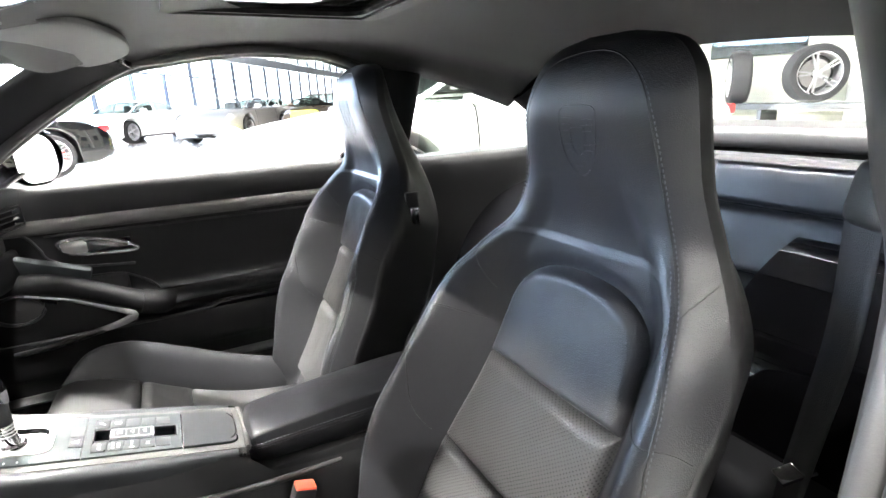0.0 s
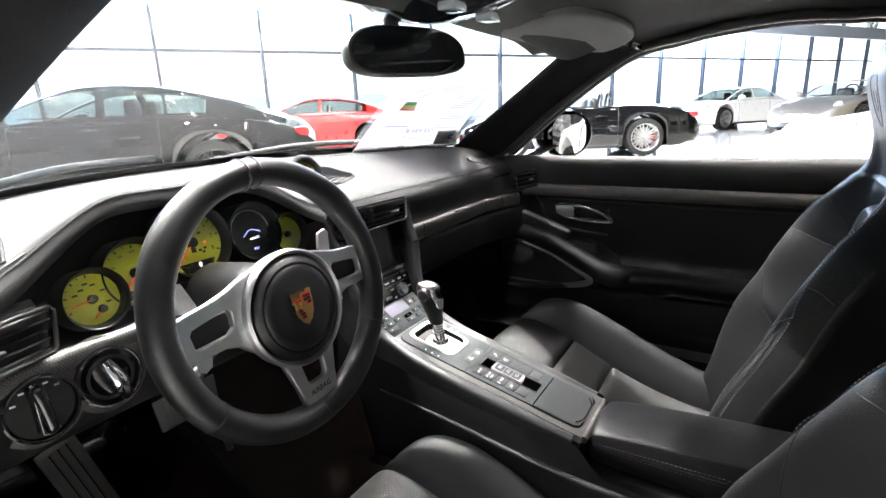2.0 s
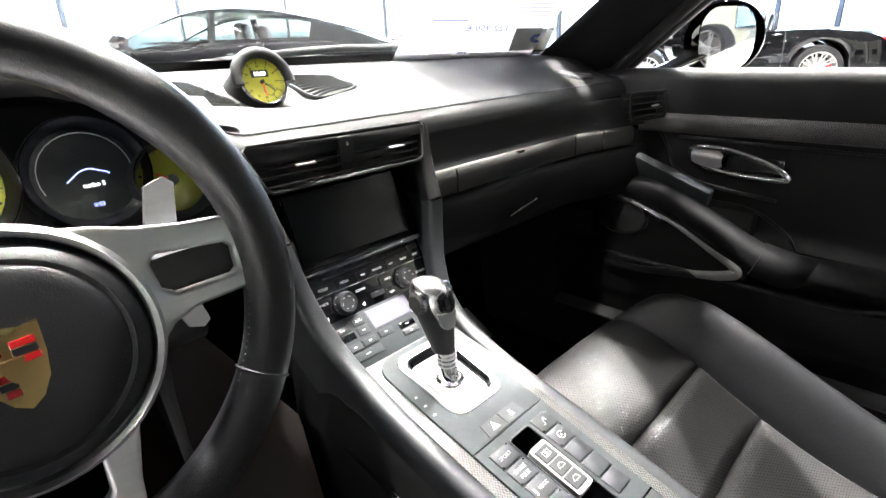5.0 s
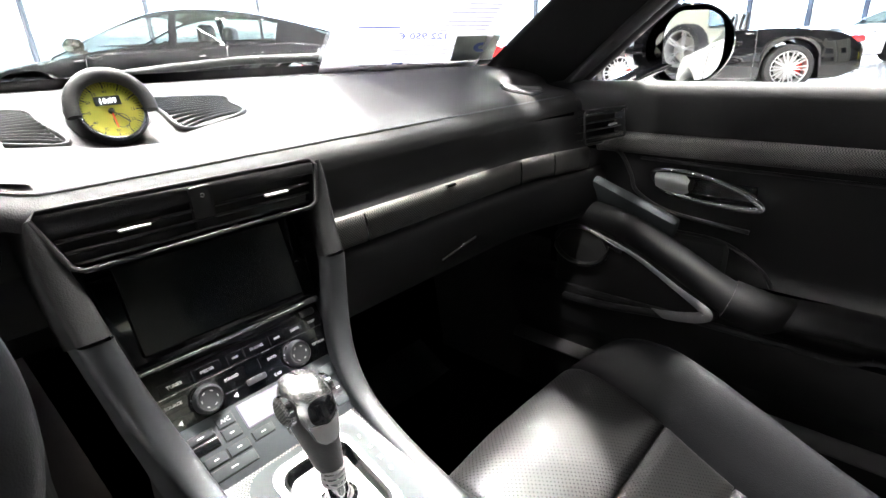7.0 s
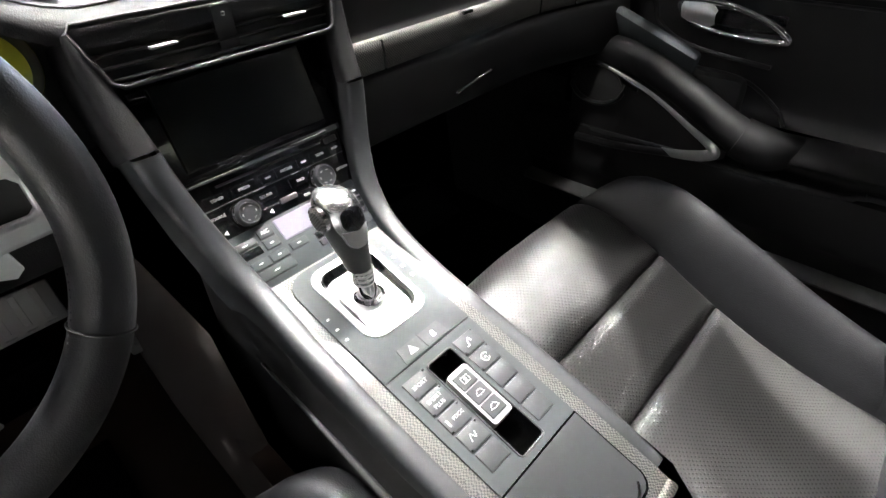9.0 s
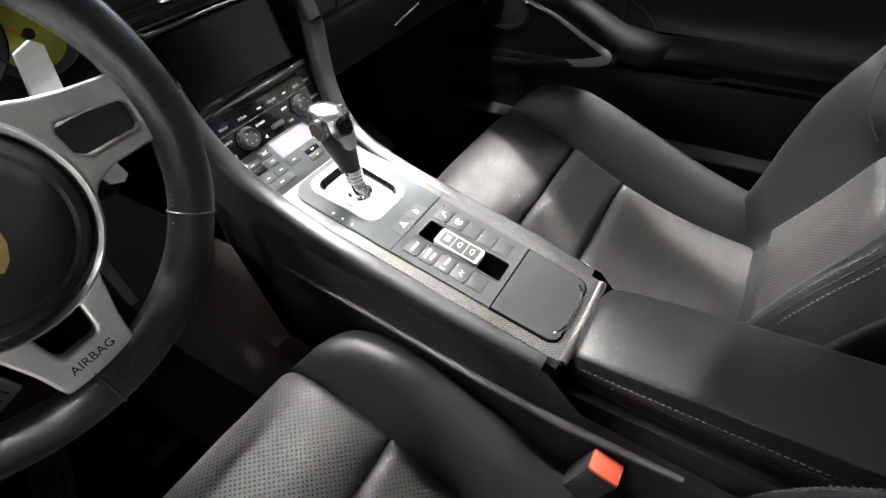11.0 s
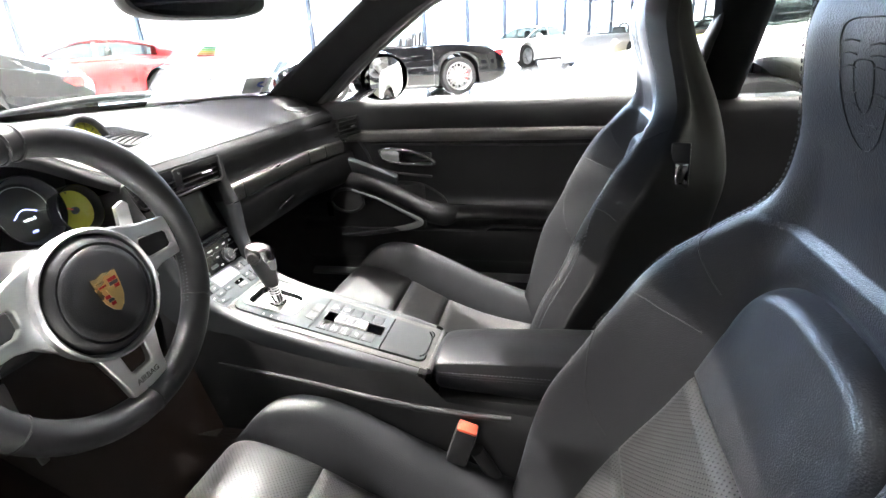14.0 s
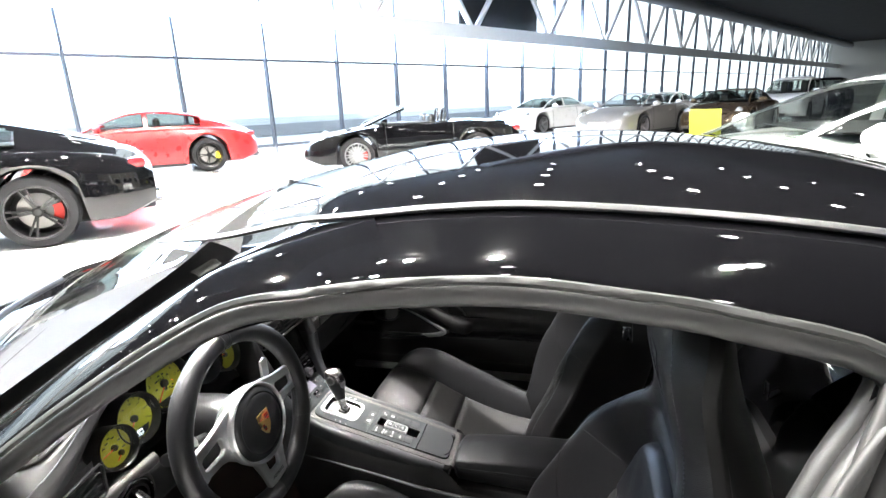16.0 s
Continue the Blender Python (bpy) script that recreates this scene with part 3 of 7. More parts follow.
def body_rings(sh, n=110, zlow=0.19, arch=0.06):
    tab = np.array(sh["rows"])
    xs = np.linspace(-sh["L"] / 2, sh["L"] / 2, n)
    R = smooth_path(tab, 400)
    f = lambda c: np.interp(xs, R[:, 0], R[:, c])
    w, zb, zc = f(1), f(2), f(3)
    rings = []
    for i, x in enumerate(xs):
        low = zlow + 0.12 * max(0, abs(x) / (sh["L"] / 2) - 0.85) / 0.15
        for ax in (-sh["wb"] / 2, sh["wb"] / 2):
            d = abs(x - ax)
            ra = sh["r"] + arch
            if d < ra:
                low = max(low, sh["r"] + math.sqrt(ra * ra - d * d))
        W, B, C = w[i], zb[i], zc[i]
        low = min(low, B - 0.06)
        side = [(0.30 * W, low), (0.93 * W, low), (0.985 * W, low + 0.02), (W, low + 0.3 * (B - low)), (0.995 * W, low + 0.55 * (B - low)), (0.975 * W, low + 0.8 * (B - low)), (0.945 * W, B - 0.02), (0.90 * W, B + 0.006), (0.80 * W, B + 0.02 * 1), (0.55 * W, (B + 2 * C) / 3 + 0.012), (0.25 * W, C + 0.008), (0, C + 0.01)]
        ring = [(x, y, z) for y, z in side] + [(x, -y, z) for y, z in side[-2::-1]]
        rings.append(ring)
    return xs, np.array(rings)


def cabin_surface(sh, n=72):
    """The glasshouse: rows along x, from belt over the roof to belt."""
    G = smooth_path(np.array(sh["gh"]), n)
    R = smooth_path(np.array(sh["rows"]), 400)
    out = []
    for x, z, top in G:
        wb = np.interp(x, R[:, 0], R[:, 1]) * 0.83
        belt = np.interp(x, R[:, 0], R[:, 2]) + 0.004
        z = max(z, belt + 0.01)
        wb = max(wb, top + 0.02)
        line = [(wb, belt), (wb - 0.3 * (wb - top), belt + 0.36 * (z - belt)), (wb - 0.62 * (wb - top), belt + 0.68 * (z - belt)), (top, z - 0.13 * (z - belt)), (top * 0.86, z - 0.05 * (z - belt)), (top * 0.55, z - 0.01), (0, z)]
        full = [(x, y, q) for y, q in line] + [(x, -y, q) for y, q in line[-2::-1]]
        out.append(smooth_path(full, 73))
    return np.array(out)


def lift(P, d):
    P = np.asarray(P, float)
    du, dv = np.gradient(P, axis=0), np.gradient(P, axis=1)
    n = np.cross(du, dv)
    n /= np.linalg.norm(n, axis=2, keepdims=True) + 1e-9
    if n[P.shape[0] // 2, P.shape[1] // 2, 2] < 0:
        n = -n
    return P + d * n


def crop(P, u0, u1, v0, v1, n=14, m=14):
    """A patch of a grid surface between fractions of its rows and columns; the limits may change along u."""
    P = np.asarray(P, float)
    A, B = P.shape[:2]
    out = []
    for u in np.linspace(u0, u1, n):
        a = min(max(u, 0), 1) * (A - 1)
        i = min(int(a), A - 2)
        row = P[i] + (a - i) * (P[i + 1] - P[i])
        lo, hi = (v0(u) if callable(v0) else v0), (v1(u) if callable(v1) else v1)
        line = []
        for v in np.linspace(lo, hi, m):
            b = min(max(v, 0), 1) * (B - 1)
            j = min(int(b), B - 2)
            line.append(row[j] + (b - j) * (row[j + 1] - row[j]))
        out.append(line)
    return np.array(out)


def move(P, m):
    M = np.array(m)
    P = np.asarray(P, float)
    return P @ M[:3, :3].T + M[:3, 3]


def car(name, at, azimuth, kind, body_mat, label, rim=RIM_SILVER, caliper=None, spokes=5, open_top=False, plate_bar=True, top_mat=None):
    sh = SHAPES[kind]
    m = pose(at[0], at[1], FLOOR_Z, 0, 0, azimuth) @ Matrix.Scale(1.0 if kind == "saloon" or name == "roadster_car" else 1.07, 4)
    root = thing(name, (at[0], at[1], FLOOR_Z), label, "car", "cars in the showroom")
    xs, rings = body_rings(sh)
    sheet("body", move(rings, m), body_mat, root, "", cap=True, sharp=30)
    L, r, W = sh["L"], sh["r"], max(q[1] for q in sh["rows"])
    under = [(x, y, z) for x in (-L / 2 + 0.3, L / 2 - 0.3) for y in (-0.7, 0.7) for z in (0.17, 0.5)]
    rbox("underbody", (-L / 2 + 0.35, -0.62, 0.16), (L / 2 - 0.35, 0.62, 0.45), CABIN_DARK, root, "", 0.02, 1, m)
    for ax in (-sh["wb"] / 2, sh["wb"] / 2):
        for s in (-1, 1):
            wm = m @ Matrix.Translation((ax, s * (W - 0.145), r)) @ pose(0, 0, 0, -90 * s, 0, 0)
            wheel(root, wm, r, rim, caliper, spokes)
    G = cabin_surface(sh)
    nose = sh["rows"][-3][0]
    front = [i for i, q in enumerate(sh["gh"]) if q[1] > sh["roof"] - 0.08]
    uf = front[-1] / (len(sh["gh"]) - 1)
    ub = front[0] / (len(sh["gh"]) - 1)
    if not open_top:
        V, F = grid(move(G, m))
        nu, nv = G.shape[:2]
        keep = []
        for i in range(nu - 1):
            u = (i + .5) / (nu - 1)
            open_side = 0.19 * min(1, max(0.12, min((0.965 - u) / 0.18, (u - 0.08) / 0.16)))
            for j in range(nv - 1):
                v = (j + .5) / (nv - 1)
                w = min(v, 1 - v)
                pane = (uf + 0.02 < u < 0.975 and w > 0.27) or (0.06 < u < ub - 0.02 and w > 0.30)
                pane = pane or (0.035 < w < 0.035 + open_side and (ub - 0.16 < u < 0.47 or 0.49 < u < 0.93))
                if not pane:
                    keep.append(F[i * (nv - 1) + j])
        raw("roof", V, keep, top_mat or body_mat, root, "", sharp=60)
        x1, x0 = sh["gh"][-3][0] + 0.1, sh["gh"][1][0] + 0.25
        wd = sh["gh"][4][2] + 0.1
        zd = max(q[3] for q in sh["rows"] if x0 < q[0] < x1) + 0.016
        # flat dark sheet over the deck puts in the cabin's shade
        plate("cabin_tub", [(x1, wd * .85), (x0, wd * .8), (x0, -wd * .8), (x1, -wd * .85)], CABIN_DARK, root, "flat dark sheet for the shaded cabin", m @ Matrix.Translation((0, 0, zd)), 0.01)
        for sx in ((-0.35,) if kind == "coupe" else (-0.25, -1.15)):
            for s in (-1, 1):
                rbox("seat_back", (sx - .07, s * .36 - .13, zd - .1), (sx + .05, s * .36 + .13, sh["roof"] - .16), LEATHER, root, "", .05, 3, m)
        sheet("windscreen", move(lift(crop(G, uf + 0.02, 0.975, 0.27, 0.73), 0.006), m), GLASS_TINT, root)
        sheet("rear_window", move(lift(crop(G, 0.06, ub - 0.02, 0.30, 0.70), 0.006), m), GLASS_TINT, root)
        for a, b in ((0.035, 0.225), (0.775, 0.965)):
            for u0, u1, nm in ((ub - 0.16, 0.47, "rear_side_window"), (0.49, 0.93, "side_window")):
                mid = lambda u, a=a, b=b: a if a < 0.5 else b - (b - a) * min(1, max(0.12, min((0.965 - u) / 0.18, (u - 0.08) / 0.16)))
                top = lambda u, a=a, b=b: (a + (b - a) * min(1, max(0.12, min((0.965 - u) / 0.18, (u - 0.08) / 0.16)))) if a < 0.5 else b
                sheet(nm, move(lift(crop(G, u0, u1, mid, top), 0.006), m), GLASS_TINT, root)
        # shade behind the panes is only the flat dark sheet above
    else:
        cab = [(x, y) for x, y in ((0.75, 0.62), (0.2, 0.70), (-0.6, 0.66), (-0.75, 0.5))]
        z = 0.935
        line = cab + [(x, -y) for x, y in cab[::-1]]
        # dark sheet on the deck stands for the shaded hollow
        plate("cockpit", line, CABIN_DARK, root, "flat dark sheet for the shaded open cockpit", m @ Matrix.Translation((0, 0, z)), 0.02)
        sheet("windscreen", move(crop(G, uf + 0.01, 0.975, 0.24, 0.76), m), GLASS, root)
        edge = crop(G, uf + 0.01, 0.975, 0.24, 0.76, 10, 12)
        sweep("windscreen_frame", move(np.concatenate([edge[::-1, 0], edge[0, 1:-1], edge[:, -1]]), m), 0.022, body_mat, root, seg=8)
        for s in (-1, 1):
            rbox("seat_back", (-0.42, s * 0.36 - 0.2, 0.7), (-0.28, s * 0.36 + 0.2, 1.08), LEATHER, root, "", 0.06, 3, m)
            sweep("roll_hoop", move([(-0.62, s * 0.36 - 0.17, 0.93), (-0.64, s * 0.36 - 0.13, 1.12), (-0.64, s * 0.36, 1.17), (-0.64, s * 0.36 + 0.13, 1.12), (-0.62, s * 0.36 + 0.17, 0.93)], m), 0.025, HARD, root, n=14)
    # lamps, mirrors, plates, grille
    for s in (-1, 1):
        hb = m @ Matrix.Translation((nose - 0.16, s * (W - 0.24), 0.665 if kind == "coupe" else 0.76 if kind == "saloon" else 0.88)) @ pose(0, 0, 0, 0, 55, s * 18)
        lathe("headlamp", [(0.0, 0.05), (0.06, 0.045), (0.105, 0.02), (0.125, -0.03), (0.12, -0.09)], LAMP_GLASS, root, "clear oval headlamp", hb @ Matrix.Diagonal((1.25, 0.9, 1, 1)), 24)
        tz = {"coupe": 0.73, "saloon": 0.86, "suv": 0.95}[kind]
        rbox("tail_lamp", (-L / 2 + 0.05, s * 0.58 - 0.17, tz - 0.05), (-L / 2 + 0.21, s * 0.58 + 0.17, tz + 0.05), TAIL_RED, root, "red tail lamp", 0.03, 2, m)
        mx = sh["gh"][-3][0] + 0.12
        mz = np.interp(mx, [q[0] for q in sh["rows"]], [q[2] for q in sh["rows"]]) + 0.10
        lathe("door_mirror", [(0, 0.06), (0.05, 0.05), (0.085, 0.0), (0.075, -0.05), (0.07, -0.055)], body_mat, root, "", m @ Matrix.Translation((mx, s * (W + 0.02), mz)) @ pose(0, 0, 0, 0, 90, 0) @ Matrix.Diagonal((0.8, 1.35, 1, 1)), 20)
        rbox("mirror_arm", (mx - 0.05, s * (W - 0.06) - 0.08, mz - 0.07), (mx + 0.03, s * (W - 0.06) + 0.08, mz - 0.04), body_mat, root, "", 0.01, 1, m)
        rbox("air_intake", (nose - 0.06, s * 0.56 - 0.16, 0.30), (nose + 0.10, s * 0.56 + 0.16, 0.43), HARD, root, "", 0.03, 2, m)
        rbox("sill", (-sh["wb"] / 2 + r + 0.1, s * (W - 0.06) - 0.05, 0.16), (sh["wb"] / 2 - r - 0.1, s * (W - 0.06) + 0.05, 0.23), HARD, root, "", 0.02, 1, m)
        for hx in ((-0.42,) if kind == "coupe" else (-1.0, 0.05)):
            rbox("door_handle", (hx - 0.11, s * (W - 0.015) - 0.022, 0.735 + (kind != "coupe") * 0.07), (hx + 0.11, s * (W - 0.015) + 0.022, 0.765 + (kind != "coupe") * 0.07), body_mat, root, "", 0.012, 2, m)
    rbox("grille", (nose + 0.02, -0.36, 0.27), (L / 2 - 0.03, 0.36, 0.36), HARD, root, "", 0.03, 2, m)
    rbox("rear_diffuser", (-L / 2 + 0.02, -0.55, 0.22), (-L / 2 + 0.3, 0.55, 0.38), HARD, root, "", 0.03, 2, m)
    for s in (-1, 1):
        lathe("tail_pipe", [(0.05, 0.0), (0.05, 0.12), (0.042, 0.12), (0.04, 0.02)], CHROME, root, "", m @ Matrix.Translation((-L / 2 + 0.07, s * 0.42, 0.27)) @ pose(0, 0, 0, 0, -90, 0), 16)
    if plate_bar:
        rbox("number_plate", (L / 2 - 0.035, -0.26, 0.40), (L / 2 + 0.015, 0.26, 0.51), WHITE_MARK, root, "", 0.004, 1, m)
        rbox("number_plate", (-L / 2 - 0.02, -0.26, 0.50), (-L / 2 + 0.06, 0.26, 0.61), WHITE_MARK, root, "", 0.004, 1, m)
    # shut lines of the doors
    for s in (-1, 1):
        for hx in ((-0.72, 0.62) if kind == "coupe" else (-1.25, -0.12, 0.95)):
            i = int(np.argmin(abs(xs - hx)))
            seg = rings[i][2:8] * (1, s, 1)
            sweep("door_gap", move(seg, m), 0.006, HARD, root, seg=6, n=12)
    return root


PAINT_RED = paint("red_paint", (0.36, 0.010, 0.012))
PAINT_SILVER = paint("silver_paint", (0.34, 0.33, 0.32), 0.6, 0.3)
PAINT_WHITE = paint("white_paint", (0.78, 0.78, 0.77))
PAINT_BROWN = paint("brown_paint", (0.08, 0.055, 0.035), 0.5)
car("coupe_car", (8.74, 8.95), 134, "coupe", PAINT_RED, "glossy red sports coupe with black wheels", RIM_BLACK, CALIPER_YEL, 5, plate_bar=False)
car("coupe_car", (2.68, 6.34), 134, "coupe", PAINT, "black sports coupe with black spoked wheels", RIM_BLACK, CALIPER_RED, 5, plate_bar=False)
car("roadster_car", (9.75, 2.85), 116, "coupe", PAINT, "open black roadster with silver wheels and red calipers", RIM_SILVER, CALIPER_RED, 10, open_top=True)
car("cabriolet_car", (17.4, -2.5), 147, "coupe", PAINT_SILVER, "silver-grey cabriolet with its roof down", RIM_SILVER, None, 5, open_top=True)
car("coupe_car", (18.3, -5.6), 150, "coupe", PAINT_BROWN, "dark bronze sports car parked in the row", RIM_SILVER, None, 5)
car("saloon_car", (23.0, -4.2), 150, "saloon", PAINT_WHITE, "white car parked near the glazed wall", RIM_SILVER, None, 10)
car("suv_car", (25.8, -9.9), 150, "suv", PAINT_WHITE, "white sport utility car in the far row", RIM_BLACK, None, 5)
car("suv_car", (31.9, -13.6), 150, "suv", PAINT, "black sport utility car in the far row", RIM_BLACK, None, 5)
car("saloon_car", (28.6, -7.5), 150, "saloon", PAINT, "dark saloon parked near the glazed wall", RIM_BLACK, None, 5)
car("coupe_car", (3.0, -2.7), 92, "coupe", PAINT_WHITE, "white sports coupe parked beside the black car", RIM_SILVER, None, 5)
car("coupe_car", (20.5, 0.6), 145, "coupe", PAINT_WHITE, "white sports coupe near the glazed wall", RIM_SILVER, None, 5)
sign = thing("price_sign", (15.4, -4.2, FLOOR_Z), "lime yellow price board on a stand", "sign")
rbox("board", (-0.42, -0.015, 0.12), (0.42, 0.015, 0.86), LIME, sign, "", 0.01, 1, pose(15.4, -4.2, FLOOR_Z, -14, 0, 62))
rbox("foot", (-0.3, -0.12, 0.0), (0.3, 0.12, 0.14), HARD, sign, "", 0.01, 1, pose(15.4, -4.2, FLOOR_Z, 0, 0, 62))

# tyres on a rack before the service wall
rack = thing("tyre_rack", (3.6, -7.7, FLOOR_Z), "dark metal rack against the cream wall", "rack")
rbox("shelf", (-1.6, -0.25, 0.66), (1.7, 0.25, 0.74), HARD, rack, "", 0.01, 1, pose(3.6, -7.8, FLOOR_Z, 0, 0, 4))
for c in (-1.5, 0.0, 1.6):
    rbox("leg", (c - 0.03, -0.22, 0), (c + 0.03, 0.22, 0.66), HARD, rack, "", 0.005, 1, pose(3.6, -7.8, FLOOR_Z, 0, 0, 4))
for p, rz, nm in (((3.02, -7.75, 1.18), 52, RIM_SILVER), ((4.05, -7.75, 1.18), -48, RIM_SILVER)):
    t = thing("spare_wheel", (p[0], p[1], 0.82), "black tyre on a silver wheel, standing on the rack", "wheel", "wheels on display")
    wheel(t, pose(*p, -90, 0, rz), 0.36, nm, None, 5, 0.25)

# ---- the black car: shell, roof, pillars ----
ws_y = lambda x: 0.70 - 0.85 * x * x
OWN = pose(0, -0.25, 0, 0, 0, 90)
shell = thing("car_body", (0, -0.25, 0), "shell of a black sports coupe with the driver's side open", "car body")
xs, rings = body_rings(SHAPES["coupe"], 120)
V, F = grid(move(rings, OWN))
belt = (V[:, 0] > 0.3) & (V[:, 1] > -1.6) & (V[:, 1] < 0.5)
V[belt, 2] = np.minimum(V[belt, 2], 0.862)
keep = []
for i in range(len(xs) - 1):
    x = (xs[i] + xs[i + 1]) / 2
    for j in range(22):
        top = 8 <= j <= 13
        if top and -1.62 < x < 0.93 and not (x > 0.62 and j in (8, 13) and x > 0.8):
            continue
        if 2 <= j <= 7 and -0.56 < x < 0.66:
            continue
        keep.append(F[i * 22 + j])
raw("lower_body", V, keep, PAINT, shell, "gloss black painted bodywork", sharp=30)
for ax in (-1.225, 1.225):
    for s in (-1, 1):
        wheel(shell, OWN @ Matrix.Translation((ax, s * 0.84, FLOOR_Z + 0.33)) @ pose(0, 0, 0, -90 * s, 0, 0), 0.33, RIM_BLACK, CALIPER_YEL, 5, 0.2)
rbox("floor_pan", (-0.80, -1.75, 0.13), (0.80, 0.95, 0.165), CARPET, shell, "black carpeted floor", 0.005, 1)
rbox("door_sill", (-0.86, -0.80, 0.14), (-0.70, 0.42, 0.36), PAINT, shell, "", 0.03, 3)
rbox("sill_cover", (-0.74, -0.78, 0.36), (-0.66, 0.40, 0.372), SILL, shell, "pale sill strip", 0.004, 2)
rbox("front_bulkhead", (-0.74, 0.86, 0.13), (0.74, 0.93, 0.86), CARPET, shell, "", 0.01, 1)
sheet("cowl_panel", [[(x, ws_y(min(abs(x), .63)) - .02, .908), (x, .80, .895), (x, .93, .86)] for x in np.linspace(-.74, .74, 15)], HARD, shell)
for s in (-1, 1):
    sheet("footwell_side", [[(s * .712, y, z) for z in (.165, .5, .86)] for y in (.24, .5, .93)], CARPET, shell)
rbox("rear_bulkhead", (-0.74, -1.80, 0.13), (0.74, -1.74, 0.93), CARPET, shell, "", 0.01, 1)

ROOF = rows([(0.035, 1.215, .46, 1.178, .515, 1.162), (-.06, 1.238, .48, 1.190, .545, 1.160), (-.13, 1.254, .49, 1.204, .60, 1.147), (-.20, 1.268, .498, 1.220, .630, 1.152), (-.30, 1.280, .505, 1.232, .632, 1.174), (-.40, 1.288, .512, 1.243, .630, 1.187), (-.52, 1.293, .518, 1.248, .629, 1.191), (-.70, 1.290, .528, 1.240, .636, 1.172), (-.86, 1.272, .532, 1.222, .646, 1.142), (-1.05, 1.240, .53, 1.190, .655, 1.10), (-1.30, 1.185, .50, 1.135, .665, 1.02)], 46)


def roof_line(r, inner=False):
    y, zc, xd, zd, xe, ze = r
    if inner:
        pts = [(xe - 0.012, y, ze - 0.004), (xe - 0.045, y, ze + 0.012), (xd + 0.005, y, zd - 0.032), (xd * 0.75, y, zd - 0.012), (xd * 0.4, y, zc - 0.048), (0, y, zc - 0.044)]
    else:
        pts = [(xe, y, ze), (xe - 0.006, y, ze + 0.016), (xd + 0.055, y, zd - 0.018), (xd + 0.012, y, zd - 0.002), (xd, y, zd + 0.001), (xd * 0.8, y, zd + 0.55 * (zc - zd)), (xd * 0.42, y, zc - 0.006), (0, y, zc)]
    full = pts + [(-x, a, z) for x, a, z in pts[-2::-1]]
    ease = 0.0 if inner else max(0, min(1, (y + 0.32) / 0.35)) ** 1.5
    return smooth_path([(x, a - 0.14 * ease * min(1.3, (x / 0.5) ** 2), z) for x, a, z in full], 61)


sheet("roof_skin", [roof_line(r) for r in ROOF], PAINT, shell, "gloss black roof with soft reflections", sharp=60)
for s in (-1, 1):
    sweep("roof_moulding", [(s * (r[2] + 0.006), r[0], r[3] + 0.0045) for r in ROOF[2:-2]], 0.0075, mat("moulding", (0.07, 0.07, 0.072), 0.35, metal=0.3) if s < 0 else MATS["moulding"], shell, "satin trim strip along the roof", seg=8, flat=0.6)
    # weatherstrip round the door opening
    edge = [(s * r[4], r[0], r[5] - 0.006) for r in ROOF[3:34:2]]
    front = [(s * .76, .33, .78), (s * .75, .26, .84), (s * .735, .16, .92), (s * .705, .03, 1.018), (s * .669, -.10, 1.102), (s * .641, -.19, 1.148)]
    rear = [(s * 0.668, -0.845, 1.10), (s * 0.70, -0.835, 1.0), (s * 0.735, -0.81, 0.88)] if s > 0 else [(s * 0.652, -0.795, 1.140), (s * 0.70, -0.745, 1.059), (s * 0.73, -0.699, 0.964), (s * 0.745, -0.668, 0.86), (s * 0.75, -0.61, 0.6), (s * 0.74, -0.53, 0.38)]
    line = front + [e for e in edge if -0.74 < e[1] < -0.24] + rear
    sweep("door_seal", [(x - s * 0.004, y, z) for x, y, z in line], 0.0125, SEAL, shell, "satin grey rubber door seal", n=90, seg=10)
    sweep("inner_seal", [(x - s * 0.028, y, z + 0.005) for x, y, z in line], 0.012, RUBBER, shell, "", n=90, seg=8)
    sweep("drip_rail", [(x + s * 0.006, y, z + 0.017) for x, y, z in line], 0.005, RUBBER, shell, "", n=90, seg=6)


def strut(name, A, B, inward, bulge_in, bulge_out, material, parent, label="", n=24, outer=None):
    """A pillar between two edge lines A and B, swelling to both sides."""
    A, B = smooth_path(A, n), smooth_path(B, n)
    c = np.asarray(inward, float)
    inn, out = [], []
    for i, (a, b) in enumerate(zip(A, B)):
        swell = bulge_out * min(1, 0.08 + i / (0.45 * n))
        mid = (a + b) / 2
        d = c - mid
        d[1] *= 0.3
        d /= np.linalg.norm(d)
        inn.append([a, a + 0.15 * (b - a) + d * bulge_in * 0.7, mid + d * bulge_in, b + 0.15 * (a - b) + d * bulge_in * 0.7, b])
        out.append([a, a + 0.2 * (b - a) - d * swell * 0.8, mid - d * swell, b + 0.2 * (a - b) - d * swell * 0.8, b])
    up = lambda R: [smooth_path(r, 13) for r in R]
    sheet(name, up(inn), material, parent, label, sharp=180)
    if outer:
        sheet(name + "_skin", up(out), outer, parent, "", sharp=180)


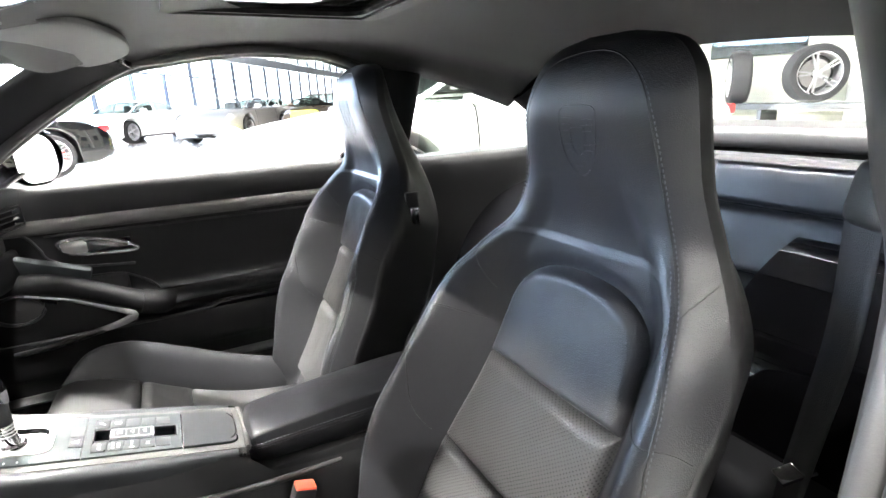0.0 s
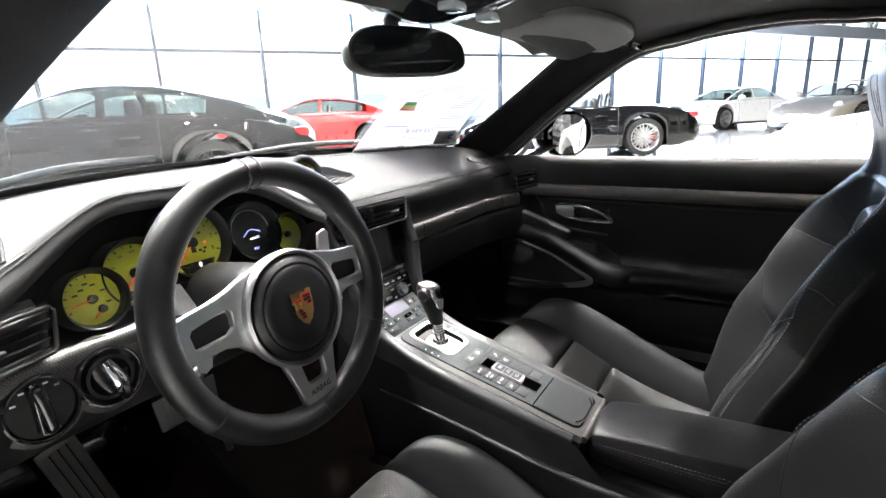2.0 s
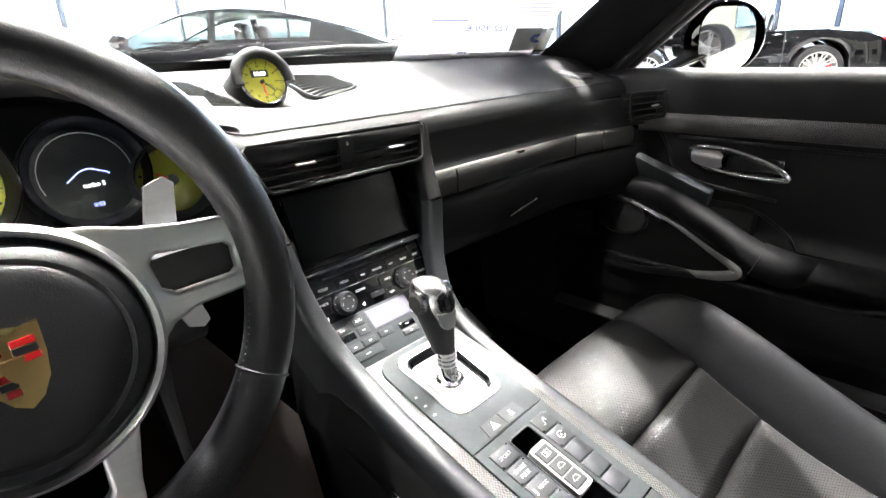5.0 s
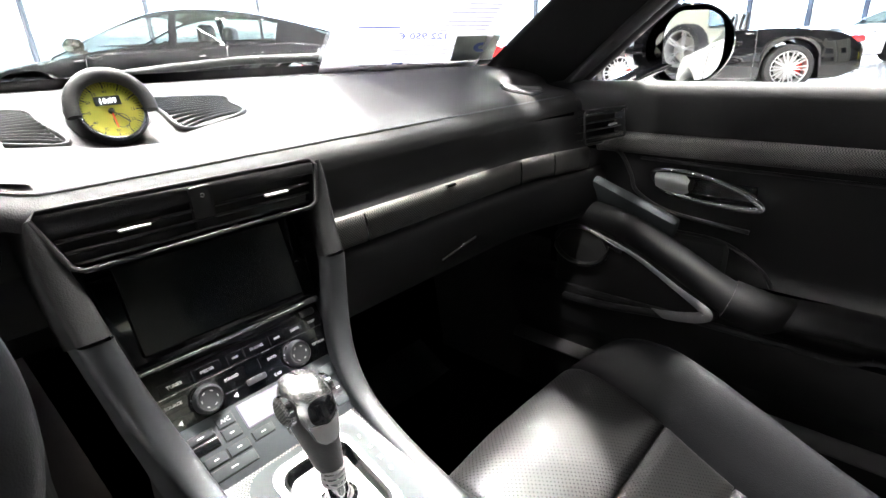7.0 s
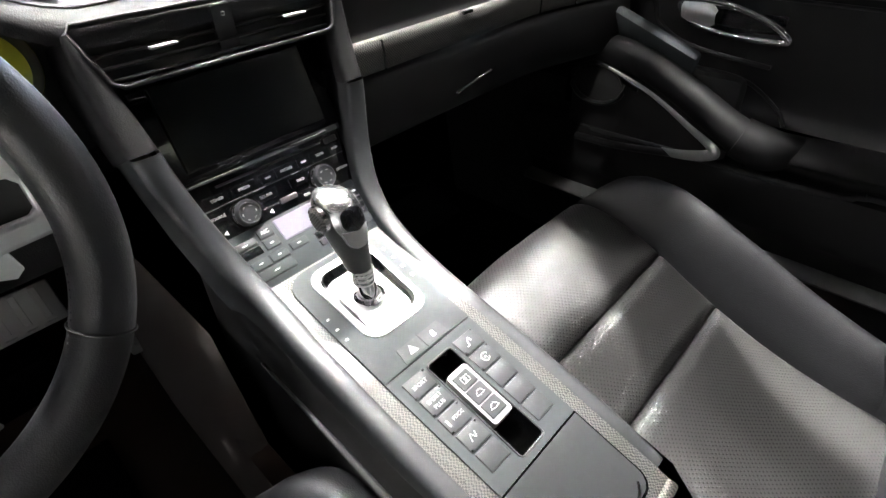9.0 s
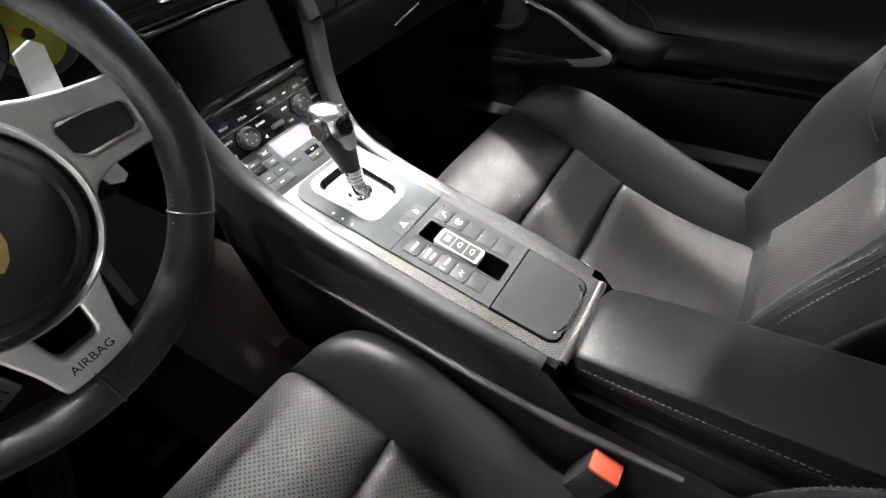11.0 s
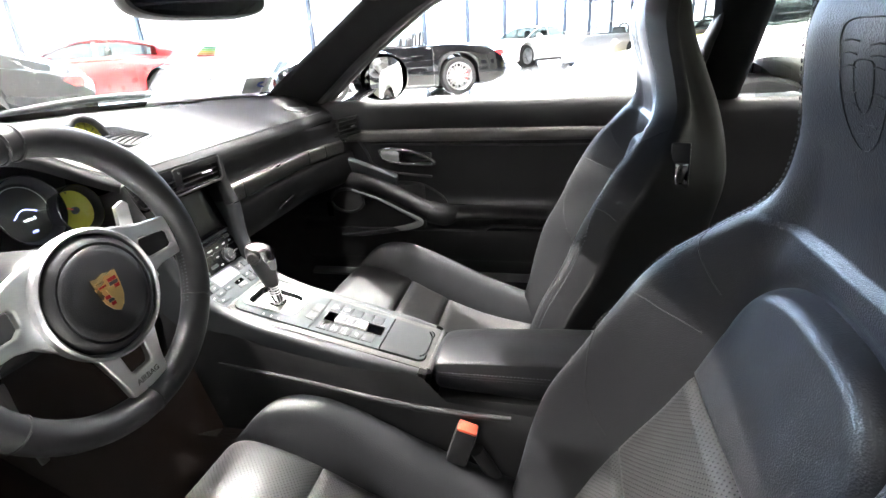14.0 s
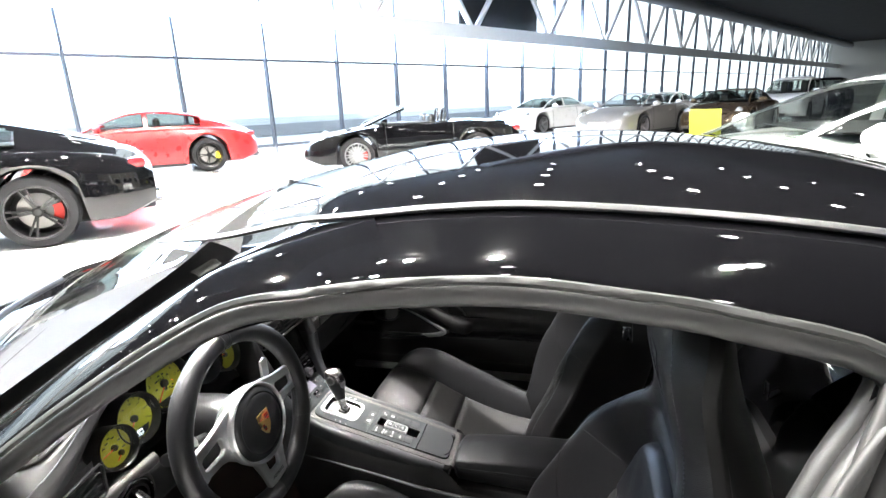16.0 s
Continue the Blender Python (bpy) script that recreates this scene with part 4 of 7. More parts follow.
for s in (-1, 1):
    A = [(s * .508, -.07, 1.196), (s * .545, -.03, 1.160), (s * .588, .13, 1.056), (s * .635, .345, .918), (s * .65, .41, .87)]
    B = [(s * .640, -.20, 1.140), (s * .672, -.10, 1.095), (s * .705, .03, 1.018), (s * .735, .16, .92), (s * .745, .22, .87)]
    strut("a_pillar", A, B, (0, -0.3, 1.0), 0.060 if s < 0 else 0.022, 0.035, SUEDE_GREY, shell, "grey suede windscreen pillar")
    U = [(s * .512, -.31, 1.237), (s * .517, -.21, 1.212), (s * .522, -.14, 1.190), (s * .535, -.10, 1.172), (s * .562, -.03, 1.130), (s * .588, .045, 1.084), (s * .612, .13, 1.028), (s * .64, .24, .955), (s * .665, .36, .885)]
    skin = []
    for k, (a, b) in enumerate(zip(smooth_path(U, 40), smooth_path([(s * .622, -.40, 1.172), (s * .634, -.27, 1.154), (s * .646, -.18, 1.130)] + B[1:] + [(s * .76, .30, .80)], 40))):
        n = np.array((s * .75, .35, .55))
        g = .012 + .010 * min(1, k / 14)
        skin.append(smooth_path([a, a + .25 * (b - a) + n * g * .8, a + .5 * (b - a) + n * g, a + .78 * (b - a) + n * g * .8, b], 13))
    sheet("pillar_skin", skin, PAINT, shell, "gloss black windscreen pillar", sharp=180)
    # pillar behind the door and the panel round the rear seat
    A = [(s * .632, -.82, 1.15), (s * .665, -.835, 1.05), (s * .70, -.84, .95), (s * .735, -.83, .86)]
    B = [(s * .615, -.955, 1.125), (s * .655, -.95, 1.03), (s * .685, -.94, .94), (s * .72, -.93, .86)]
    if s < 0:
        A = [(s * .640, -.79, 1.15), (s * .675, -.755, 1.059), (s * .705, -.725, .964), (s * .735, -.70, .86), (s * .74, -.64, .6), (s * .74, -.56, .36)]
        B = [(s * .615, -.955, 1.125), (s * .655, -.95, 1.03), (s * .685, -.94, .94), (s * .72, -.93, .86), (s * .73, -.92, .6), (s * .73, -.90, .36)]
    strut("b_pillar", A, B, (0, -0.8, 1.0), 0.02 if s > 0 else 0.075, 0.03, HEADLINER if s > 0 else SOFT, shell, "black pillar behind the door", outer=PAINT)
    A = [(s * .60, -1.28, 1.04), (s * .62, -1.40, .96), (s * .66, -1.46, .87)]
    B = [(s * .50, -1.34, 1.13), (s * .52, -1.62, 1.03), (s * .55, -1.86, .93)]
    strut("c_pillar", A, B, (0, -1.3, 0.9), 0.02, 0.05, HEADLINER, shell, "black rear roof pillar", outer=PAINT)
    side = [[(s * x, y, z) for x, z in ((.715, .868), (.695, .84), (.70, .70), (.69, .55), (.70, .16))] for y in (-.86, -.95, -1.1, -1.3, -1.5, -1.76)]
    sheet("rear_side_panel", [smooth_path(r, 12) for r in side], SOFT, shell, "black trim beside the rear seat")
    ledge = [[(s * .715, y, .868), (s * .76, y, .872), (s * .82, y, .86)] for y in (-.86, -1.0, -1.2, -1.45, -1.6)]
    sheet("window_ledge", ledge, SATIN, shell)
for k in range(5):
    q = 0.018 + k * 0.0165
    sweep("pillar_rib", [(-.668 + q * .06, -.768 - q, 1.142), (-.704 + q * .06, -.732 - q, 1.059), (-.734, -.699 - q, .964), (-.749, -.668 - q, .86), (-.754, -.61 - q, .6), (-.744, -.53 - q, .38)], 0.0078, SEAL, shell, "ribbed rubber strip on the pillar", n=30, seg=8)

sheet("headliner", [roof_line(r, True) for r in ROOF[1:]], HEADLINER, shell, "black suede headliner", sharp=180)
hdr = [[(x, 0.05 - 0.20 * x * x, 1.205 - 0.055 * (x / .5) ** 2), (x, 0.0 - 0.20 * x * x, 1.188 - 0.05 * (x / .5) ** 2), (x, -0.09 - 0.1 * x * x, 1.200 - 0.045 * (x / .5) ** 2)] for x in np.linspace(-.52, .52, 25)]
sheet("header_trim", [smooth_path(r, 8) for r in hdr], HEADLINER, shell)
# sun roof in the headliner
sun = thing("sunroof", (0, -0.45, 1.24), "sliding glass sunroof with black frame", "sunroof")
plate("sunroof_frame", rounded(.72, .50, .06), HEADLINER, sun, "", Matrix.Translation((0, -.47, 1.2405)), .012, holes=[rounded(.60, .38, .05)])
plate("sunroof_blind", rounded(.60, .38, .05), GLASS_DARK, sun, "", Matrix.Translation((0, -.47, 1.2415)), .004)
sweep("sunroof_trim", [(x * .5 * .62, -.47 + y * .5 * .40, 1.229) for x, y in [(-1, -1), (-1, 1), (1, 1), (1, -1)]], .005, PIANO, sun, seg=8, closed=True)

WS = []
for x in np.linspace(-1, 1, 25):
    xb, xt = .685 * x, .52 * x
    b = np.array((xb, ws_y(min(abs(xb), .64)) + 0.02, .918))
    t = np.array((xt, 0.035 - 0.22 * xt * xt, 1.216 - .05 * x * x))
    WS.append([b + (t - b) * k + np.array((0, 0, 0.03 * math.sin(math.pi * k))) + np.array((0, 0.02 * math.sin(math.pi * k), 0)) for k in np.linspace(0, 1, 14)])
ws = sheet("windscreen", WS, GLASS_SCREEN, shell, "clear curved windscreen")
ws.visible_shadow = False
sheet("frit_band", [[np.array(r[0]) + (0, -.005, 0), np.array(r[0]) * .75 + np.array(r[1]) * .25 + (0, -.005, 0), np.array(r[0]) * .5 + np.array(r[1]) * .5 + (0, -.005, 0)] for r in WS], PIANO, shell, "black band along the foot of the screen")
rw = sheet("rear_window", [[(x * (.50 + .05 * k), -1.31 - .52 * k, 1.178 - .21 * k - .03 * x * x) for k in np.linspace(0, 1, 8)] for x in np.linspace(-1, 1, 15)], GLASS, shell, "sloping rear window")
rw.visible_shadow = False
for s in (1,):
    q = sheet("quarter_window", [[(s * (.655 - .045 * k), y, .872 + k * (zt - .872)) for k in np.linspace(0, 1, 5)] for y, zt in ((-.95, 1.118), (-1.1, 1.085), (-1.25, 1.03), (-1.38, .93))], GLASS_TINT, shell, "fixed rear side window")
    q.visible_shadow = False
for x0, x1, y0, y1 in ((-.55, -.05, .50, .80), (.05, .58, .72, .55)):
    sweep("wiper", [(x0, y0, .925), ((x0 + x1) / 2, (y0 + y1) / 2 + .03, .945), (x1, y1, .94)], .008, HARD, shell, "black wiper arm", n=12)
sweep("cowl_strip", [(x, ws_y(x) + .03, .915) for x in np.linspace(-.64, .64, 25)], .012, RUBBER, shell, seg=8)
rbox("parcel_shelf", (-.60, -1.80, .90), (.60, -1.52, .955), SOFT, shell, "dark shelf under the rear window", .02, 3)

# ---- the driver's door, swung wide open: unseen, added to shade the cabin ----
DD = Matrix.Translation((-.84, .40, 0)) @ pose(0, 0, 0, 0, 0, -66)
open_door = thing("door_2", (-.84, .40, .2), "black driver's door swung wide open, unseen, shading the cabin", "door", kind="structure")
outer = [[DD @ Vector((-.05 - b, -l, z)) for b, z in ((.0, .24), (.035, .40), (.05, .58), (.035, .76), (.0, .875))] for l in np.linspace(0, 1.13, 12)]
sheet("outer_skin", outer, PAINT, open_door, "gloss black door skin")
inner = [[DD @ Vector((.05 + b, -l, z)) for b, z in ((.0, .24), (.03, .40), (.045, .52), (.0, .60), (.0, .80), (-.03, .875))] for l in np.linspace(0, 1.13, 12)]
sheet("inner_panel", inner, LEATHER_DASH, open_door, "black leather door panel")
for z0, z1, l0, l1 in ((.24, .245, 0, 1.13), (.87, .876, 0, 1.13), (.24, .876, -.004, 0), (.24, .876, 1.13, 1.134)):
    rbox("door_edge", (-.052, -l1, z0), (.052, -l0, z1), PAINT, open_door, "", .002, 1, DD)

# ---- passenger door ----
door = thing("door_1", (0.72, -0.3, 0.2), "closed black leather passenger door panel with silver handle", "door", kind="structure")
ys = np.linspace(0.30, -0.84, 40)
prof = [(.745, .872), (.722, .886), (.703, .884), (.690, .868), (.687, .835), (.690, .806)]
sheet("top_roll", [smooth_path([(x + .02 * max(0, y - .05), y, z) for x, z in prof], 14) for y in ys], LEATHER_DASH, door, "black leather window ledge")
sheet("glass_slot", [[(.745, y, .865), (.745, y, .876), (.752, y, .876), (.752, y, .865)] for y in ys], RUBBER, door)
sheet("belt_moulding", [[(.752, y, .866), (.775, y, .872), (.83, y, .858)] for y in ys], PAINT, door, "gloss black sill below the window")
sheet("carbon_strip", [smooth_path([(.692, y, .806), (.684, y, .800), (.684, y, .776), (.692, y, .770)], 8) for y in np.linspace(.14, -.84, 30)], CARBON, door, "lacquered carbon strip along the door")
prof = [(.692, .771), (.697, .755), (.700, .70), (.699, .64), (.694, .60), (.682, .582)]
sheet("door_panel", [smooth_path([(x + .015 * max(0, y), y, z) for x, z in prof], 18) for y in ys], LEATHER_DASH, door, "smooth black leather door panel")
sweep("panel_seam", [(.6905, .06, .764), (.6925, -.1, .760), (.6925, -.4, .757), (.6925, -.8, .755)], .0028, LEATHER, door, n=30, seg=6)
prof = [(.684, .583), (.660, .578), (.645, .566), (.642, .552), (.655, .545), (.676, .540)]
sheet("armrest_ledge", [smooth_path([(x - .02 * math.exp(-((y + .12) / .12) ** 2), y, z) for x, z in prof], 14) for y in np.linspace(-.10, -.84, 30)], LEATHER_DASH, door, "padded ledge")
prof = [(.676, .540), (.684, .525), (.680, .515), (.655, .512), (.650, .500), (.662, .42), (.680, .395), (.70, .34), (.70, .20)]
sheet("door_pocket", [smooth_path([(x, y, z) for x, z in prof], 24) for y in ys], SOFT, door, "black plastic door pocket")
sweep("pocket_lip", [(.652, .14, .506), (.648, -.05, .512), (.648, -.26, .515), (.650, -.30, .524), (.650, -.36, .527), (.652, -.8, .524)], .006, HARD, door, n=40, seg=8)
sweep("sill_strip", [(.685, .30, .345), (.685, -.1, .345), (.685, -.8, .345)], .022, SILL, door, "pale sill strip", n=10, seg=8, flat=.5)
# speaker pod, switch plate and pull
pod = [(.665, .19, .635), (.655, .14, .66), (.648, .06, .652), (.640, -.02, .622), (.632, -.09, .590), (.630, -.142, .566)]
sweep("pull_handle", pod, [.018, .026, .027, .026, .027, .030], LEATHER_DASH, door, "leather pull handle sloping down the door", n=30, seg=16, flat=.9, up=(1, 0, .3))
sweep("pull_end", [(.630, -.120, .575), (.640, -.165, .562), (.668, -.200, .563)], [.032, .034, .020], LEATHER_DASH, door, n=12, seg=14, up=(1, 0, .3))
sweep("pull_trim", [(.634, .115, .637), (.626, .03, .612), (.611, -.052, .577), (.603, -.092, .560), (.603, -.098, .549), (.606, -.078, .538), (.611, -.034, .527), (.625, -.01, .522)], [.003, .0042, .0058, .0085, .0105, .0105, .0085, .004], MATTE_ALU, door, "matte silver hook-shaped trim", n=48, seg=10, flat=.5, up=(1, 0, .2))
sweep("pocket_rim", [(.64, .165, .492), (.632, .08, .500), (.622, 0, .516), (.612, -.05, .529)], .007, HARD, door, n=20, seg=8)
rbox("pocket_back", (.655, -.10, .50), (.69, .20, .65), SOFT, door, "", .015, 2)
sweep("speaker_ring", [(.638 + .0 * k, .135 + .052 * math.cos(a), .603 + .036 * math.sin(a)) for k, a in enumerate(np.linspace(0, math.tau, 24, endpoint=False))], .0045, HARD, door, seg=6, closed=True)
lathe("speaker_grille", [(0, .004), (.05, 0)], RUBBER, door, "dark speaker grille", basis((.645, .135, .603), (0, 1, 0), (0, 0, 1)) @ Matrix.Diagonal((1, .7, -1, 1)), 24)
rbox("speaker_badge", (-.018, -.005, -.001), (.018, .005, .002), CHROME, door, "", .001, 1, basis((.629, .07, .617), (0, .9, .35), (-.2, -.35, .9)))
SW = basis((.662, .045, .690), (0, .93, .34), (-.55, -.28, .78))
rbox("switch_plate", (-.075, -.030, -.02), (.085, .026, .0), PLATE, door, "grey switch plate", .008, 2, SW)
rbox("switch_well", (-.032, -.014, -.004), (.012, .010, .0015), PIANO, door, "", .003, 1, SW)
rbox("window_switch", (-.026, -.011, 0), (-.010, .007, .007), MATTE_ALU, door, "small silver window switch", .003, 2, SW)
lathe("plate_screw", [(0, .002), (.004, .001), (.005, -.001)], CHROME, door, "", SW @ Matrix.Translation((.068, -.002, 0)), 12)
sweep("panel_curve", [(.688, .155, .80), (.690, .10, .772), (.690, .075, .735), (.688, .06, .705), (.683, .0, .68), (.690, -.12, .665)], .0035, LEATHER, door, n=30, seg=6)
sweep("panel_arc", [(.664, -.02, .655), (.678, -.09, .645), (.686, -.145, .61), (.682, -.165, .585)], .003, HARD, door, n=20, seg=6)
# inner release: an almond-shaped silver loop with a flat lever
loop = [(.699, .034, .742), (.694, .0, .748), (.690, -.05, .744), (.686, -.10, .730), (.684, -.130, .713), (.686, -.125, .704), (.689, -.07, .703), (.692, -.02, .706), (.697, .015, .714), (.701, .032, .728)]
sweep("door_handle", [(x - .004, y, z) for x, y, z in loop], [.0075, .006, .0045, .0045, .006, .006, .0045, .005, .007, .0075], CHROME, door, "polished silver door release", n=60, seg=10, closed=True, up=(1, 0, 0))
sheet("handle_lever", [smooth_path([(.690, y, z1), (.680, y, (z0 + z1) / 2 + .004), (.688, y, z0)], 8) for y, z0, z1 in ((.030, .720, .745), (.012, .712, .747), (-.012, .709, .746), (-.024, .715, .735))], MATTE_ALU, door, "brushed silver lever")
sheet("handle_cup", [[(.6985, y, z) for z in (.704 + .012 * k, .745 - .012 * k)] for k, y in ((0.4, .02), (0, -.05), (0.6, -.12))], PIANO, door)
# door mirror outside
mir = thing("door_mirror", (0.98, 0.09, 0.88), "gloss black door mirror reflecting the showroom", "mirror")
lathe("mirror_shell", [(0, .075), (.05, .070), (.09, .045), (.105, 0), (.100, -.02), (.095, -.022)], PAINT, mir, "gloss black mirror housing", basis((.965, .105, .935), (.88, -.475, 0), (0, 0, 1)) @ Matrix.Diagonal((1.15, .78, -1, 1)), 32)
plate("mirror_glass", rounded(.150, .128, .050, 8), MIRROR, mir, "mirror glass", basis((.953, .080, .935), (.88, -.475, 0), (0, .04, 1)), .003)
sweep("mirror_foot", [(.80, .16, .872), (.86, .14, .89), (.93, .12, .905)], [.022, .02, .024], PAINT, mir, n=10, seg=12, flat=.6)

# ---- dashboard ----
dash = thing("dashboard", (0, 0.4, 0.6), "black leather dashboard with carbon trim and five round dials", "dashboard")
step = lambda a, b, x: (lambda t: t * t * (3 - 2 * t))(min(1, max(0, (x - a) / (b - a))))
hump = lambda x: step(-.625, -.44, x) * (1 - step(-.27, -.10, x))


def dash_profile(x):
    h = hump(x)
    w = ws_y(min(abs(x), .63))
    back = max(w - .03, .33)
    e = -1.9 * max(0, -.55 - x) ** 2
    return [(x, w, .918), (x, back - .25 * (back - .22), .913 + .015 * h), (x, back - .6 * (back - .22) + .2 * e, .900 + .038 * h), (x, .245 + .6 * e, .881 + .065 * h), (x, .203 + e, .872 + .074 * h), (x, .184 + .010 * h + e, .860 + .076 * h), (x, .176 + .016 * h + e, .850 + .075 * h), (x, .1735 + .034 * h + e, .838 + .078 * h)]


def dash_z(x, y):
    """The height of the dashboard's top at a place."""
    q = smooth_path(dash_profile(x), 30)
    i = int(np.argmin(q[:, 1]))
    return float(np.interp(y, q[:i + 1, 1][::-1], q[:i + 1, 2][::-1])) - clock_dip(x, y)


def clock_dip(x, y):
    """The hollow in which the clock sits."""
    return .024 * math.exp(-(x / .05) ** 2 - ((y - .315) / .04) ** 2)


def dash_line(x):
    q = smooth_path(dash_profile(x), 60)
    q[:, 2] -= [clock_dip(x, b) for b in q[:, 1]]
    return q


XS = np.concatenate([np.linspace(-.69, -.11, 44), np.linspace(-.10, .10, 25), np.linspace(.11, .69, 30)])
sheet("dash_top", [dash_line(x) for x in XS], LEATHER_DASH, dash, "black leather top with a raised binnacle", sharp=180)
sweep("top_stitch", [(x, *np.array(smooth_path(dash_profile(x), 30)[19][1:]) + (0, .0006)) for x in XS[2:-2]], .0012, THREAD, dash, seg=5)
# face on the passenger side
XP = np.linspace(.115, .672, 26)
bow = lambda x: -.045 * step(.45, .70, x)
sheet("dash_face", [smooth_path([(x, .1755 + bow(x), .840), (x, .1735 + bow(x), .830), (x, .172 + bow(x), .80), (x, .166 + bow(x), .786)], 8) for x in XP], LEATHER_DASH, dash, "dark leather fascia")
sheet("carbon_strip", [smooth_path([(x, .168 + bow(x), .787), (x, .160 + bow(x), .784), (x, .158 + bow(x), .770), (x, .160 + bow(x), .752), (x, .168 + bow(x), .749)], 10) for x in XP if x < .63], CARBON, dash, "lacquered carbon strip")
for x in (.163, .47, .545):
    sweep("strip_joint", [(x, .157 + bow(x), .785), (x + .002, .1565 + bow(x), .77), (x + .004, .159 + bow(x), .751)], .0012, PIANO, dash, n=6, seg=6)
rbox("strip_badge", (.300, .1545, .783), (.318, .160, .787), CHROME, dash, "", .001, 1)
sheet("glovebox_lid", [smooth_path([(x, .168 + bow(x), .748), (x, .158 + bow(x), .742), (x, .155 + bow(x), .715), (x, .160 + bow(x), .68), (x, .18 + bow(x), .655), (x, .25, .63), (x, .40, .60)], 16) for x in XP], LEATHER_DASH, dash, "black glovebox lid")
sweep("glovebox_latch", [(.285, .157, .688), (.32, .155, .695), (.355, .156, .700)], .0022, CHROME, dash, n=8, seg=6)
sheet("under_dash", [[(x, .40, .655 if x < 0 else .60), (x, .62, .60), (x, .87, .50)] for x in (-.69, -.12, .12, .69)], CARPET, dash)


def vent(name, corners, slats, parent, label, tabs=()):
    """An air vent between four corners (top left, top right, bottom right, bottom left), facing the seats."""
    tl, tr, br, bl = (np.array(c, float) for c in corners)
    at = lambda u, v, d=0: tl + (tr - tl) * u + (bl - tl) * v + (br - tr - bl + tl) * u * v + np.array((0, d, 0))
    grp = sheet(name, [[at(u, v, .018) for v in (0, 1)] for u in (0, 1)], VENT_BLACK, parent, label)
    sweep("vent_frame", [at(.03, 0), at(.97, 0), at(1, .1), at(1, .9), at(.97, 1), at(.03, 1), at(0, .9), at(0, .1)], .0024, VENT_BLACK, grp, seg=8, closed=True)
    for k in range(slats):
        v = (k + .5) / slats
        sheet("slat", [[at(u, v - .02, .006), at(u, v + .01, .004), at(u, v + .10, .016)] for u in (.02, .25, .5, .75, .98)], VENT_BLACK, grp, thick=.0015)
    for u in tabs:
        c = at(u, .5, -.006)
        rbox("vent_tab", (c[0] - .012, c[1] - .003, c[2] - .0012), (c[0] + .012, c[1] + .003, c[2] + .0012), MATTE_ALU, grp, "silver vent tab", .002, 2)
    return grp


vent("centre_vent", ((-.124, .176, .856), (.118, .172, .853), (.106, .162, .808), (-.106, .164, .808)), 5, dash, "wide black air vent with silver tabs", (.24, .79))
rbox("vent_divider", (-.011, .1715, .812), (.010, .180, .851), VENT_BLACK, dash, "", .004, 2)
sweep("vent_sign", [(-.001 + .0016 * math.cos(a), .1700, .843 + .0016 * math.sin(a)) for a in np.linspace(0, math.tau, 12, endpoint=False)], .0003, WHITE_MARK, dash, "", seg=5, closed=True)
vent("side_vent", ((.590, .118, .848), (.668, .085, .850), (.668, .083, .803), (.585, .112, .800)), 4, dash, "small air vent at the end", (.6,))
vent("side_vent", ((-.677, .138, .838), (-.550, .164, .840), (-.560, .152, .794), (-.683, .128, .788)), 5, dash, "wide air vent beside the driver", (.5,))
# left end round the light switch
XL = np.linspace(-.70, -.56, 10)
end_bow = lambda x: -1.9 * max(0, -.55 - x) ** 2
sheet("driver_fascia", [smooth_path([(x, .190 + end_bow(x), .846), (x, .178 + end_bow(x), .836), (x, .171 + end_bow(x), .80), (x, .164 + end_bow(x), .784)], 8) for x in XL], LEATHER_DASH, dash)
sheet("carbon_fascia", [smooth_path([(x, .165 + end_bow(x), .788), (x, .157 + end_bow(x), .783), (x, .156 + end_bow(x), .772), (x, .162 + end_bow(x), .764)], 10) for x in np.linspace(-.702, -.455, 16)], CARBON, dash, "carbon trim round the light switch")
sheet("knee_panel", [smooth_path([(x, .166 + end_bow(x), .766), (x, .161 + end_bow(x), .755), (x, .160 + end_bow(x), .715), (x, .168 + .8 * end_bow(x), .688), (x, .195, .672), (x, .27, .664), (x, .40, .66)], 18) for x in np.linspace(-.70, -.19, 22)], LEATHER_DASH, dash, "black knee panel")


def face_at(p, n=(0, -.97, .24)):
    """A pose on a dial's face: x right, y up, z towards the driver."""
    z = Vector(n).normalized()
    x = Vector((1, 0, 0))
    y = z.cross(x).normalized()
    return Matrix.Translation(p) @ Matrix((x, y, z)).transposed().to_4x4()


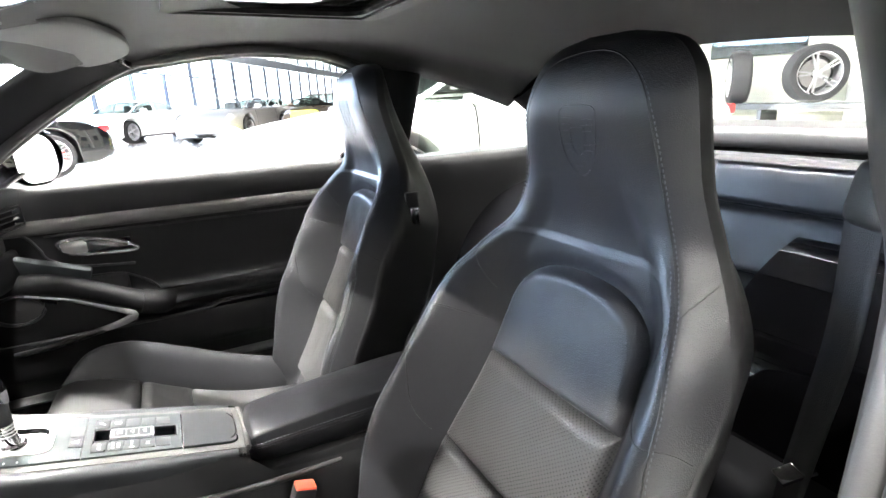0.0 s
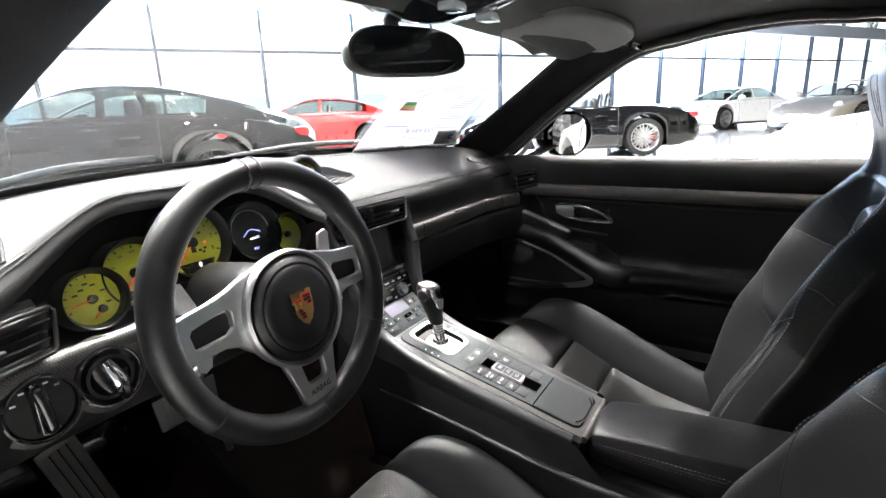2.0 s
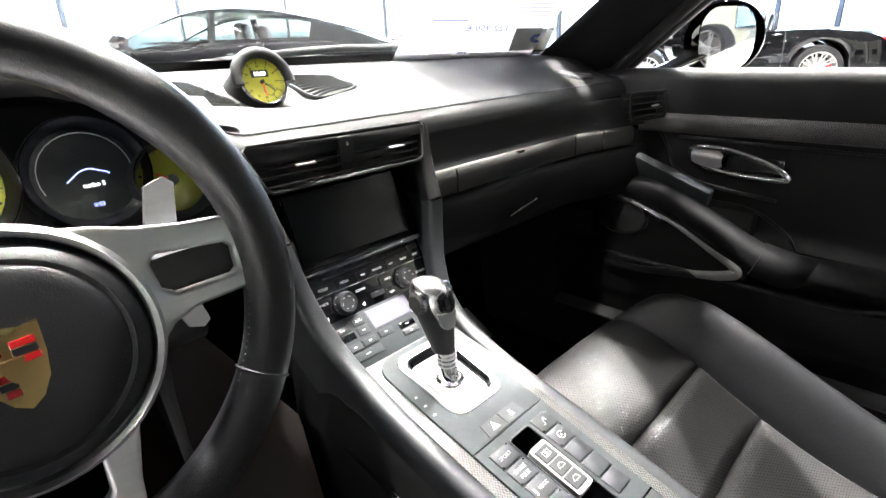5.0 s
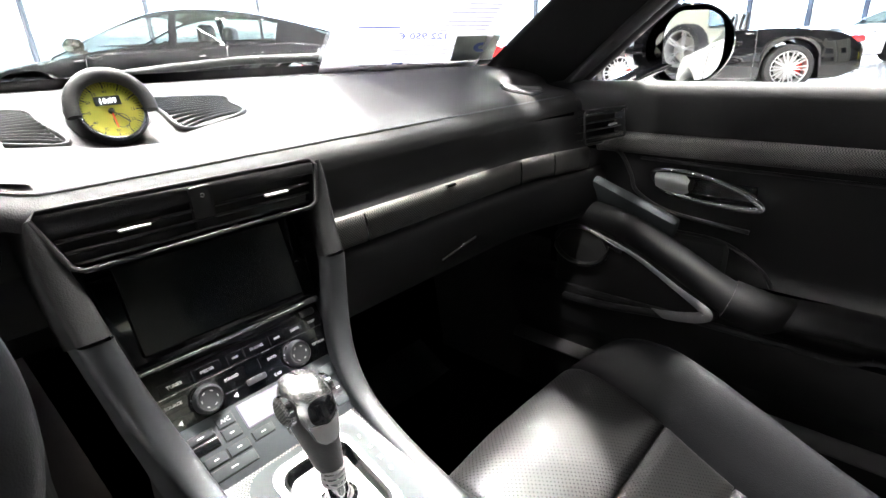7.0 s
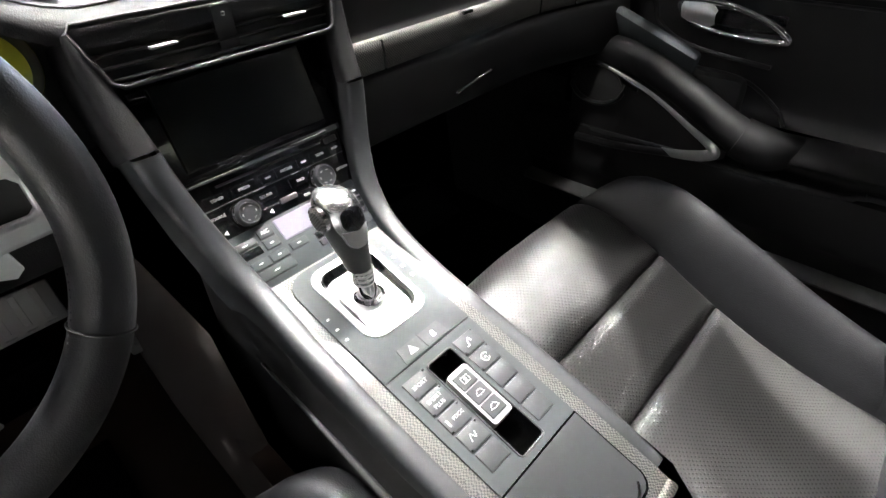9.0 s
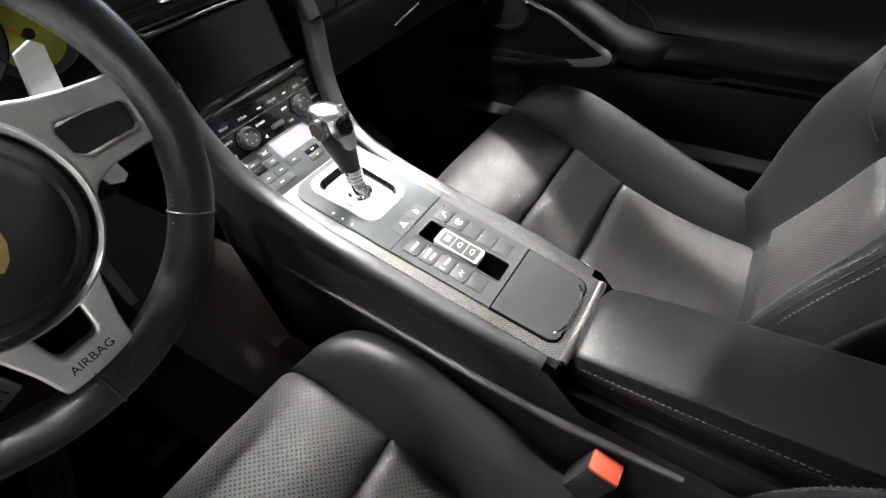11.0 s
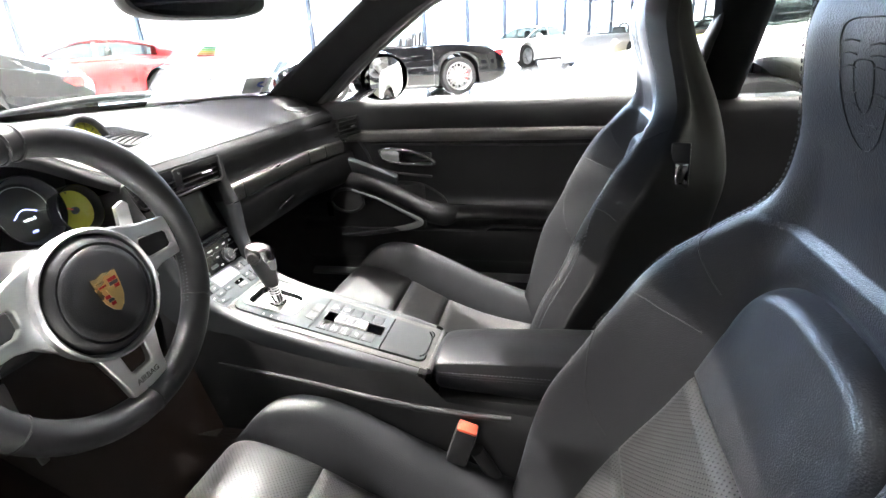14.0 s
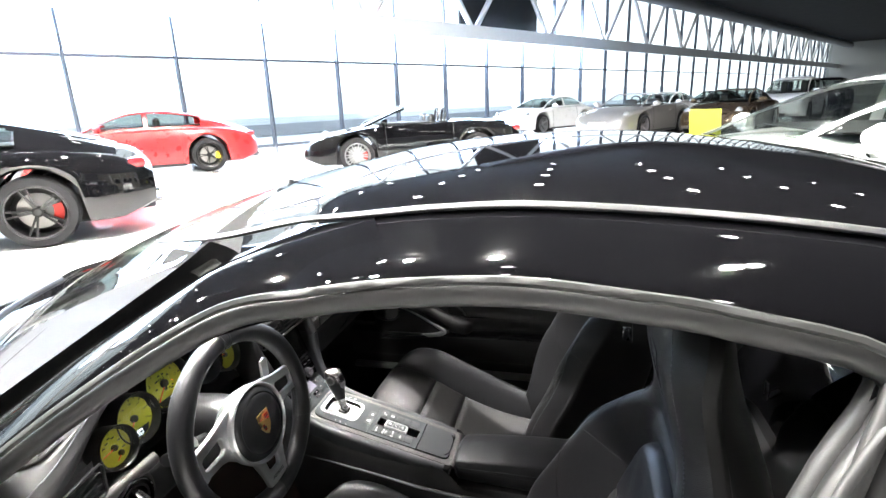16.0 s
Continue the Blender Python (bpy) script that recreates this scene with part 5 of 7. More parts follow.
for (px, py, pz), nm in (((-.587, .150, .740), "light_switch"), ((-.517, .153, .742), "ignition_switch")):
    m = face_at((px, py, pz), (0, -.99, .12))
    plate("switch_lobe", disc_line(.045, 36) , CARBON, dash, "carbon surround", m @ Matrix.Translation((0, .003, -.004)), .012)
    sw = lathe(nm, [(.036, -.01), (.036, .004), (.034, .006), (.032, .004), (.031, .001), (0, .001)], PIANO, dash, "round black switch with chrome ring", m, 36)
    lathe("ring", [(.0335, .003), (.0345, .0055), (.0325, .0058)], CHROME, sw, "", m, 36)
    if nm == "light_switch":
        rbox("knob", (-.006, -.027, 0), (.006, .027, .016), PIANO, sw, "", .004, 3, m @ pose(0, 0, 0, 0, 0, 6), (.8, .9))
        sweep("knob_edge", [m @ Vector((x, y, .008)) for x, y in ((-.007, -.026), (.001, -.029), (.009, -.025), (.005, 0), (.004, .026), (-.002, .029), (-.006, .026), (-.006, 0))], .001, CHROME, sw, seg=6, closed=True)
        for a in (150, 120, 95, 70, 45):
            rbox("symbol", (-.0025, -.001, 0), (.0025, .001, .0006), WHITE_MARK, sw, "", 0, 1, m @ Matrix.Translation((.026 * math.cos(radians(a)), .026 * math.sin(radians(a)), .001)))
    else:
        sweep("key_blank", [m @ Vector((x, y, z)) for x, y, z in ((.008, -.026, .012), (.002, -.005, .020), (-.006, .022, .014))], [.006, .010, .006], CHROME, sw, "chrome ignition grip", n=12, seg=10)
        lathe("ring_step", [(.024, .001), (.026, .004), (.022, .004)], HARD, sw, "", m, 30)

# five dials in the binnacle
cl = thing("instrument_cluster", (-.35, .24, .8), "five overlapping round dials, yellow faced", "instrument cluster")
sheet("cluster_backing", [[(x, .282, .905), (x, .28, .78), (x, .225, .75)] for x in np.linspace(-.585, -.12, 8)], CABIN_DARK, cl)
hood = [[(x, .292, .76), (x, .285, .895 + .02 * hump(x)), (x, .225, .908 + .024 * hump(x) - .03 * (1 - hump(x))), (x, .195, .912 + .026 * hump(x) - .04 * (1 - hump(x)))] for x in np.linspace(-.60, -.11, 20)]
sheet("cluster_hood", [smooth_path(r, 10) for r in hood], SOFT, cl, "black shade round the dials")


def dial(p, r, face, name, start=225, sweep_deg=270, ticks=9, needle=None, k=1.0):
    m = face_at(p) @ Matrix.Scale(k, 4)
    d = lathe(name, [(r * 1.22, -.03), (r * 1.22, .016), (r * 1.19, .021), (r * 1.13, .018), (r * 1.05, .006), (r * 1.0, .0)], VENT_BLACK, cl, "dial in a black tube", m, 40)
    lathe("dial_face", [(0, .0005), (r * 1.0, .0005)], face, d, "", m, 40)
    lathe("bezel", [(r * 1.165, .0190), (r * 1.18, .0215), (r * 1.205, .0205)], PIANO, d, "", m, 40)
    lathe("dial_glass", [(0, .0175), (r * .6, .0168), (r * 1.12, .0150)], GLASS, d, "clear cover glass", m, 32)
    if face is YELLOW:
        for k in range(ticks * 2 - 1):
            a = radians(start - sweep_deg * k / (ticks * 2 - 2))
            w = .0012 if k % 2 == 0 else .0006
            rbox("tick", (r * (.86 if k % 2 == 0 else .9), -w, .0006), (r * .97, w, .0012), MARK, d, "", 0, 1, m @ Matrix.Rotation(a, 4, "Z"))
        lathe("hub", [(0, .008), (r * .16, .007), (r * .19, .0)], DIAL_BLACK, d, "", m, 20)
    if needle is not None:
        rbox("needle", (0, -.0010, .004), (r * .82, .0010, .006), NEEDLE, d, "red needle", .0004, 1, m @ Matrix.Rotation(radians(needle), 4, "Z"))
    return d, m


tach, m = dial((-.345, .226, .854), .056, YELLOW, "tachometer", 225, 250, 9, 225, .83)
for k in range(9):
    a = radians(225 - 250 * k / 8)
    text("numeral", str(k), .0105, MARK, tach, m @ Matrix.Translation((.040 * math.cos(a), .040 * math.sin(a), .0008)))
plate("digital_window", [(-.034, -.034), (.034, -.034), (.026, -.050), (0, -.0552), (-.026, -.050)], DIAL_BLACK, tach, "", m @ Matrix.Translation((0, 0, .0016)), .0008)
text("model_word", "turbo S", .0075, MARK, tach, m @ Matrix.Translation((-.004, .0135, .0008)))
text("readout", "0", .012, WHITE_LIT, tach, m @ Matrix.Translation((.004, -.041, .002)))
lathe("warning_lamp", [(0, .0018), (.0018, .0016)], RED_LIT, tach, "", m @ Matrix.Translation((.024, -.004, 0)), 10)
rbox("pointer_block", (-.0045, -.018, .001), (.0045, -.006, .002), DIAL_BLACK, tach, "", .0005, 1, m)
for x, y in ((-.018, .012), (-.006, .022), (.006, .022), (.018, .014), (.012, -.016), (.018, -.020), (.022, -.014), (-.024, -.004)):
    rbox("telltale", (x - .003, y - .002, .0006), (x + .003, y + .002, .0010), MARK, tach, "", 0, 1, m)
speed, m = dial((-.436, .214, .836), .047, YELLOW, "speedometer", 225, 250, 8, 228, .82)
for k, lab in enumerate(("0", "50", "100", "150", "200", "250", "300", "350")):
    a = radians(225 - 250 * k / 7)
    text("numeral", lab, .006, MARK, speed, m @ Matrix.Translation((.034 * math.cos(a), .034 * math.sin(a), .0008)))
plate("digital_window", [(-.030, -.026), (.030, -.026), (.022, -.040), (0, -.0462), (-.022, -.040)], DIAL_BLACK, speed, "", m @ Matrix.Translation((0, 0, .0016)), .0008)
for y, lab in ((-.0305, "78700"), (-.0385, "112.6")):
    text("readout", lab, .0078, WHITE_LIT, speed, m @ Matrix.Translation((.0, y, .002)))
oil, m = dial((-.499, .196, .824), .041, YELLOW, "oil_gauge", 200, 110, 4, 188, .75)
low = m @ Matrix.Translation((.010, -.019, 0))
lathe("hub", [(0, .007), (.006, .006), (.007, .0)], DIAL_BLACK, oil, "", low, 20)
rbox("needle", (0, -.0010, .004), (.020, .0010, .006), NEEDLE, oil, "red needle", .0004, 1, low @ Matrix.Rotation(radians(215), 4, "Z"))
for x, y in ((-.012, .018), (.006, .022), (-.004, .026), (.018, .010), (-.022, .012), (.022, -.010)):
    rbox("dial_sign", (x - .004, y - .0016, .0006), (x + .004, y + .0016, .0010), MARK, oil, "", 0, 1, m)
info, m = dial((-.241, .226, .847), .048, DIAL_BLACK, "display_dial", k=.84)
sweep("car_outline", [m @ Vector((x, y, .002)) for x, y in ((-.020, -.006), (-.014, -.002), (-.007, .003), (.002, .005), (.011, .002), (.018, -.001), (.020, -.003))], .0005, BLUE_LIT, info, n=20, seg=5)
text("model_word", "turbo S", .0068, WHITE_LIT, info, m @ Matrix.Translation((.003, -.012, .002)))
text("clock_digits", "0:03", .006, BLUE_LIT, info, m @ Matrix.Translation((.002, -.033, .002)))
sweep("ring_line", [m @ Vector((.043 * math.cos(a), .043 * math.sin(a), .001)) for a in np.linspace(radians(200), radians(-20), 20)], .0005, WHITE_MARK, info, seg=5)
fuel, m = dial((-.176, .216, .830), .041, YELLOW, "fuel_gauge", 200, 110, 4, 150, .74)

# clock with its hooded pod and the grilles beside it
clock = thing("dashboard_clock", (0, .37, .885), "round yellow clock in a hooded black pod", "clock")
m = face_at((-.006, .338, .906), (0, -.93, .36)) @ Matrix.Scale(.80, 4)
pod = lathe("pod", [(.040, -.07), (.043, -.02), (.0425, .004), (.040, .009), (.037, .006), (.036, .0)], LEATHER_DASH, clock, "black leather pod", m, 40)
lathe("bezel", [(.0395, .0085), (.038, .012), (.0355, .0105), (.034, .003)], CHROME, clock, "chrome ring", m, 40)
sweep("hood", [m @ Vector((.044 * math.cos(a), .044 * math.sin(a), .012)) for a in np.linspace(radians(-8), radians(188), 20)], .0075, LEATHER_DASH, clock, seg=8)
lathe("dial_face", [(0, .003), (.0345, .003)], YELLOW, clock, "yellow dial", m, 40)
for k in range(60):
    a = radians(90 - 6 * k)
    w, r0 = (.0008, .029) if k % 5 == 0 else (.0003, .031)
    rbox("tick", (r0, -w, .0032), (.0335, w, .0036), MARK, clock, "", 0, 1, m @ Matrix.Rotation(a, 4, "Z"))
for k in range(12):
    a = radians(90 - 30 * k)
    text("numeral", str(5 * k or 60), .0055, MARK, clock, m @ Matrix.Translation((.0255 * math.cos(a), .0255 * math.sin(a), .0034)))
sweep("sub_dial", [m @ Vector((.008 + .009 * math.cos(a), -.013 + .009 * math.sin(a), .0034)) for a in np.linspace(0, math.tau, 20, endpoint=False)], .0004, MARK, clock, seg=5, closed=True)
rbox("lcd", (-.015, .0075, .0032), (.015, .0195, .0038), DIAL_BLACK, clock, "", .001, 1, m)
text("lcd_digits", "10:09", .0095, WHITE_LIT, clock, m @ Matrix.Translation((0, .013, .0040)))
rbox("hand", (0, -.0008, .005), (.022, .0008, .006), NEEDLE, clock, "", 0, 1, m @ Matrix.Rotation(radians(-88), 4, "Z"))
rbox("hand", (0, -.0007, .006), (.024, .0007, .007), MARK, clock, "", 0, 1, m @ Matrix.Rotation(radians(-45), 4, "Z"))
lathe("hub", [(0, .009), (.003, .008), (.0035, .003)], MARK, clock, "", m, 14)
base = [[(x * w, y, dash_z(x * w, y) - .002 + h * (1 - x * x)) for x in np.linspace(-1, 1, 9)] for y, w, h in ((.345, .036, .0), (.355, .042, .016), (.38, .044, .020), (.42, .040, .016), (.48, .03, .0))]
sheet("pod_base", base, LEATHER_DASH, dash, sharp=180)


def grille(corners, n, parent, name="defroster_grille", lift=-.003):
    tl, tr, br, bl = (np.array(c, float) for c in corners)
    at = lambda u, v, d=0: tl + (tr - tl) * u + (bl - tl) * v + (br - tr - bl + tl) * u * v
    flat = at
    at = lambda u, v, d=0: (lambda p: np.array((p[0], p[1], dash_z(p[0], p[1]) + d + lift)))(flat(u, v))
    g = sheet(name, [[at(u, v, .0037) for v in np.linspace(0, 1, 9)] for u in np.linspace(0, 1, 9)], CABIN_DARK, parent, "ribbed air grille in the dashboard top")
    sweep("rim", [at(.02, 0, .004), at(.98, 0, .004), at(1, .5, .004), at(.98, 1, .004), at(.02, 1, .004), at(0, .5, .004)], .003, LEATHER_DASH, g, n=40, seg=6, closed=True)
    for k in range(n):
        v = (k + .5) / n
        sweep("bar", [at(u, v, .0052) for u in (.02, .25, .5, .75, .98)], .0018, LEATHER_DASH, g, seg=6, flat=1.2)
    return g


grille(((-.15, .42, 0), (-.06, .46, 0), (-.058, .30, 0), (-.125, .315, 0)), 12, dash)
grille(((.06, .46, 0), (.15, .42, 0), (.125, .315, 0), (.052, .30, 0)), 12, dash)
for s in (-1, 1):
    over = lambda q, d=.0010: (s * q[0], q[1], dash_z(s * q[0], q[1]) + d)
    lie = (lambda x, y: 0.2440 * x + 0.3189 * y + 0.9621) if s < 0 else (lambda x, y: dash_z(x, y) + .0012)
    on = lambda q, d=.0: (s * q[0], q[1], lie(s * q[0], q[1]) + d)
    PANEL = [(.637, .228), (.563, .262), (.553, .250), (.569, .203), (.608, .207)]
    mid = lambda p, q, k: (p[0] + (q[0] - p[0]) * k, p[1] + (q[1] - p[1]) * k)
    cloth = [[on(mid(mid(PANEL[0], PANEL[1], v), mid(PANEL[4], (.5590, .2530), v), u), .0004) for u in np.linspace(0, 1, 6)] for v in np.linspace(0, 1, 9)]
    sp = sheet("speaker_panel", cloth, SOFT, dash, "smooth triangular speaker panel", thick=.003)
    mesh_bed = [[on(mid(mid(PANEL[4], (.5590, .2530), v), mid(PANEL[3], PANEL[2], v), u), .0002) for u in np.linspace(0, 1, 4)] for v in np.linspace(0, 1, 8)]
    sheet("grille_bed", mesh_bed, VENT_BLACK, sp, "dark slotted grille", thick=.003)
    for k in range(9):
        v = (k + .5) / 9
        sweep("bar", [on(mid(mid(PANEL[4], (.5590, .2530), v), mid(PANEL[3], PANEL[2], v), u), .0012) for u in (.04, .5, .96)], .0011, LEATHER_DASH, sp, seg=6)
    sweep("panel_rim", [on(q, .0002) for i in range(5) for q in [mid(PANEL[i], PANEL[(i + 1) % 5], k) for k in (.06, .5, .94)]], .0018, LEATHER_DASH, sp, n=50, seg=6, closed=True)
    sweep("defroster_slot", [over((.495 - .205 * k, .450 + .115 * k), .0006) for k in np.linspace(0, 1, 14)], .0022, VENT_BLACK, dash, "dark slot in the dashboard top", seg=6, flat=.4)
rbox("sensor", (-.03, .56, .898), (.0, .575, .904), HARD, dash, "", .002, 1)

# ---- centre stack and console ----
con = thing("centre_console", (0, -0.1, 0.3), "centre console with carbon edging, screen and rows of keys", "centre console")
SCR = basis((0, .1665, .7135), (1, 0, 0), (0, .34, .94))
rbox("screen_frame", (-.098, -.008, -.02), (.098, .092, .0), PIANO, con, "gloss black screen surround", .004, 2, SCR)
rbox("screen", (-.080, .004, -.004), (.080, .086, .0015), SCREEN, con, "dark switched-off screen", .002, 1, SCR)
PCM = basis((0, .137, .650), (1, 0, 0), (0, .42, .907))
rbox("radio_face", (-.090, -.006, -.03), (.090, .066, .0), PIANO, con, "gloss black radio panel", .003, 1, PCM)
rbox("chrome_strip", (-.091, .0605, 0), (.091, .0675, .006), CHROME, con, "bright strip under the screen", .002, 2, PCM)
rbox("disc_slot", (-.062, .053, .0002), (.062, .0555, .0012), CABIN_DARK, con, "", .0005, 1, PCM)
rbox("eject_key", (.066, .050, 0), (.082, .057, .003), HARD, con, "", .001, 1, PCM)
for i, (lab, x) in enumerate((("TUNER", -.066), ("MEDIA", -.037), ("", -.010), ("PHONE", .012), ("", .034), ("NAVI", .055), ("MAP", .075))):
    w = .013 if lab else .008
    k = rbox("key", (x - w, .038, 0), (x + w, .048, .0012), PIANO, con, "", .0012, 1, PCM)
    if lab:
        text("key_word", lab, .0042, WHITE_MARK, con, PCM @ Matrix.Translation((x, .043, .0015)))
    else:
        rbox("key_sign", (x - .003, .042, .0012), (x + .003, .0438, .0015), WHITE_MARK, con, "", 0, 1, PCM)
for x0, x1 in ((-.084, .012), (.014, .084)):
    rbox("bright_line", (x0, .0355, 0), (x1, .0368, .0025), CHROME, con, "", .0005, 1, PCM)
for s in (-1, 1):
    km = PCM @ Matrix.Translation((s * .0465, .020, 0))
    kb = lathe("rotary_knob", [(.0135, 0), (.0135, .006), (.0115, .012), (.0105, .0125), (.0095, .011), (0, .011)], SATIN, con, "silver-edged rotary knob", km, 28)
    lathe("knob_ring", [(.0140, .004), (.0146, .0055), (.0140, .007)], CHROME, kb, "", km, 28)
    for a in range(0, 360, 60):
        rbox("knob_tick", (.0068, -.0013, .0112), (.0074, .0013, .0114), WHITE_MARK, kb, "", 0, 1, km @ pose(0, 0, 0, 0, 0, a))
for lab, x, y in (("SOURCE", -.073, .027), ("SOUND", -.020, .027), ("INFO", .022, .027), ("CAR", .022, .010), ("OPTION", .074, .020)):
    rbox("key", (x - .0135, y - .0055, 0), (x + .0135, y + .0055, .0012), PIANO, con, "", .0012, 1, PCM)
    text("key_word", lab, .0040, WHITE_MARK, con, PCM @ Matrix.Translation((x, y, .0015)))
for x, y in ((-.073, .010), (-.022, .010)):
    rbox("key", (x - .0135, y - .0055, 0), (x + .0135, y + .0055, .0012), PIANO, con, "", .0012, 1, PCM)
    plate("arrow_sign", [(-.0025, 0), (.0018, .0025), (.0018, -.0025)], WHITE_MARK, con, "", PCM @ Matrix.Translation((x, y, .0015)), .0002)
rbox("drive_slot", (-.009, .012, 0), (.011, .018, .003), SATIN, con, "", .001, 1, PCM)
# climate panel
CLM = basis((0, .092, .617), (1, 0, 0), (0, .78, .62))
clim = rbox("climate_panel", (-.082, -.008, -.03), (.082, .062, .0), PLATE, con, "pale grey climate panel", .004, 2, CLM)


def flush_key(x0, x1, y0, y1, material, m, parent, top=.0016, name="key"):
    """A key hardly proud of its panel, with a dark gap round it."""
    bed = rbox(name, (x0, y0, -.002), (x1, y1, .0005), CABIN_DARK, parent, "", .0006, 1, m)
    rbox("key_cap", (x0 + .0007, y0 + .0007, -.001), (x1 - .0007, y1 - .0007, top), material, bed, "", .0009, 2, m)
    return bed


DISPLAY = mat("grey_display", (0.17, 0.16, 0.20), 0.25)
rbox("climate_display", (-.027, .031, -.002), (.036, .056, .0010), DISPLAY, clim, "pale grey display", .001, 1, CLM)
for x0, x1, y0, y1, mt in ((-.078, -.052, .030, .040, PIANO), (-.078, -.052, .041, .050, HARD), (-.049, -.032, .030, .042, PLATE), (-.049, -.032, .043, .055, PLATE), (-.072, -.052, .016, .0265, PLATE), (-.0515, -.031, .016, .0265, PLATE), (-.0275, -.006, .0175, .0275, PLATE), (-.072, -.031, .003, .0145, PLATE), (.002, .026, .006, .0145, HARD), (.002, .026, .0152, .024, PIANO), (.040, .057, .036, .050, HARD), (.059, .078, .036, .050, PLATE), (.034, .054, .017, .028, PLATE), (.056, .078, .017, .028, PLATE), (.034, .054, .004, .015, PLATE), (.056, .078, .004, .015, PLATE)):
    flush_key(x0, x1, y0, y1, mt, CLM, clim)
text("key_word", "A/C", .0055, WHITE_MARK, clim, CLM @ Matrix.Translation((-.0405, .049, .0018)))
for x, y, w in ((-.065, .045, .006), (-.062, .0215, .004), (-.041, .0215, .004), (-.017, .0225, .004), (-.052, .009, .006), (.014, .0195, .005), (.014, .010, .003), (-.0405, .036, .004), (.0485, .043, .004), (.044, .022, .004), (.067, .022, .004)):
    rbox("key_sign", (x - w * .5, y - .0005, .0015), (x + w * .5, y + .0005, .0019), WHITE_MARK, clim, "", 0, 1, CLM)
# the sloping spine: local x across, y forwards, z up from the plate
CN = basis((0, -.022, .584), (1, 0, 0), (0, .9675, .2530))
bed = [(-.071, .126), (.071, .126), (.071, 0), (.069, -.14), (.066, -.250), (.058, -.266), (-.058, -.266), (-.066, -.250), (-.069, -.14), (-.071, 0)]
def band(name, path, halves, s, material, label=""):
    """A flat strip with rolled edges along a path in the cabin's length, s: its side."""
    p = smooth_path(path, 48)
    w = np.interp(np.linspace(0, 1, 48), np.linspace(0, 1, len(halves)), halves)
    R = []
    for i in range(48):
        t = p[min(i + 1, 47)] - p[max(i - 1, 0)]
        n = np.cross((1, 0, 0), t / np.linalg.norm(t))
        n = n / np.linalg.norm(n) * (1 if n[2] - n[1] > 0 else -1)
        R.append(smooth_path([p[i] + np.array((s * u * w[i], 0, 0)) + n * d for u, d in ((-.96, -.016), (-1, -.005), (-.86, .0008), (-.4, .0030), (.1, .0036), (.55, .0026), (.88, -.0010), (1.02, -.008), (1.04, -.030), (1.0, -.075))], 22))
    return sheet(name, R, material, con, label, sharp=180)


for s in (-1, 1):
    sheet("carbon_edge", [[CN @ Vector((s * x, y, z)) for x, z in ((.066 - .004 * max(0, -y) / .26, .0016), (.069 - .004 * max(0, -y) / .26, .0012), (.073 - .004 * max(0, -y) / .26, -.008))] for y in np.linspace(.125, -.262, 20)], CARBON, con)
    top = [(s * .111, .145, .757), (s * .110, .144, .748), (s * .103, .138, .71), (s * .095, .128, .675), (s * .087, .108, .643), (s * .081, .07, .615), (s * .079, 0, .588), (s * .078, -.1, .562), (s * .076, -.2, .536), (s * .072, -.262, .519)]
    band("console_rail", top, [.0125, .0128, .013, .0132, .0125, .0115, .011, .011, .0105, .0095], s, SATIN, "satin grey rail sweeping down from the dashboard")
    band("stack_cheek", [(s * .1235, .1760, .850), (s * .1218, .172, .836), (s * .1185, .167, .812), (s * .1145, .158, .785), (s * .1112, .1465, .7585)], [.0025, .0065, .0100, .0120, .0125], s, LEATHER_DASH)
    wall = [[(s * .083, y, z0), (s * .090, y, z0 - .03), (s * .097, y, z0 - .10), (s * .105, y, .165)] for y, z0 in ((.20, .66), (.13, .655), (.09, .625), (.0, .588), (-.1, .562), (-.2, .536), (-.27, .515), (-.31, .47), (-.5, .45), (-.72, .43))]
    sheet("console_side", [smooth_path(r, 10) for r in wall], SOFT, con, "black console side")
    sweep("side_ledge", [(s * .098, .10, .52), (s * .099, -.05, .50), (s * .100, -.20, .475), (s * .098, -.30, .462), (s * .094, -.42, .456)], [.002, .004, .005, .006, .004], RUBBER, con, "", n=30, seg=8)
rbox("spine", (-.078, -.262, -.13), (.078, .10, -.0160), SOFT, con, "", .004, 1, CN)
sweep("near_cap", [CN @ Vector((x, -.264 - .002 * (1 - (x / .064) ** 2), -.002)) for x in np.linspace(-.064, .064, 9)], .006, CARBON, con, "", seg=10)
# two grey plates with the shift gate and the key field, their joint between them
RING = [(x * (1 + .7 * (y - .052)), y) for x, y in rounded(.078, .102, .017, 6, .002, .051)]
WELL = [(.002 + (x - .002) * .84, .051 + (y - .051) * .84) for x, y in RING]
up_line = [(-.056, -.0372), (.056, -.0372), (.0575, .03), (.0575, .088)] + [(.0575 - .022 + .022 * math.cos(a), .088 + .022 * math.sin(a)) for a in np.linspace(.2, 1.4, 5)] + [(.030, .1105), (-.030, .1105)] + [(-.0575 + .022 - .022 * math.cos(a), .088 + .022 * math.sin(a)) for a in np.linspace(1.4, .2, 5)] + [(-.0575, .088), (-.0575, .03)]
plate("carbon_bed", bed, CARBON, con, "fine carbon weave round the console plate", CN @ Matrix.Translation((0, 0, .0012)), .006, holes=[WELL, rounded(.031, .112, .004, 4, .0, -.1055)])
gp = plate("gate_plate", up_line, PLATE, con, "smooth blue-grey gate plate", CN @ Matrix.Translation((0, 0, .0042)), .005, holes=[WELL])
plate("gate_ring", RING, MATTE_ALU, gp, "bright silver gate frame", CN @ Matrix.Translation((0, 0, .0062)), .004, holes=[WELL])
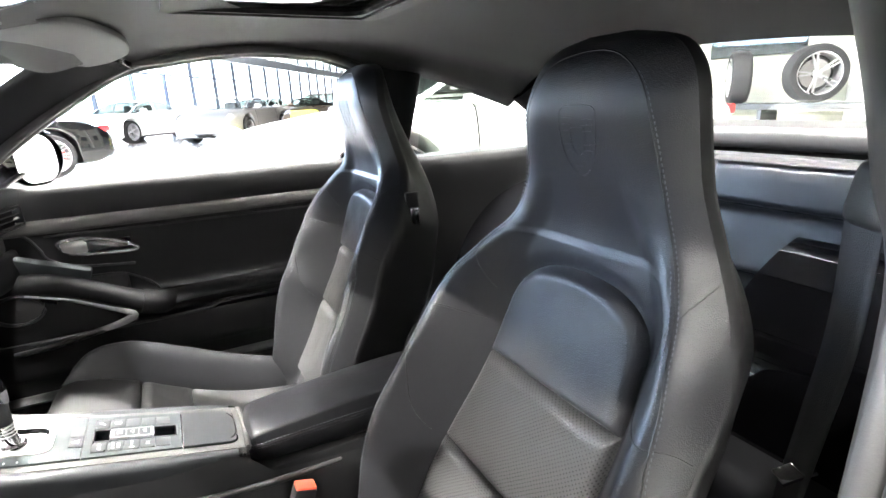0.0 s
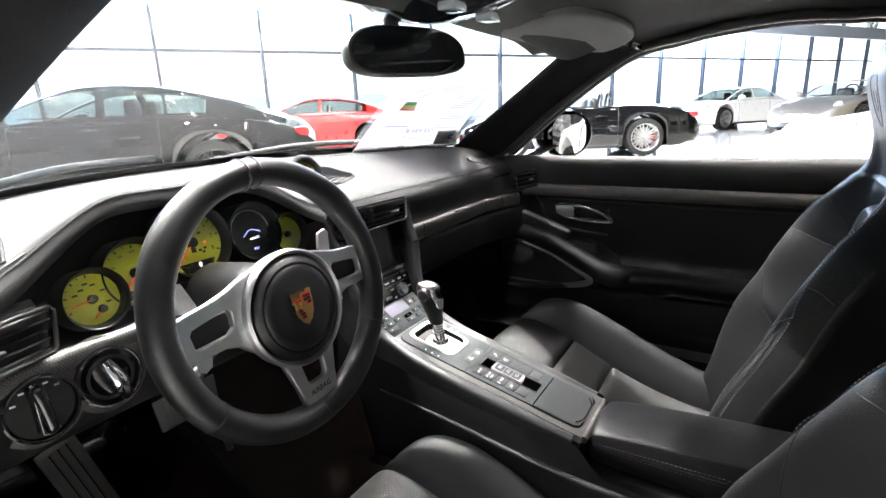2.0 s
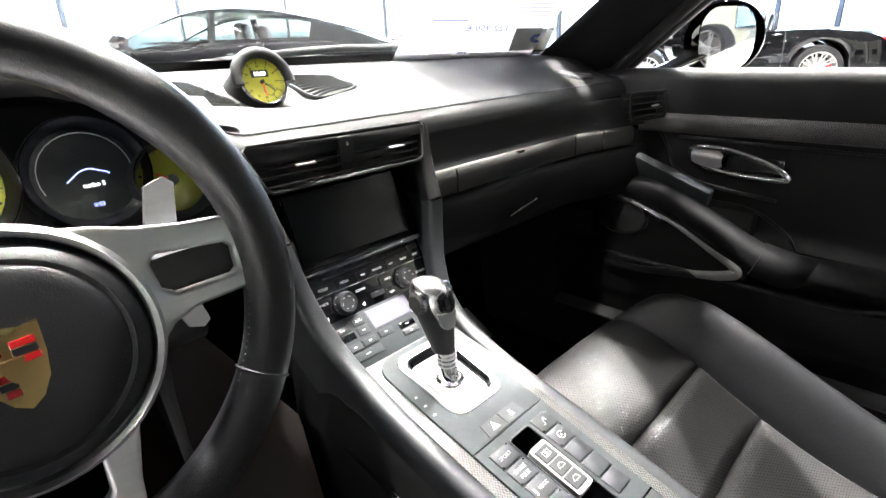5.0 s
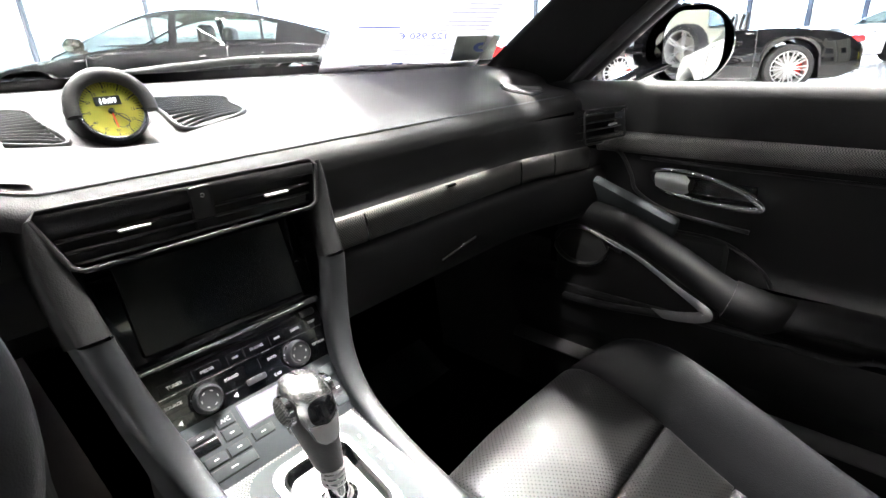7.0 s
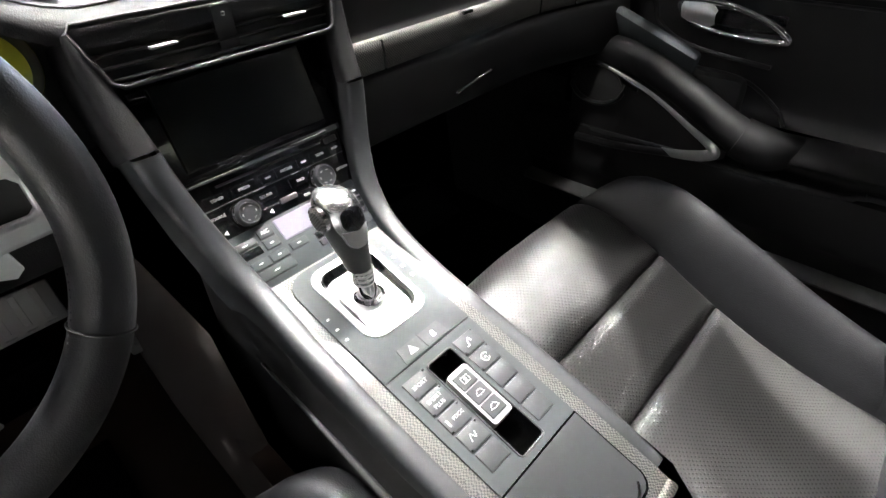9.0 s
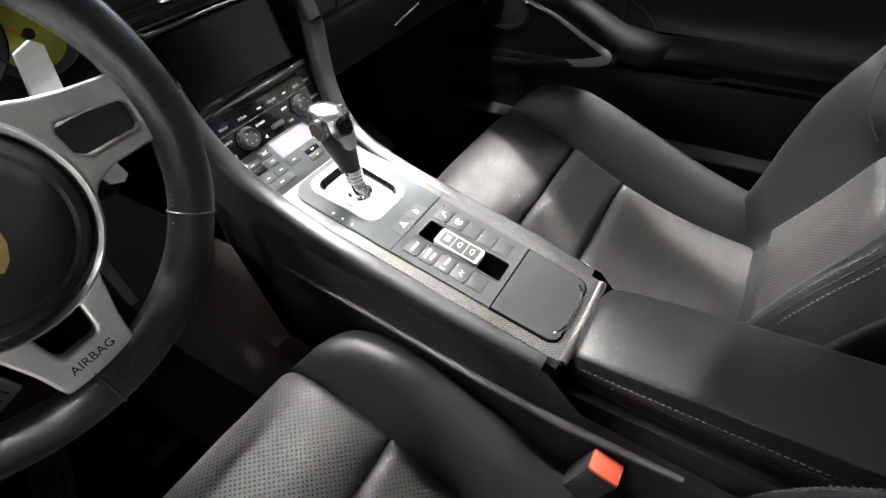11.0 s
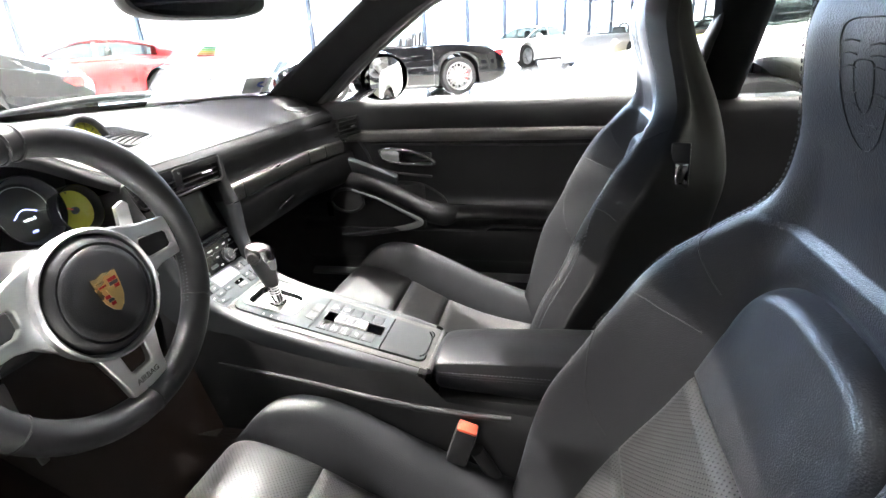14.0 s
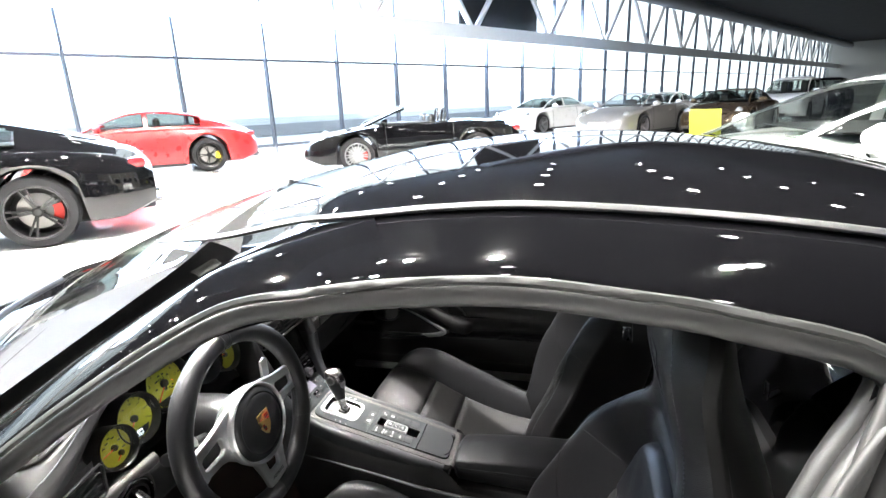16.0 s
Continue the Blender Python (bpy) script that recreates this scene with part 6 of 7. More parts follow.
walls = [[CN @ Vector((.002 + (x - .002) * k, .051 + (y - .051) * k, z)) for x, y in WELL] for k, z in ((1.0, .0058), (.97, .0030), (.90, -.0010), (.85, -.0034))]
sheet("gate_well", walls, PIANO, gp, "glossy dark wall of the gate", loop_v=True)
plate("gate_floor", [(.002 + (x - .002) * .87, .051 + (y - .051) * .87) for x, y in WELL], HARD, gp, "", CN @ Matrix.Translation((0, 0, -.0034)), .002)
sl = plate("gate_slider", rounded(.053, .060, .011, 5, .001, .0395), MATTE_ALU, gp, "pale silver sliding cover", CN @ Matrix.Translation((0, 0, .0010)), .004)
for k, y in enumerate((.082, .067, .052, .037)):
    text("gate_letter", "PRND"[k], .0058, WHITE_MARK, gp, CN @ Matrix.Translation((.0505, y, .0044)))
for y in (.020, .034, .048):
    rbox("gate_mark", (-.0525, y - .001, .0042), (-.0495, y + .001, .0044), WHITE_MARK, gp, "", 0, 1, CN)
for x0, x1 in ((-.0262, .0003), (.0008, .0272)):
    o_ = [(x0, -.0355), (x1, -.0355), (x1, -.0195), (x0, -.0195)]
    plate("key", [(x * (1.06 if y < -.03 else .98), y) for x, y in o_], SATIN, gp, "", CN @ Matrix.Translation((0, 0, .0050)), .001)
plate("warning_triangle", [(-.0052, -.004), (.0052, -.004), (0, .0052)], WHITE_MARK, gp, "", CN @ Matrix.Translation((-.013, -.0275, .0053)), .0003)
rbox("lock_sign", (.0115, -.0312, .0050), (.0165, -.0275, .0053), WHITE_MARK, gp, "", .0003, 1, CN)
sweep("lock_sign", [CN @ Vector((.014 + .0019 * math.cos(a), -.0275 + .0030 * math.sin(a), .0052)) for a in np.linspace(0, math.pi, 9)], .00045, WHITE_MARK, gp, seg=5)
SLOT = rounded(.031, .112, .004, 4, .0, -.1055)
low_line = [(-.056, -.0384), (-.0545, -.10), (-.0525, -.1685), (.0525, -.1685), (.0545, -.10), (.056, -.0384)]
kp = plate("key_plate", low_line, PLATE, con, "grey plate of the key field", CN @ Matrix.Translation((0, 0, .0042)), .005, holes=[SLOT])
sheet("slot_wall", [[CN @ Vector((x * k, -.1055 + (y + .1055) * (1 - (1 - k) * .3), z)) for x, y in SLOT] for k, z in ((1, .0042), (.96, -.008), (.94, -.014))], PIANO, kp, "deep black tray slot", loop_v=True)
# floor coloured black for the shade deep in the slot
plate("slot_floor", [(x * .95, -.1055 + (y + .1055) * .99) for x, y in SLOT], RECESS_SHADE, kp, "", CN @ Matrix.Translation((0, 0, -.013)), .001)
sweep("slot_rim", [CN @ Vector((x * 1.04, -.1055 + (y + .1055) * 1.012, .0042)) for x, y in SLOT], .0011, SATIN, kp, "", seg=6, closed=True)
rocker = plate("centre_rocker", rounded(.025, .059, .0035, 4, 0, -.0995), MATTE_ALU, kp, "silver-framed rocker key", CN @ Matrix.Translation((0, 0, .0068)), .010)
for k, y in enumerate((-.0825, -.0995, -.1165)):
    rbox("rocker_key", (-.0098, y - .0080, .0052), (.0098, y + .0080, .0078), SATIN, rocker, "", .0010, 1, CN)
    if k == 0:
        sweep("rocker_sign", [CN @ Vector((x, y + q, .0080)) for x, q in ((-.0042, -.003), (.0042, -.003), (.0042, .003), (-.0042, .003))], .0004, WHITE_MARK, rocker, seg=5, closed=True)
        rbox("rocker_sign", (-.0012, y - .0018, .0078), (.0012, y + .0018, .0081), WHITE_MARK, rocker, "", 0, 1, CN)
    else:
        sweep("rocker_sign", [CN @ Vector((x, y + q, .0080)) for x, q in ((-.005, -.0012), (-.003, .0008), (-.001, .0026), (.002, .0024), (.004, .0004), (.005, -.0016), (.0, -.0022))], .0004, WHITE_MARK, rocker, seg=5, closed=True)
for k in range(5):
    y1 = -.0475 - .0212 * k
    for s in (-1, 1):
        x0, x1 = sorted((s * .0195, s * (.0465 - .0006 * k)))
        kk = flush_key(x0, x1, y1 - .0205, y1, SATIN, CN @ Matrix.Translation((0, 0, .0040)), kp, .0016)
        if (s < 0 and k < 4) or (s > 0 and k < 2):
            for cxx, cyy in ((x0 + .002, y1 - .0182), (x1 - .0022, y1 - .0022)):
                rbox("key_light", (cxx - .0010, cyy - .0007, .0054), (cxx + .0010, cyy + .0007, .0059), CHROME, kk, "", 0, 1, CN)
for y, lab in ((-.058, "SPORT"), (-.0758, "SPORT"), (-.0826, "PLUS")):
    text("key_word", lab, .0056, WHITE_MARK, kp, CN @ Matrix.Translation((-.033, y, .0058)))
text("key_word", "PDCC", .0048, WHITE_MARK, kp, CN @ Matrix.Translation((-.0285, -.100, .0058)))
rbox("key_sign", (-.0415, -.1035, .0056), (-.0395, -.0965, .0059), WHITE_MARK, kp, "", .0003, 1, CN)
sweep("key_sign", [CN @ Vector((-.033 + x, -.1215 + y, .0058)) for x, y in ((-.004, -.003), (-.001, .003), (.002, -.002), (.004, .003))], .0005, WHITE_MARK, kp, seg=5, n=16)
sweep("key_sign", [CN @ Vector((.032 + x, -.058 + y, .0058)) for x, y in ((-.004, -.003), (-.001, -.003), (0, .001), (.003, .004), (.004, .0))], .0006, WHITE_MARK, kp, seg=5, n=16)
sweep("key_sign", [CN @ Vector((.033 + .0042 * math.cos(a), -.079 + .0042 * math.sin(a), .0058)) for a in np.linspace(.4, 5.9, 16)], .0006, WHITE_MARK, kp, seg=5)
text("key_word", "A", .0048, WHITE_MARK, kp, CN @ Matrix.Translation((.033, -.079, .0058)))
lid_line = [(-.0515, -.1705), (.0515, -.1705), (.0495, -.236)] + [(.0495 - .014 + .014 * math.cos(a), -.236 - .014 * math.sin(a)) for a in np.linspace(.2, 1.5, 5)] + [(-.0495 + .014 - .014 * math.cos(a), -.236 - .014 * math.sin(a)) for a in np.linspace(1.5, .2, 5)] + [(-.0495, -.236)]
plate("tray_gap", [(x * 1.045, -.205 + (y + .205) * 1.05) for x, y in lid_line], PIANO, con, "", CN @ Matrix.Translation((0, 0, .0026)), .002)
lid = plate("tray_lid", lid_line, SATIN, con, "dark satin tray lid", CN @ Matrix.Translation((0, 0, .0046)), .004)
sweep("tray_latch", [CN @ Vector((x, -.2515 + .010 * (abs(x) / .04) ** 4, .0036)) for x in np.linspace(-.040, .040, 13)], .0022, CHROME, lid, "bright strip at the lid's end", seg=6)
# gear lever
lever = thing("gear_lever", (0, .03, .59), "black and chrome automatic gear lever", "gear lever")
B = CN @ Vector((-.001, .046, .001))
sweep("lever_stem", [B + Vector((0, 0, -.004)), B + Vector((-.0005, .002, .016)), B + Vector((-.001, .004, .030)), B + Vector((-.002, .006, .044))], [.0120, .0100, .0098, .0128], CHROME, lever, "bright polished stem", n=16, seg=20)
lathe("lever_collar", [(.0165, 0), (.0160, .003), (.0125, .0045)], CHROME, lever, "", Matrix.Translation(B), 24)
for z in (.020, .025, .030, .035):
    lathe("stem_ring", [(.0098, z - .0012), (.0112, z), (.0098, z + .0012)], MATTE_ALU, lever, "", Matrix.Translation(B + Vector((-.0008, .003, 0))), 20)


def grip_point(v, a, d=0.0):
    """A place on the lever's grip: v up from its foot to the top, a round from the rear."""
    c = B + Vector((-.002 - .008 * v, .006 + .013 * v, .038 + .084 * v))
    r = float(np.interp(v, (0, .15, .35, .55, .72, .84, .92, .97, 1.0), (.0120, .0138, .0164, .0188, .0198, .0184, .0150, .0096, .0)))
    tall = 1.12 + .20 * v
    return c + Vector(((r + d) * math.sin(a), -(r * tall + d) * math.cos(a), d * .8 if v > .9 else 0))


sheet("lever_grip", [[grip_point(v, a) for a in np.linspace(0, math.tau, 36, endpoint=False)] for v in np.r_[np.linspace(0, .9, 20), .94, .97, .99, 1.0]], LEATHER_WHEEL, lever, "black leather grip", loop_v=True, sharp=180)


def cap_half(v):
    """How far the chrome cap reaches round the grip at a height."""
    if v < .50:
        return .70 * math.sqrt(max(0.0, 1 - ((.50 - v) / .12) ** 2))
    return .70 + .22 * step(.50, .72, v) + 2.0 * step(.86, .95, v)


sheet("lever_cap", [[grip_point(v, s * cap_half(v), .0011) for s in np.linspace(-1, 1, 25)] for v in np.r_[np.linspace(.38, .50, 10), np.linspace(.53, .9, 10), .93, .96, .985, 1.0]], POLISHED, lever, "chrome cap over the grip", sharp=180)
sheet("lever_tongue", [[grip_point(v, s * cap_half(v) * .86, .0017) for s in np.linspace(-1, 1, 15)] for v in np.linspace(.392, .63, 12)], MATTE_ALU, lever, "satin silver tongue of the cap", sharp=180)
sheet("lever_button", [[grip_point(v, s * .56 * math.sqrt(max(.02, 1 - ((v - .76) / .131) ** 4)), .0022) for s in np.linspace(-1, 1, 13)] for v in np.linspace(.63, .89, 13)], PIANO, lever, "glossy black button in the cap", sharp=180)
for sd in (-1, 1):
    q = grip_point(.74, sd * 1.57, .0006)
    lathe("lever_side", [(0, .0036), (.009, .0030), (.0120, .0004), (.0125, -.004)], CARBON, lever, "round carbon inlay", basis(q, (0, 1, 0), (0, 0, sd)), 24)
    lathe("inlay_ring", [(.0121, .0006), (.0130, .0012), (.0134, -.003)], CHROME, lever, "", basis(q, (0, 1, 0), (0, 0, sd)), 24)

def stitches(name, line, parent, gap=.0062, r=.0008):
    """A row of short threads along a line, joined into one mesh."""
    p = np.asarray(line, float)
    d = np.r_[0, np.cumsum(np.linalg.norm(np.diff(p, axis=0), axis=1))]
    V, F = [], []
    for q in np.arange(0, d[-1] - gap, gap):
        a, b = (np.array([np.interp(v, d, p[:, c]) for c in range(3)]) for v in (q, q + gap * .62))
        t = (b - a) / (np.linalg.norm(b - a) + 1e-9)
        s1 = np.cross(t, (.3, .5, .8))
        s1 /= np.linalg.norm(s1) + 1e-9
        s2 = np.cross(t, s1)
        n = len(V)
        for c, k in ((a, .6), (a * .5 + b * .5, 1.15), (b, .6)):
            V += [c + r * k * (s1 * math.cos(x) + s2 * math.sin(x)) for x in (0, 1.57, 3.14, 4.71)]
        F += [(n + i * 4 + j, n + i * 4 + (j + 1) % 4, n + i * 4 + 4 + (j + 1) % 4, n + i * 4 + 4 + j) for i in (0, 1) for j in range(4)]
    return raw(name, V, F, THREAD, parent, "", True, 180)


# armrest lid
arm = thing("armrest", (0, -.45, .42), "black leather centre armrest with stitched edge", "armrest")
tab = rows([(-.278, .030, .508, .490), (-.285, .048, .522, .478), (-.305, .057, .532, .472), (-.40, .060, .540, .468), (-.52, .061, .546, .462), (-.62, .060, .546, .456), (-.66, .05, .53, .46)], 30)
sheet("lid", [smooth_path([(0, y, zb - .004), (w * .8, y, zb - .002), (w, y, (zb * .7 + zt * .3)), (w * .98, y, zt - .012), (w * .86, y, zt - .002), (0, y, zt + .006), (-w * .86, y, zt - .002), (-w * .98, y, zt - .012), (-w, y, zb * .7 + zt * .3), (-w * .8, y, zb - .002)], 30, True) for y, w, zt, zb in tab], LEATHER, arm, "padded leather lid", loop_v=True, cap=True, sharp=180)
for s in (-1, 1):
    for k in (.50, .64):
        stitches("lid_stitch", [(s * (w * 1.0 + .0004), y, zb * (1 - k) + zt * k) for y, w, zt, zb in tab[3:-2]], arm)
    sweep("lid_seam", [(s * (w * 1.0 - .0002), y, zb * .43 + zt * .57) for y, w, zt, zb in tab[3:-2]], .0012, VENT_BLACK, arm, "", seg=5)
rbox("arm_box", (-.062, -.70, .20), (.062, -.285, .462), SOFT, arm, "black storage box", .012, 2)
rbox("hinge_clip", (-.020, -.282, .470), (.020, -.272, .492), HARD, arm, "", .003, 1)

# ---- steering wheel ----
wheel_thing = thing("steering_wheel", (-.356, .02, .80), "three-spoke leather steering wheel with brushed silver spokes", "steering wheel")
TILT = 12.0
zx = Vector((0, -math.cos(radians(TILT)), math.sin(radians(TILT))))
yx = Vector((0, math.sin(radians(TILT)), math.cos(radians(TILT))))
SWM = Matrix.Translation((-.345, .041, .7995)) @ pose(0, 0, 0, 0, 0, -1.5) @ Matrix((Vector((1, 0, 0)), yx, zx)).transposed().to_4x4() @ pose(0, 0, 0, 0, 0, 3) @ Matrix.Scale(0.958, 4)
R0 = .171
rim = []
for a in np.linspace(0, math.tau, 96, endpoint=False):
    grip = 1 + .10 * (math.exp(-((math.degrees(a) - 40) / 14) ** 2) + math.exp(-((math.degrees(a) - 140) / 14) ** 2))
    rr = .0190 * grip
    ring = []
    for b in np.linspace(0, math.tau, 16, endpoint=False):
        d = R0 + rr * math.cos(b)
        ring.append(SWM @ Vector((d * math.cos(a), d * math.sin(a), rr * 1.08 * math.sin(b))))
    rim.append(ring)
rim_ob = sheet("rim", rim, LEATHER_WHEEL, wheel_thing, "smooth black leather rim", loop_u=True, loop_v=True, sharp=180)
for a in (87, 93, 214, 270, 326):
    ring = [SWM @ Vector(((R0 + .0195 * math.cos(b)) * math.cos(radians(a)), (R0 + .0195 * math.cos(b)) * math.sin(radians(a)), -.0 + .0208 * math.sin(b))) for b in np.linspace(0, math.tau, 24, endpoint=False)]
    sweep("rim_seam", ring, .0020 if a in (87, 93) else .0011, LEATHER_WHEEL if a in (87, 93) else HARD, rim_ob, seg=5, closed=True)
for k in range(46):
    for a0 in (-38, 196):
        a = radians(a0 + k * .95)
        p, q = (SWM @ Vector(((R0 - .0180) * math.cos(a + e), (R0 - .0180) * math.sin(a + e), z)) for e, z in ((0, -.004), (.010, .0045)))
        if k % 2 == 0:
            sweep("stitch", [p, q], .0009, THREAD, rim_ob, seg=5)
SWH = SWM @ Matrix.Translation((.008, -.018, .010))
lathe("hub_ring", [(.046, -.078), (.060, -.060), (.071, -.040), (.0785, -.02), (.0815, -.006), (.0805, .002), (.0775, .005), (.0745, .002), (.073, -.01)], ALU, wheel_thing, "brushed silver hub ring", SWH, 48)
pad = lathe("airbag_cover", [(0, .0125), (.024, .0124), (.048, .0108), (.056, .0092), (.0585, .0066), (.0615, .0078), (.069, .0040), (.0735, -.004), (.0745, -.02)], LEATHER_WHEEL, wheel_thing, "round black airbag cover", SWH, 56)


def shield(w, h):
    pts = [(0, .52), (.28, .47), (.5, .5), (.46, .1), (.38, -.2), (.2, -.42), (0, -.52)]
    line = pts + [(-x, y) for x, y in pts[-2:0:-1]]
    return [(x * w, y * h) for x, y in line]


CR = SWH @ Matrix.Translation((0, 0, .0138)) @ Matrix.Diagonal((1.32, 1.32, 1, 1))
crest = plate("crest", shield(.027, .036), GOLD, wheel_thing, "gold shield emblem with red and black quarters", CR, .003)
for k in range(3):
    for x0, x1, y0 in ((.0012, .0105, .0016), (-.0085 + .0012 * k, -.0010, -.0112)):
        y = y0 + .0036 * (2 - k if x0 < 0 else k)
        rbox("emblem_field", (x0, y, .0002), (x1, y + .0033, .0009), DIAL_BLACK if k == 1 else CREST_RED, crest, "", .0003, 1, CR)
plate("emblem_middle", shield(.009, .011), GOLD, crest, "", CR @ Matrix.Translation((0, -.0005, .0016)), .001)
for y in (.0045, .008, .0115):
    rbox("antler_bar", (-.010, y - .0008, .0002), (-.002, y + .0008, .0012), MATS["crest_red"] if y == .008 else GOLD, crest, "", .0003, 1, CR)


def spoke(outline, hole, z=-.004, thick=.012, at=None):
    ob = plate("spoke", outline, ALU, wheel_thing, "brushed silver spoke", (at or SWH) @ Matrix.Translation((0, 0, z)), thick, holes=[hole] if hole else ())
    md = ob.modifiers.new("soft_edge", "BEVEL")
    md.width, md.segments, md.angle_limit = .0028, 3, radians(50)
    return ob


for s in (-1, 1):
    SPM = SWM @ Matrix.Translation((.006, -.001, .006))
    spoke([(s * .040, .052), (s * .064, .047), (s * .088, .039), (s * .112, .034), (s * .146, .030), (s * .162, .026), (s * .160, -.022), (s * .150, -.027), (s * .108, -.027), (s * .090, -.033), (s * .074, -.048), (s * .056, -.064)][::s],
          [(s * .092, .018), (s * .140, .011), (s * .144, .006), (s * .143, -.010), (s * .139, -.013), (s * .098, -.012), (s * .090, -.006), (s * .088, .012)][::s], at=SPM)
    rbox("spoke_back", (s * .118 - .034, -.018, -.026), (s * .118 + .034, .016, -.018), HARD, wheel_thing, "", .003, 1, SPM)
    # shift paddles behind the rim
    plate("shift_paddle", [(s * .100, .02), (s * .120, .028), (s * .128, .060), (s * .122, .066), (s * .108, .062), (s * .098, .03)][::s], ALU, wheel_thing, "silver shift paddle", SWM @ Matrix.Translation((s * .006, 0, -.028)), .006)
    plate("shift_paddle", [(s * .100, -.02), (s * .116, -.024), (s * .120, -.048), (s * .114, -.052), (s * .104, -.048), (s * .098, -.03)][::s], ALU, wheel_thing, "", SWM @ Matrix.Translation((s * .006, 0, -.028)), .006)
spoke([(-.052, -.045), (.052, -.045), (.042, -.080), (.035, -.105), (.031, -.130), (.029, -.152), (-.027, -.152), (-.031, -.130), (-.035, -.105), (-.042, -.080)], [(-.020, -.072), (.020, -.072), (.0165, -.103), (.013, -.108), (-.013, -.108), (-.0165, -.103)], -.003, .012)
text("airbag_word", "AIRBAG", .0105, MARK, wheel_thing, SWH @ Matrix.Translation((0, -.121, -.0026)))
sweep("shroud", [SWM @ Vector((0, .0, -.035)), SWM @ Vector((0, .006, -.08)), SWM @ Vector((0, .006, -.15))], [.042, .046, .052], HARD, wheel_thing, "black column shroud", n=8, seg=24)
for s, pts in ((-1, ((-.05, .0, -.07), (-.11, .018, -.06), (-.155, .03, -.05))), (1, ((.05, -.01, -.07), (.11, -.012, -.06), (.150, -.010, -.052))), (-1, ((-.05, -.03, -.08), (-.10, -.05, -.07), (-.135, -.065, -.06)))):
    st = sweep("column_stalk", [SWM @ Vector(p) for p in pts], [.008, .010, .014], HARD, wheel_thing, "black column stalk", n=10, seg=12, flat=.8)
    sweep("stalk_line", [SWM @ Vector((p[0], p[1] + .006, p[2] + .008)) for p in pts[1:]], .003, MATTE_ALU, st, seg=6)

# ---- seats ----
BACK_ROWS = rows([(.27, -.455, .215, .060, .12), (.36, -.505, .240, .085, .13), (.45, -.550, .255, .110, .135), (.54, -.590, .262, .122, .14), (.62, -.627, .258, .120, .14), (.70, -.656, .246, .112, .135), (.77, -.677, .238, .092, .13), (.83, -.686, .208, .060, .12), (.885, -.688, .164, .028, .11), (.94, -.674, .142, .014, .105), (.99, -.660, .136, .008, .10), (1.035, -.652, .131, .004, .095), (1.075, -.660, .116, .0, .08), (1.10, -.678, .086, 0, .055), (1.112, -.70, .035, 0, .015)], 170)
ARCH_Z, ARCH_H = .735, .090


def insert_half(z):
    """Half the width of the padded insert in the backrest."""
    return float(np.interp(z, (.30, .50, .665, .735), (.150, .148, .133, .127)))


def insert_gap(x, z):
    """How far a place lies outside the insert's outline."""
    if z <= ARCH_Z:
        return abs(x) - insert_half(z)
    return ((abs(x / .127) ** 2.4 + ((z - ARCH_Z) / ARCH_H) ** 2.4) ** (1 / 2.4) - 1) * .10


def back_base(u, r):
    z, y, w, bol, th = r
    a = abs(u)
    e0 = .80 if z < .80 else .80 - .42 * min(1, (z - .80) / .16)
    k = step(.78, .93, z)
    B = step(min(.62, insert_half(z) / w * .92) * (1 - k) + .40 * k, .92, a)
    E = max(0, (a - e0) / (1 - e0)) ** 2.2
    return (u * w, y + bol * B - (th * .45) * E - .006 * (1 - a * a) * (z > .86), z)


def back_front(u, r):
    x, y, z = back_base(u, r)
    d = insert_gap(x, z)
    fold = .0022 * noise.noise((x * 16 + 3, z * 7, .5)) * (z < .95)
    return (x, y - .0095 * math.exp(-(max(0, d) / .015) ** 2) + fold, z)


def at_row(R, c, value):
    """The row of a table at which column c takes a value."""
    col = R[:, c]
    return np.array([np.interp(value, col, R[:, k]) for k in range(R.shape[1])])


def back_place(u, z, out=.0012):
    """A place on the backrest, lifted off it a little."""
    return np.array(back_front(u, at_row(BACK_ROWS, 0, z))) + (0, out, 0)


def back_seam(knots, o, out=-.0002, n=40):
    """A line over the backrest through places (u, height)."""
    return np.array([back_place(u, z, out) + o for u, z, _ in smooth_path([(u, z, 0) for u, z in knots], n)])


def back_panel(z0, z1, origin, material, parent, name, label, puff, arch=False):
    """A padded panel of the insert between two heights, rolled over at its edges."""
    G = []
    for k in np.linspace(0, 1, 40):
        k = .5 - .5 * math.cos(math.pi * k)
        z = z0 + (z1 - z0) * k
        half = insert_half(z)
        if arch and z > ARCH_Z:
            half = .127 * max(.004, 1 - ((z - ARCH_Z) / ARCH_H) ** 2.4) ** (1 / 2.4)
        r = at_row(BACK_ROWS, 0, z)
        line = []
        for t in np.linspace(-1, 1, 41):
            t = math.sin(t * math.pi / 2)
            x = t * half
            y = back_base(x / r[2], r)[1]
            e = min(1, (1 - abs(t)) * half / .016, (z - z0) / .014, ((z1 - z) if not arch else max(0, -insert_gap(x, z))) / .014)
            h = puff * math.sqrt(max(0, 1 - (1 - e) ** 2)) + .004 * (1 - t * t) * e - .0125
            h += .0016 * noise.noise((x * 22, z * 18, z0 * 9)) * e
            line.append(np.array((x, y + h, z - .003 * h)) + origin)
        G.append(line)
    return sheet(name, G, material, parent, label, sharp=180, uv=True)


# the cushion's middle line from under the front edge to the back: (y, z)
CUSH_LINE = smooth_path([(.020, .300), (.046, .345), (.055, .385), (.045, .416), (.012, .430), (-.045, .419), (-.106, .395), (-.165, .364), (-.224, .335), (-.30, .305), (-.38, .284), (-.46, .272), (-.52, .268)], 160)
CUSH_X = .157


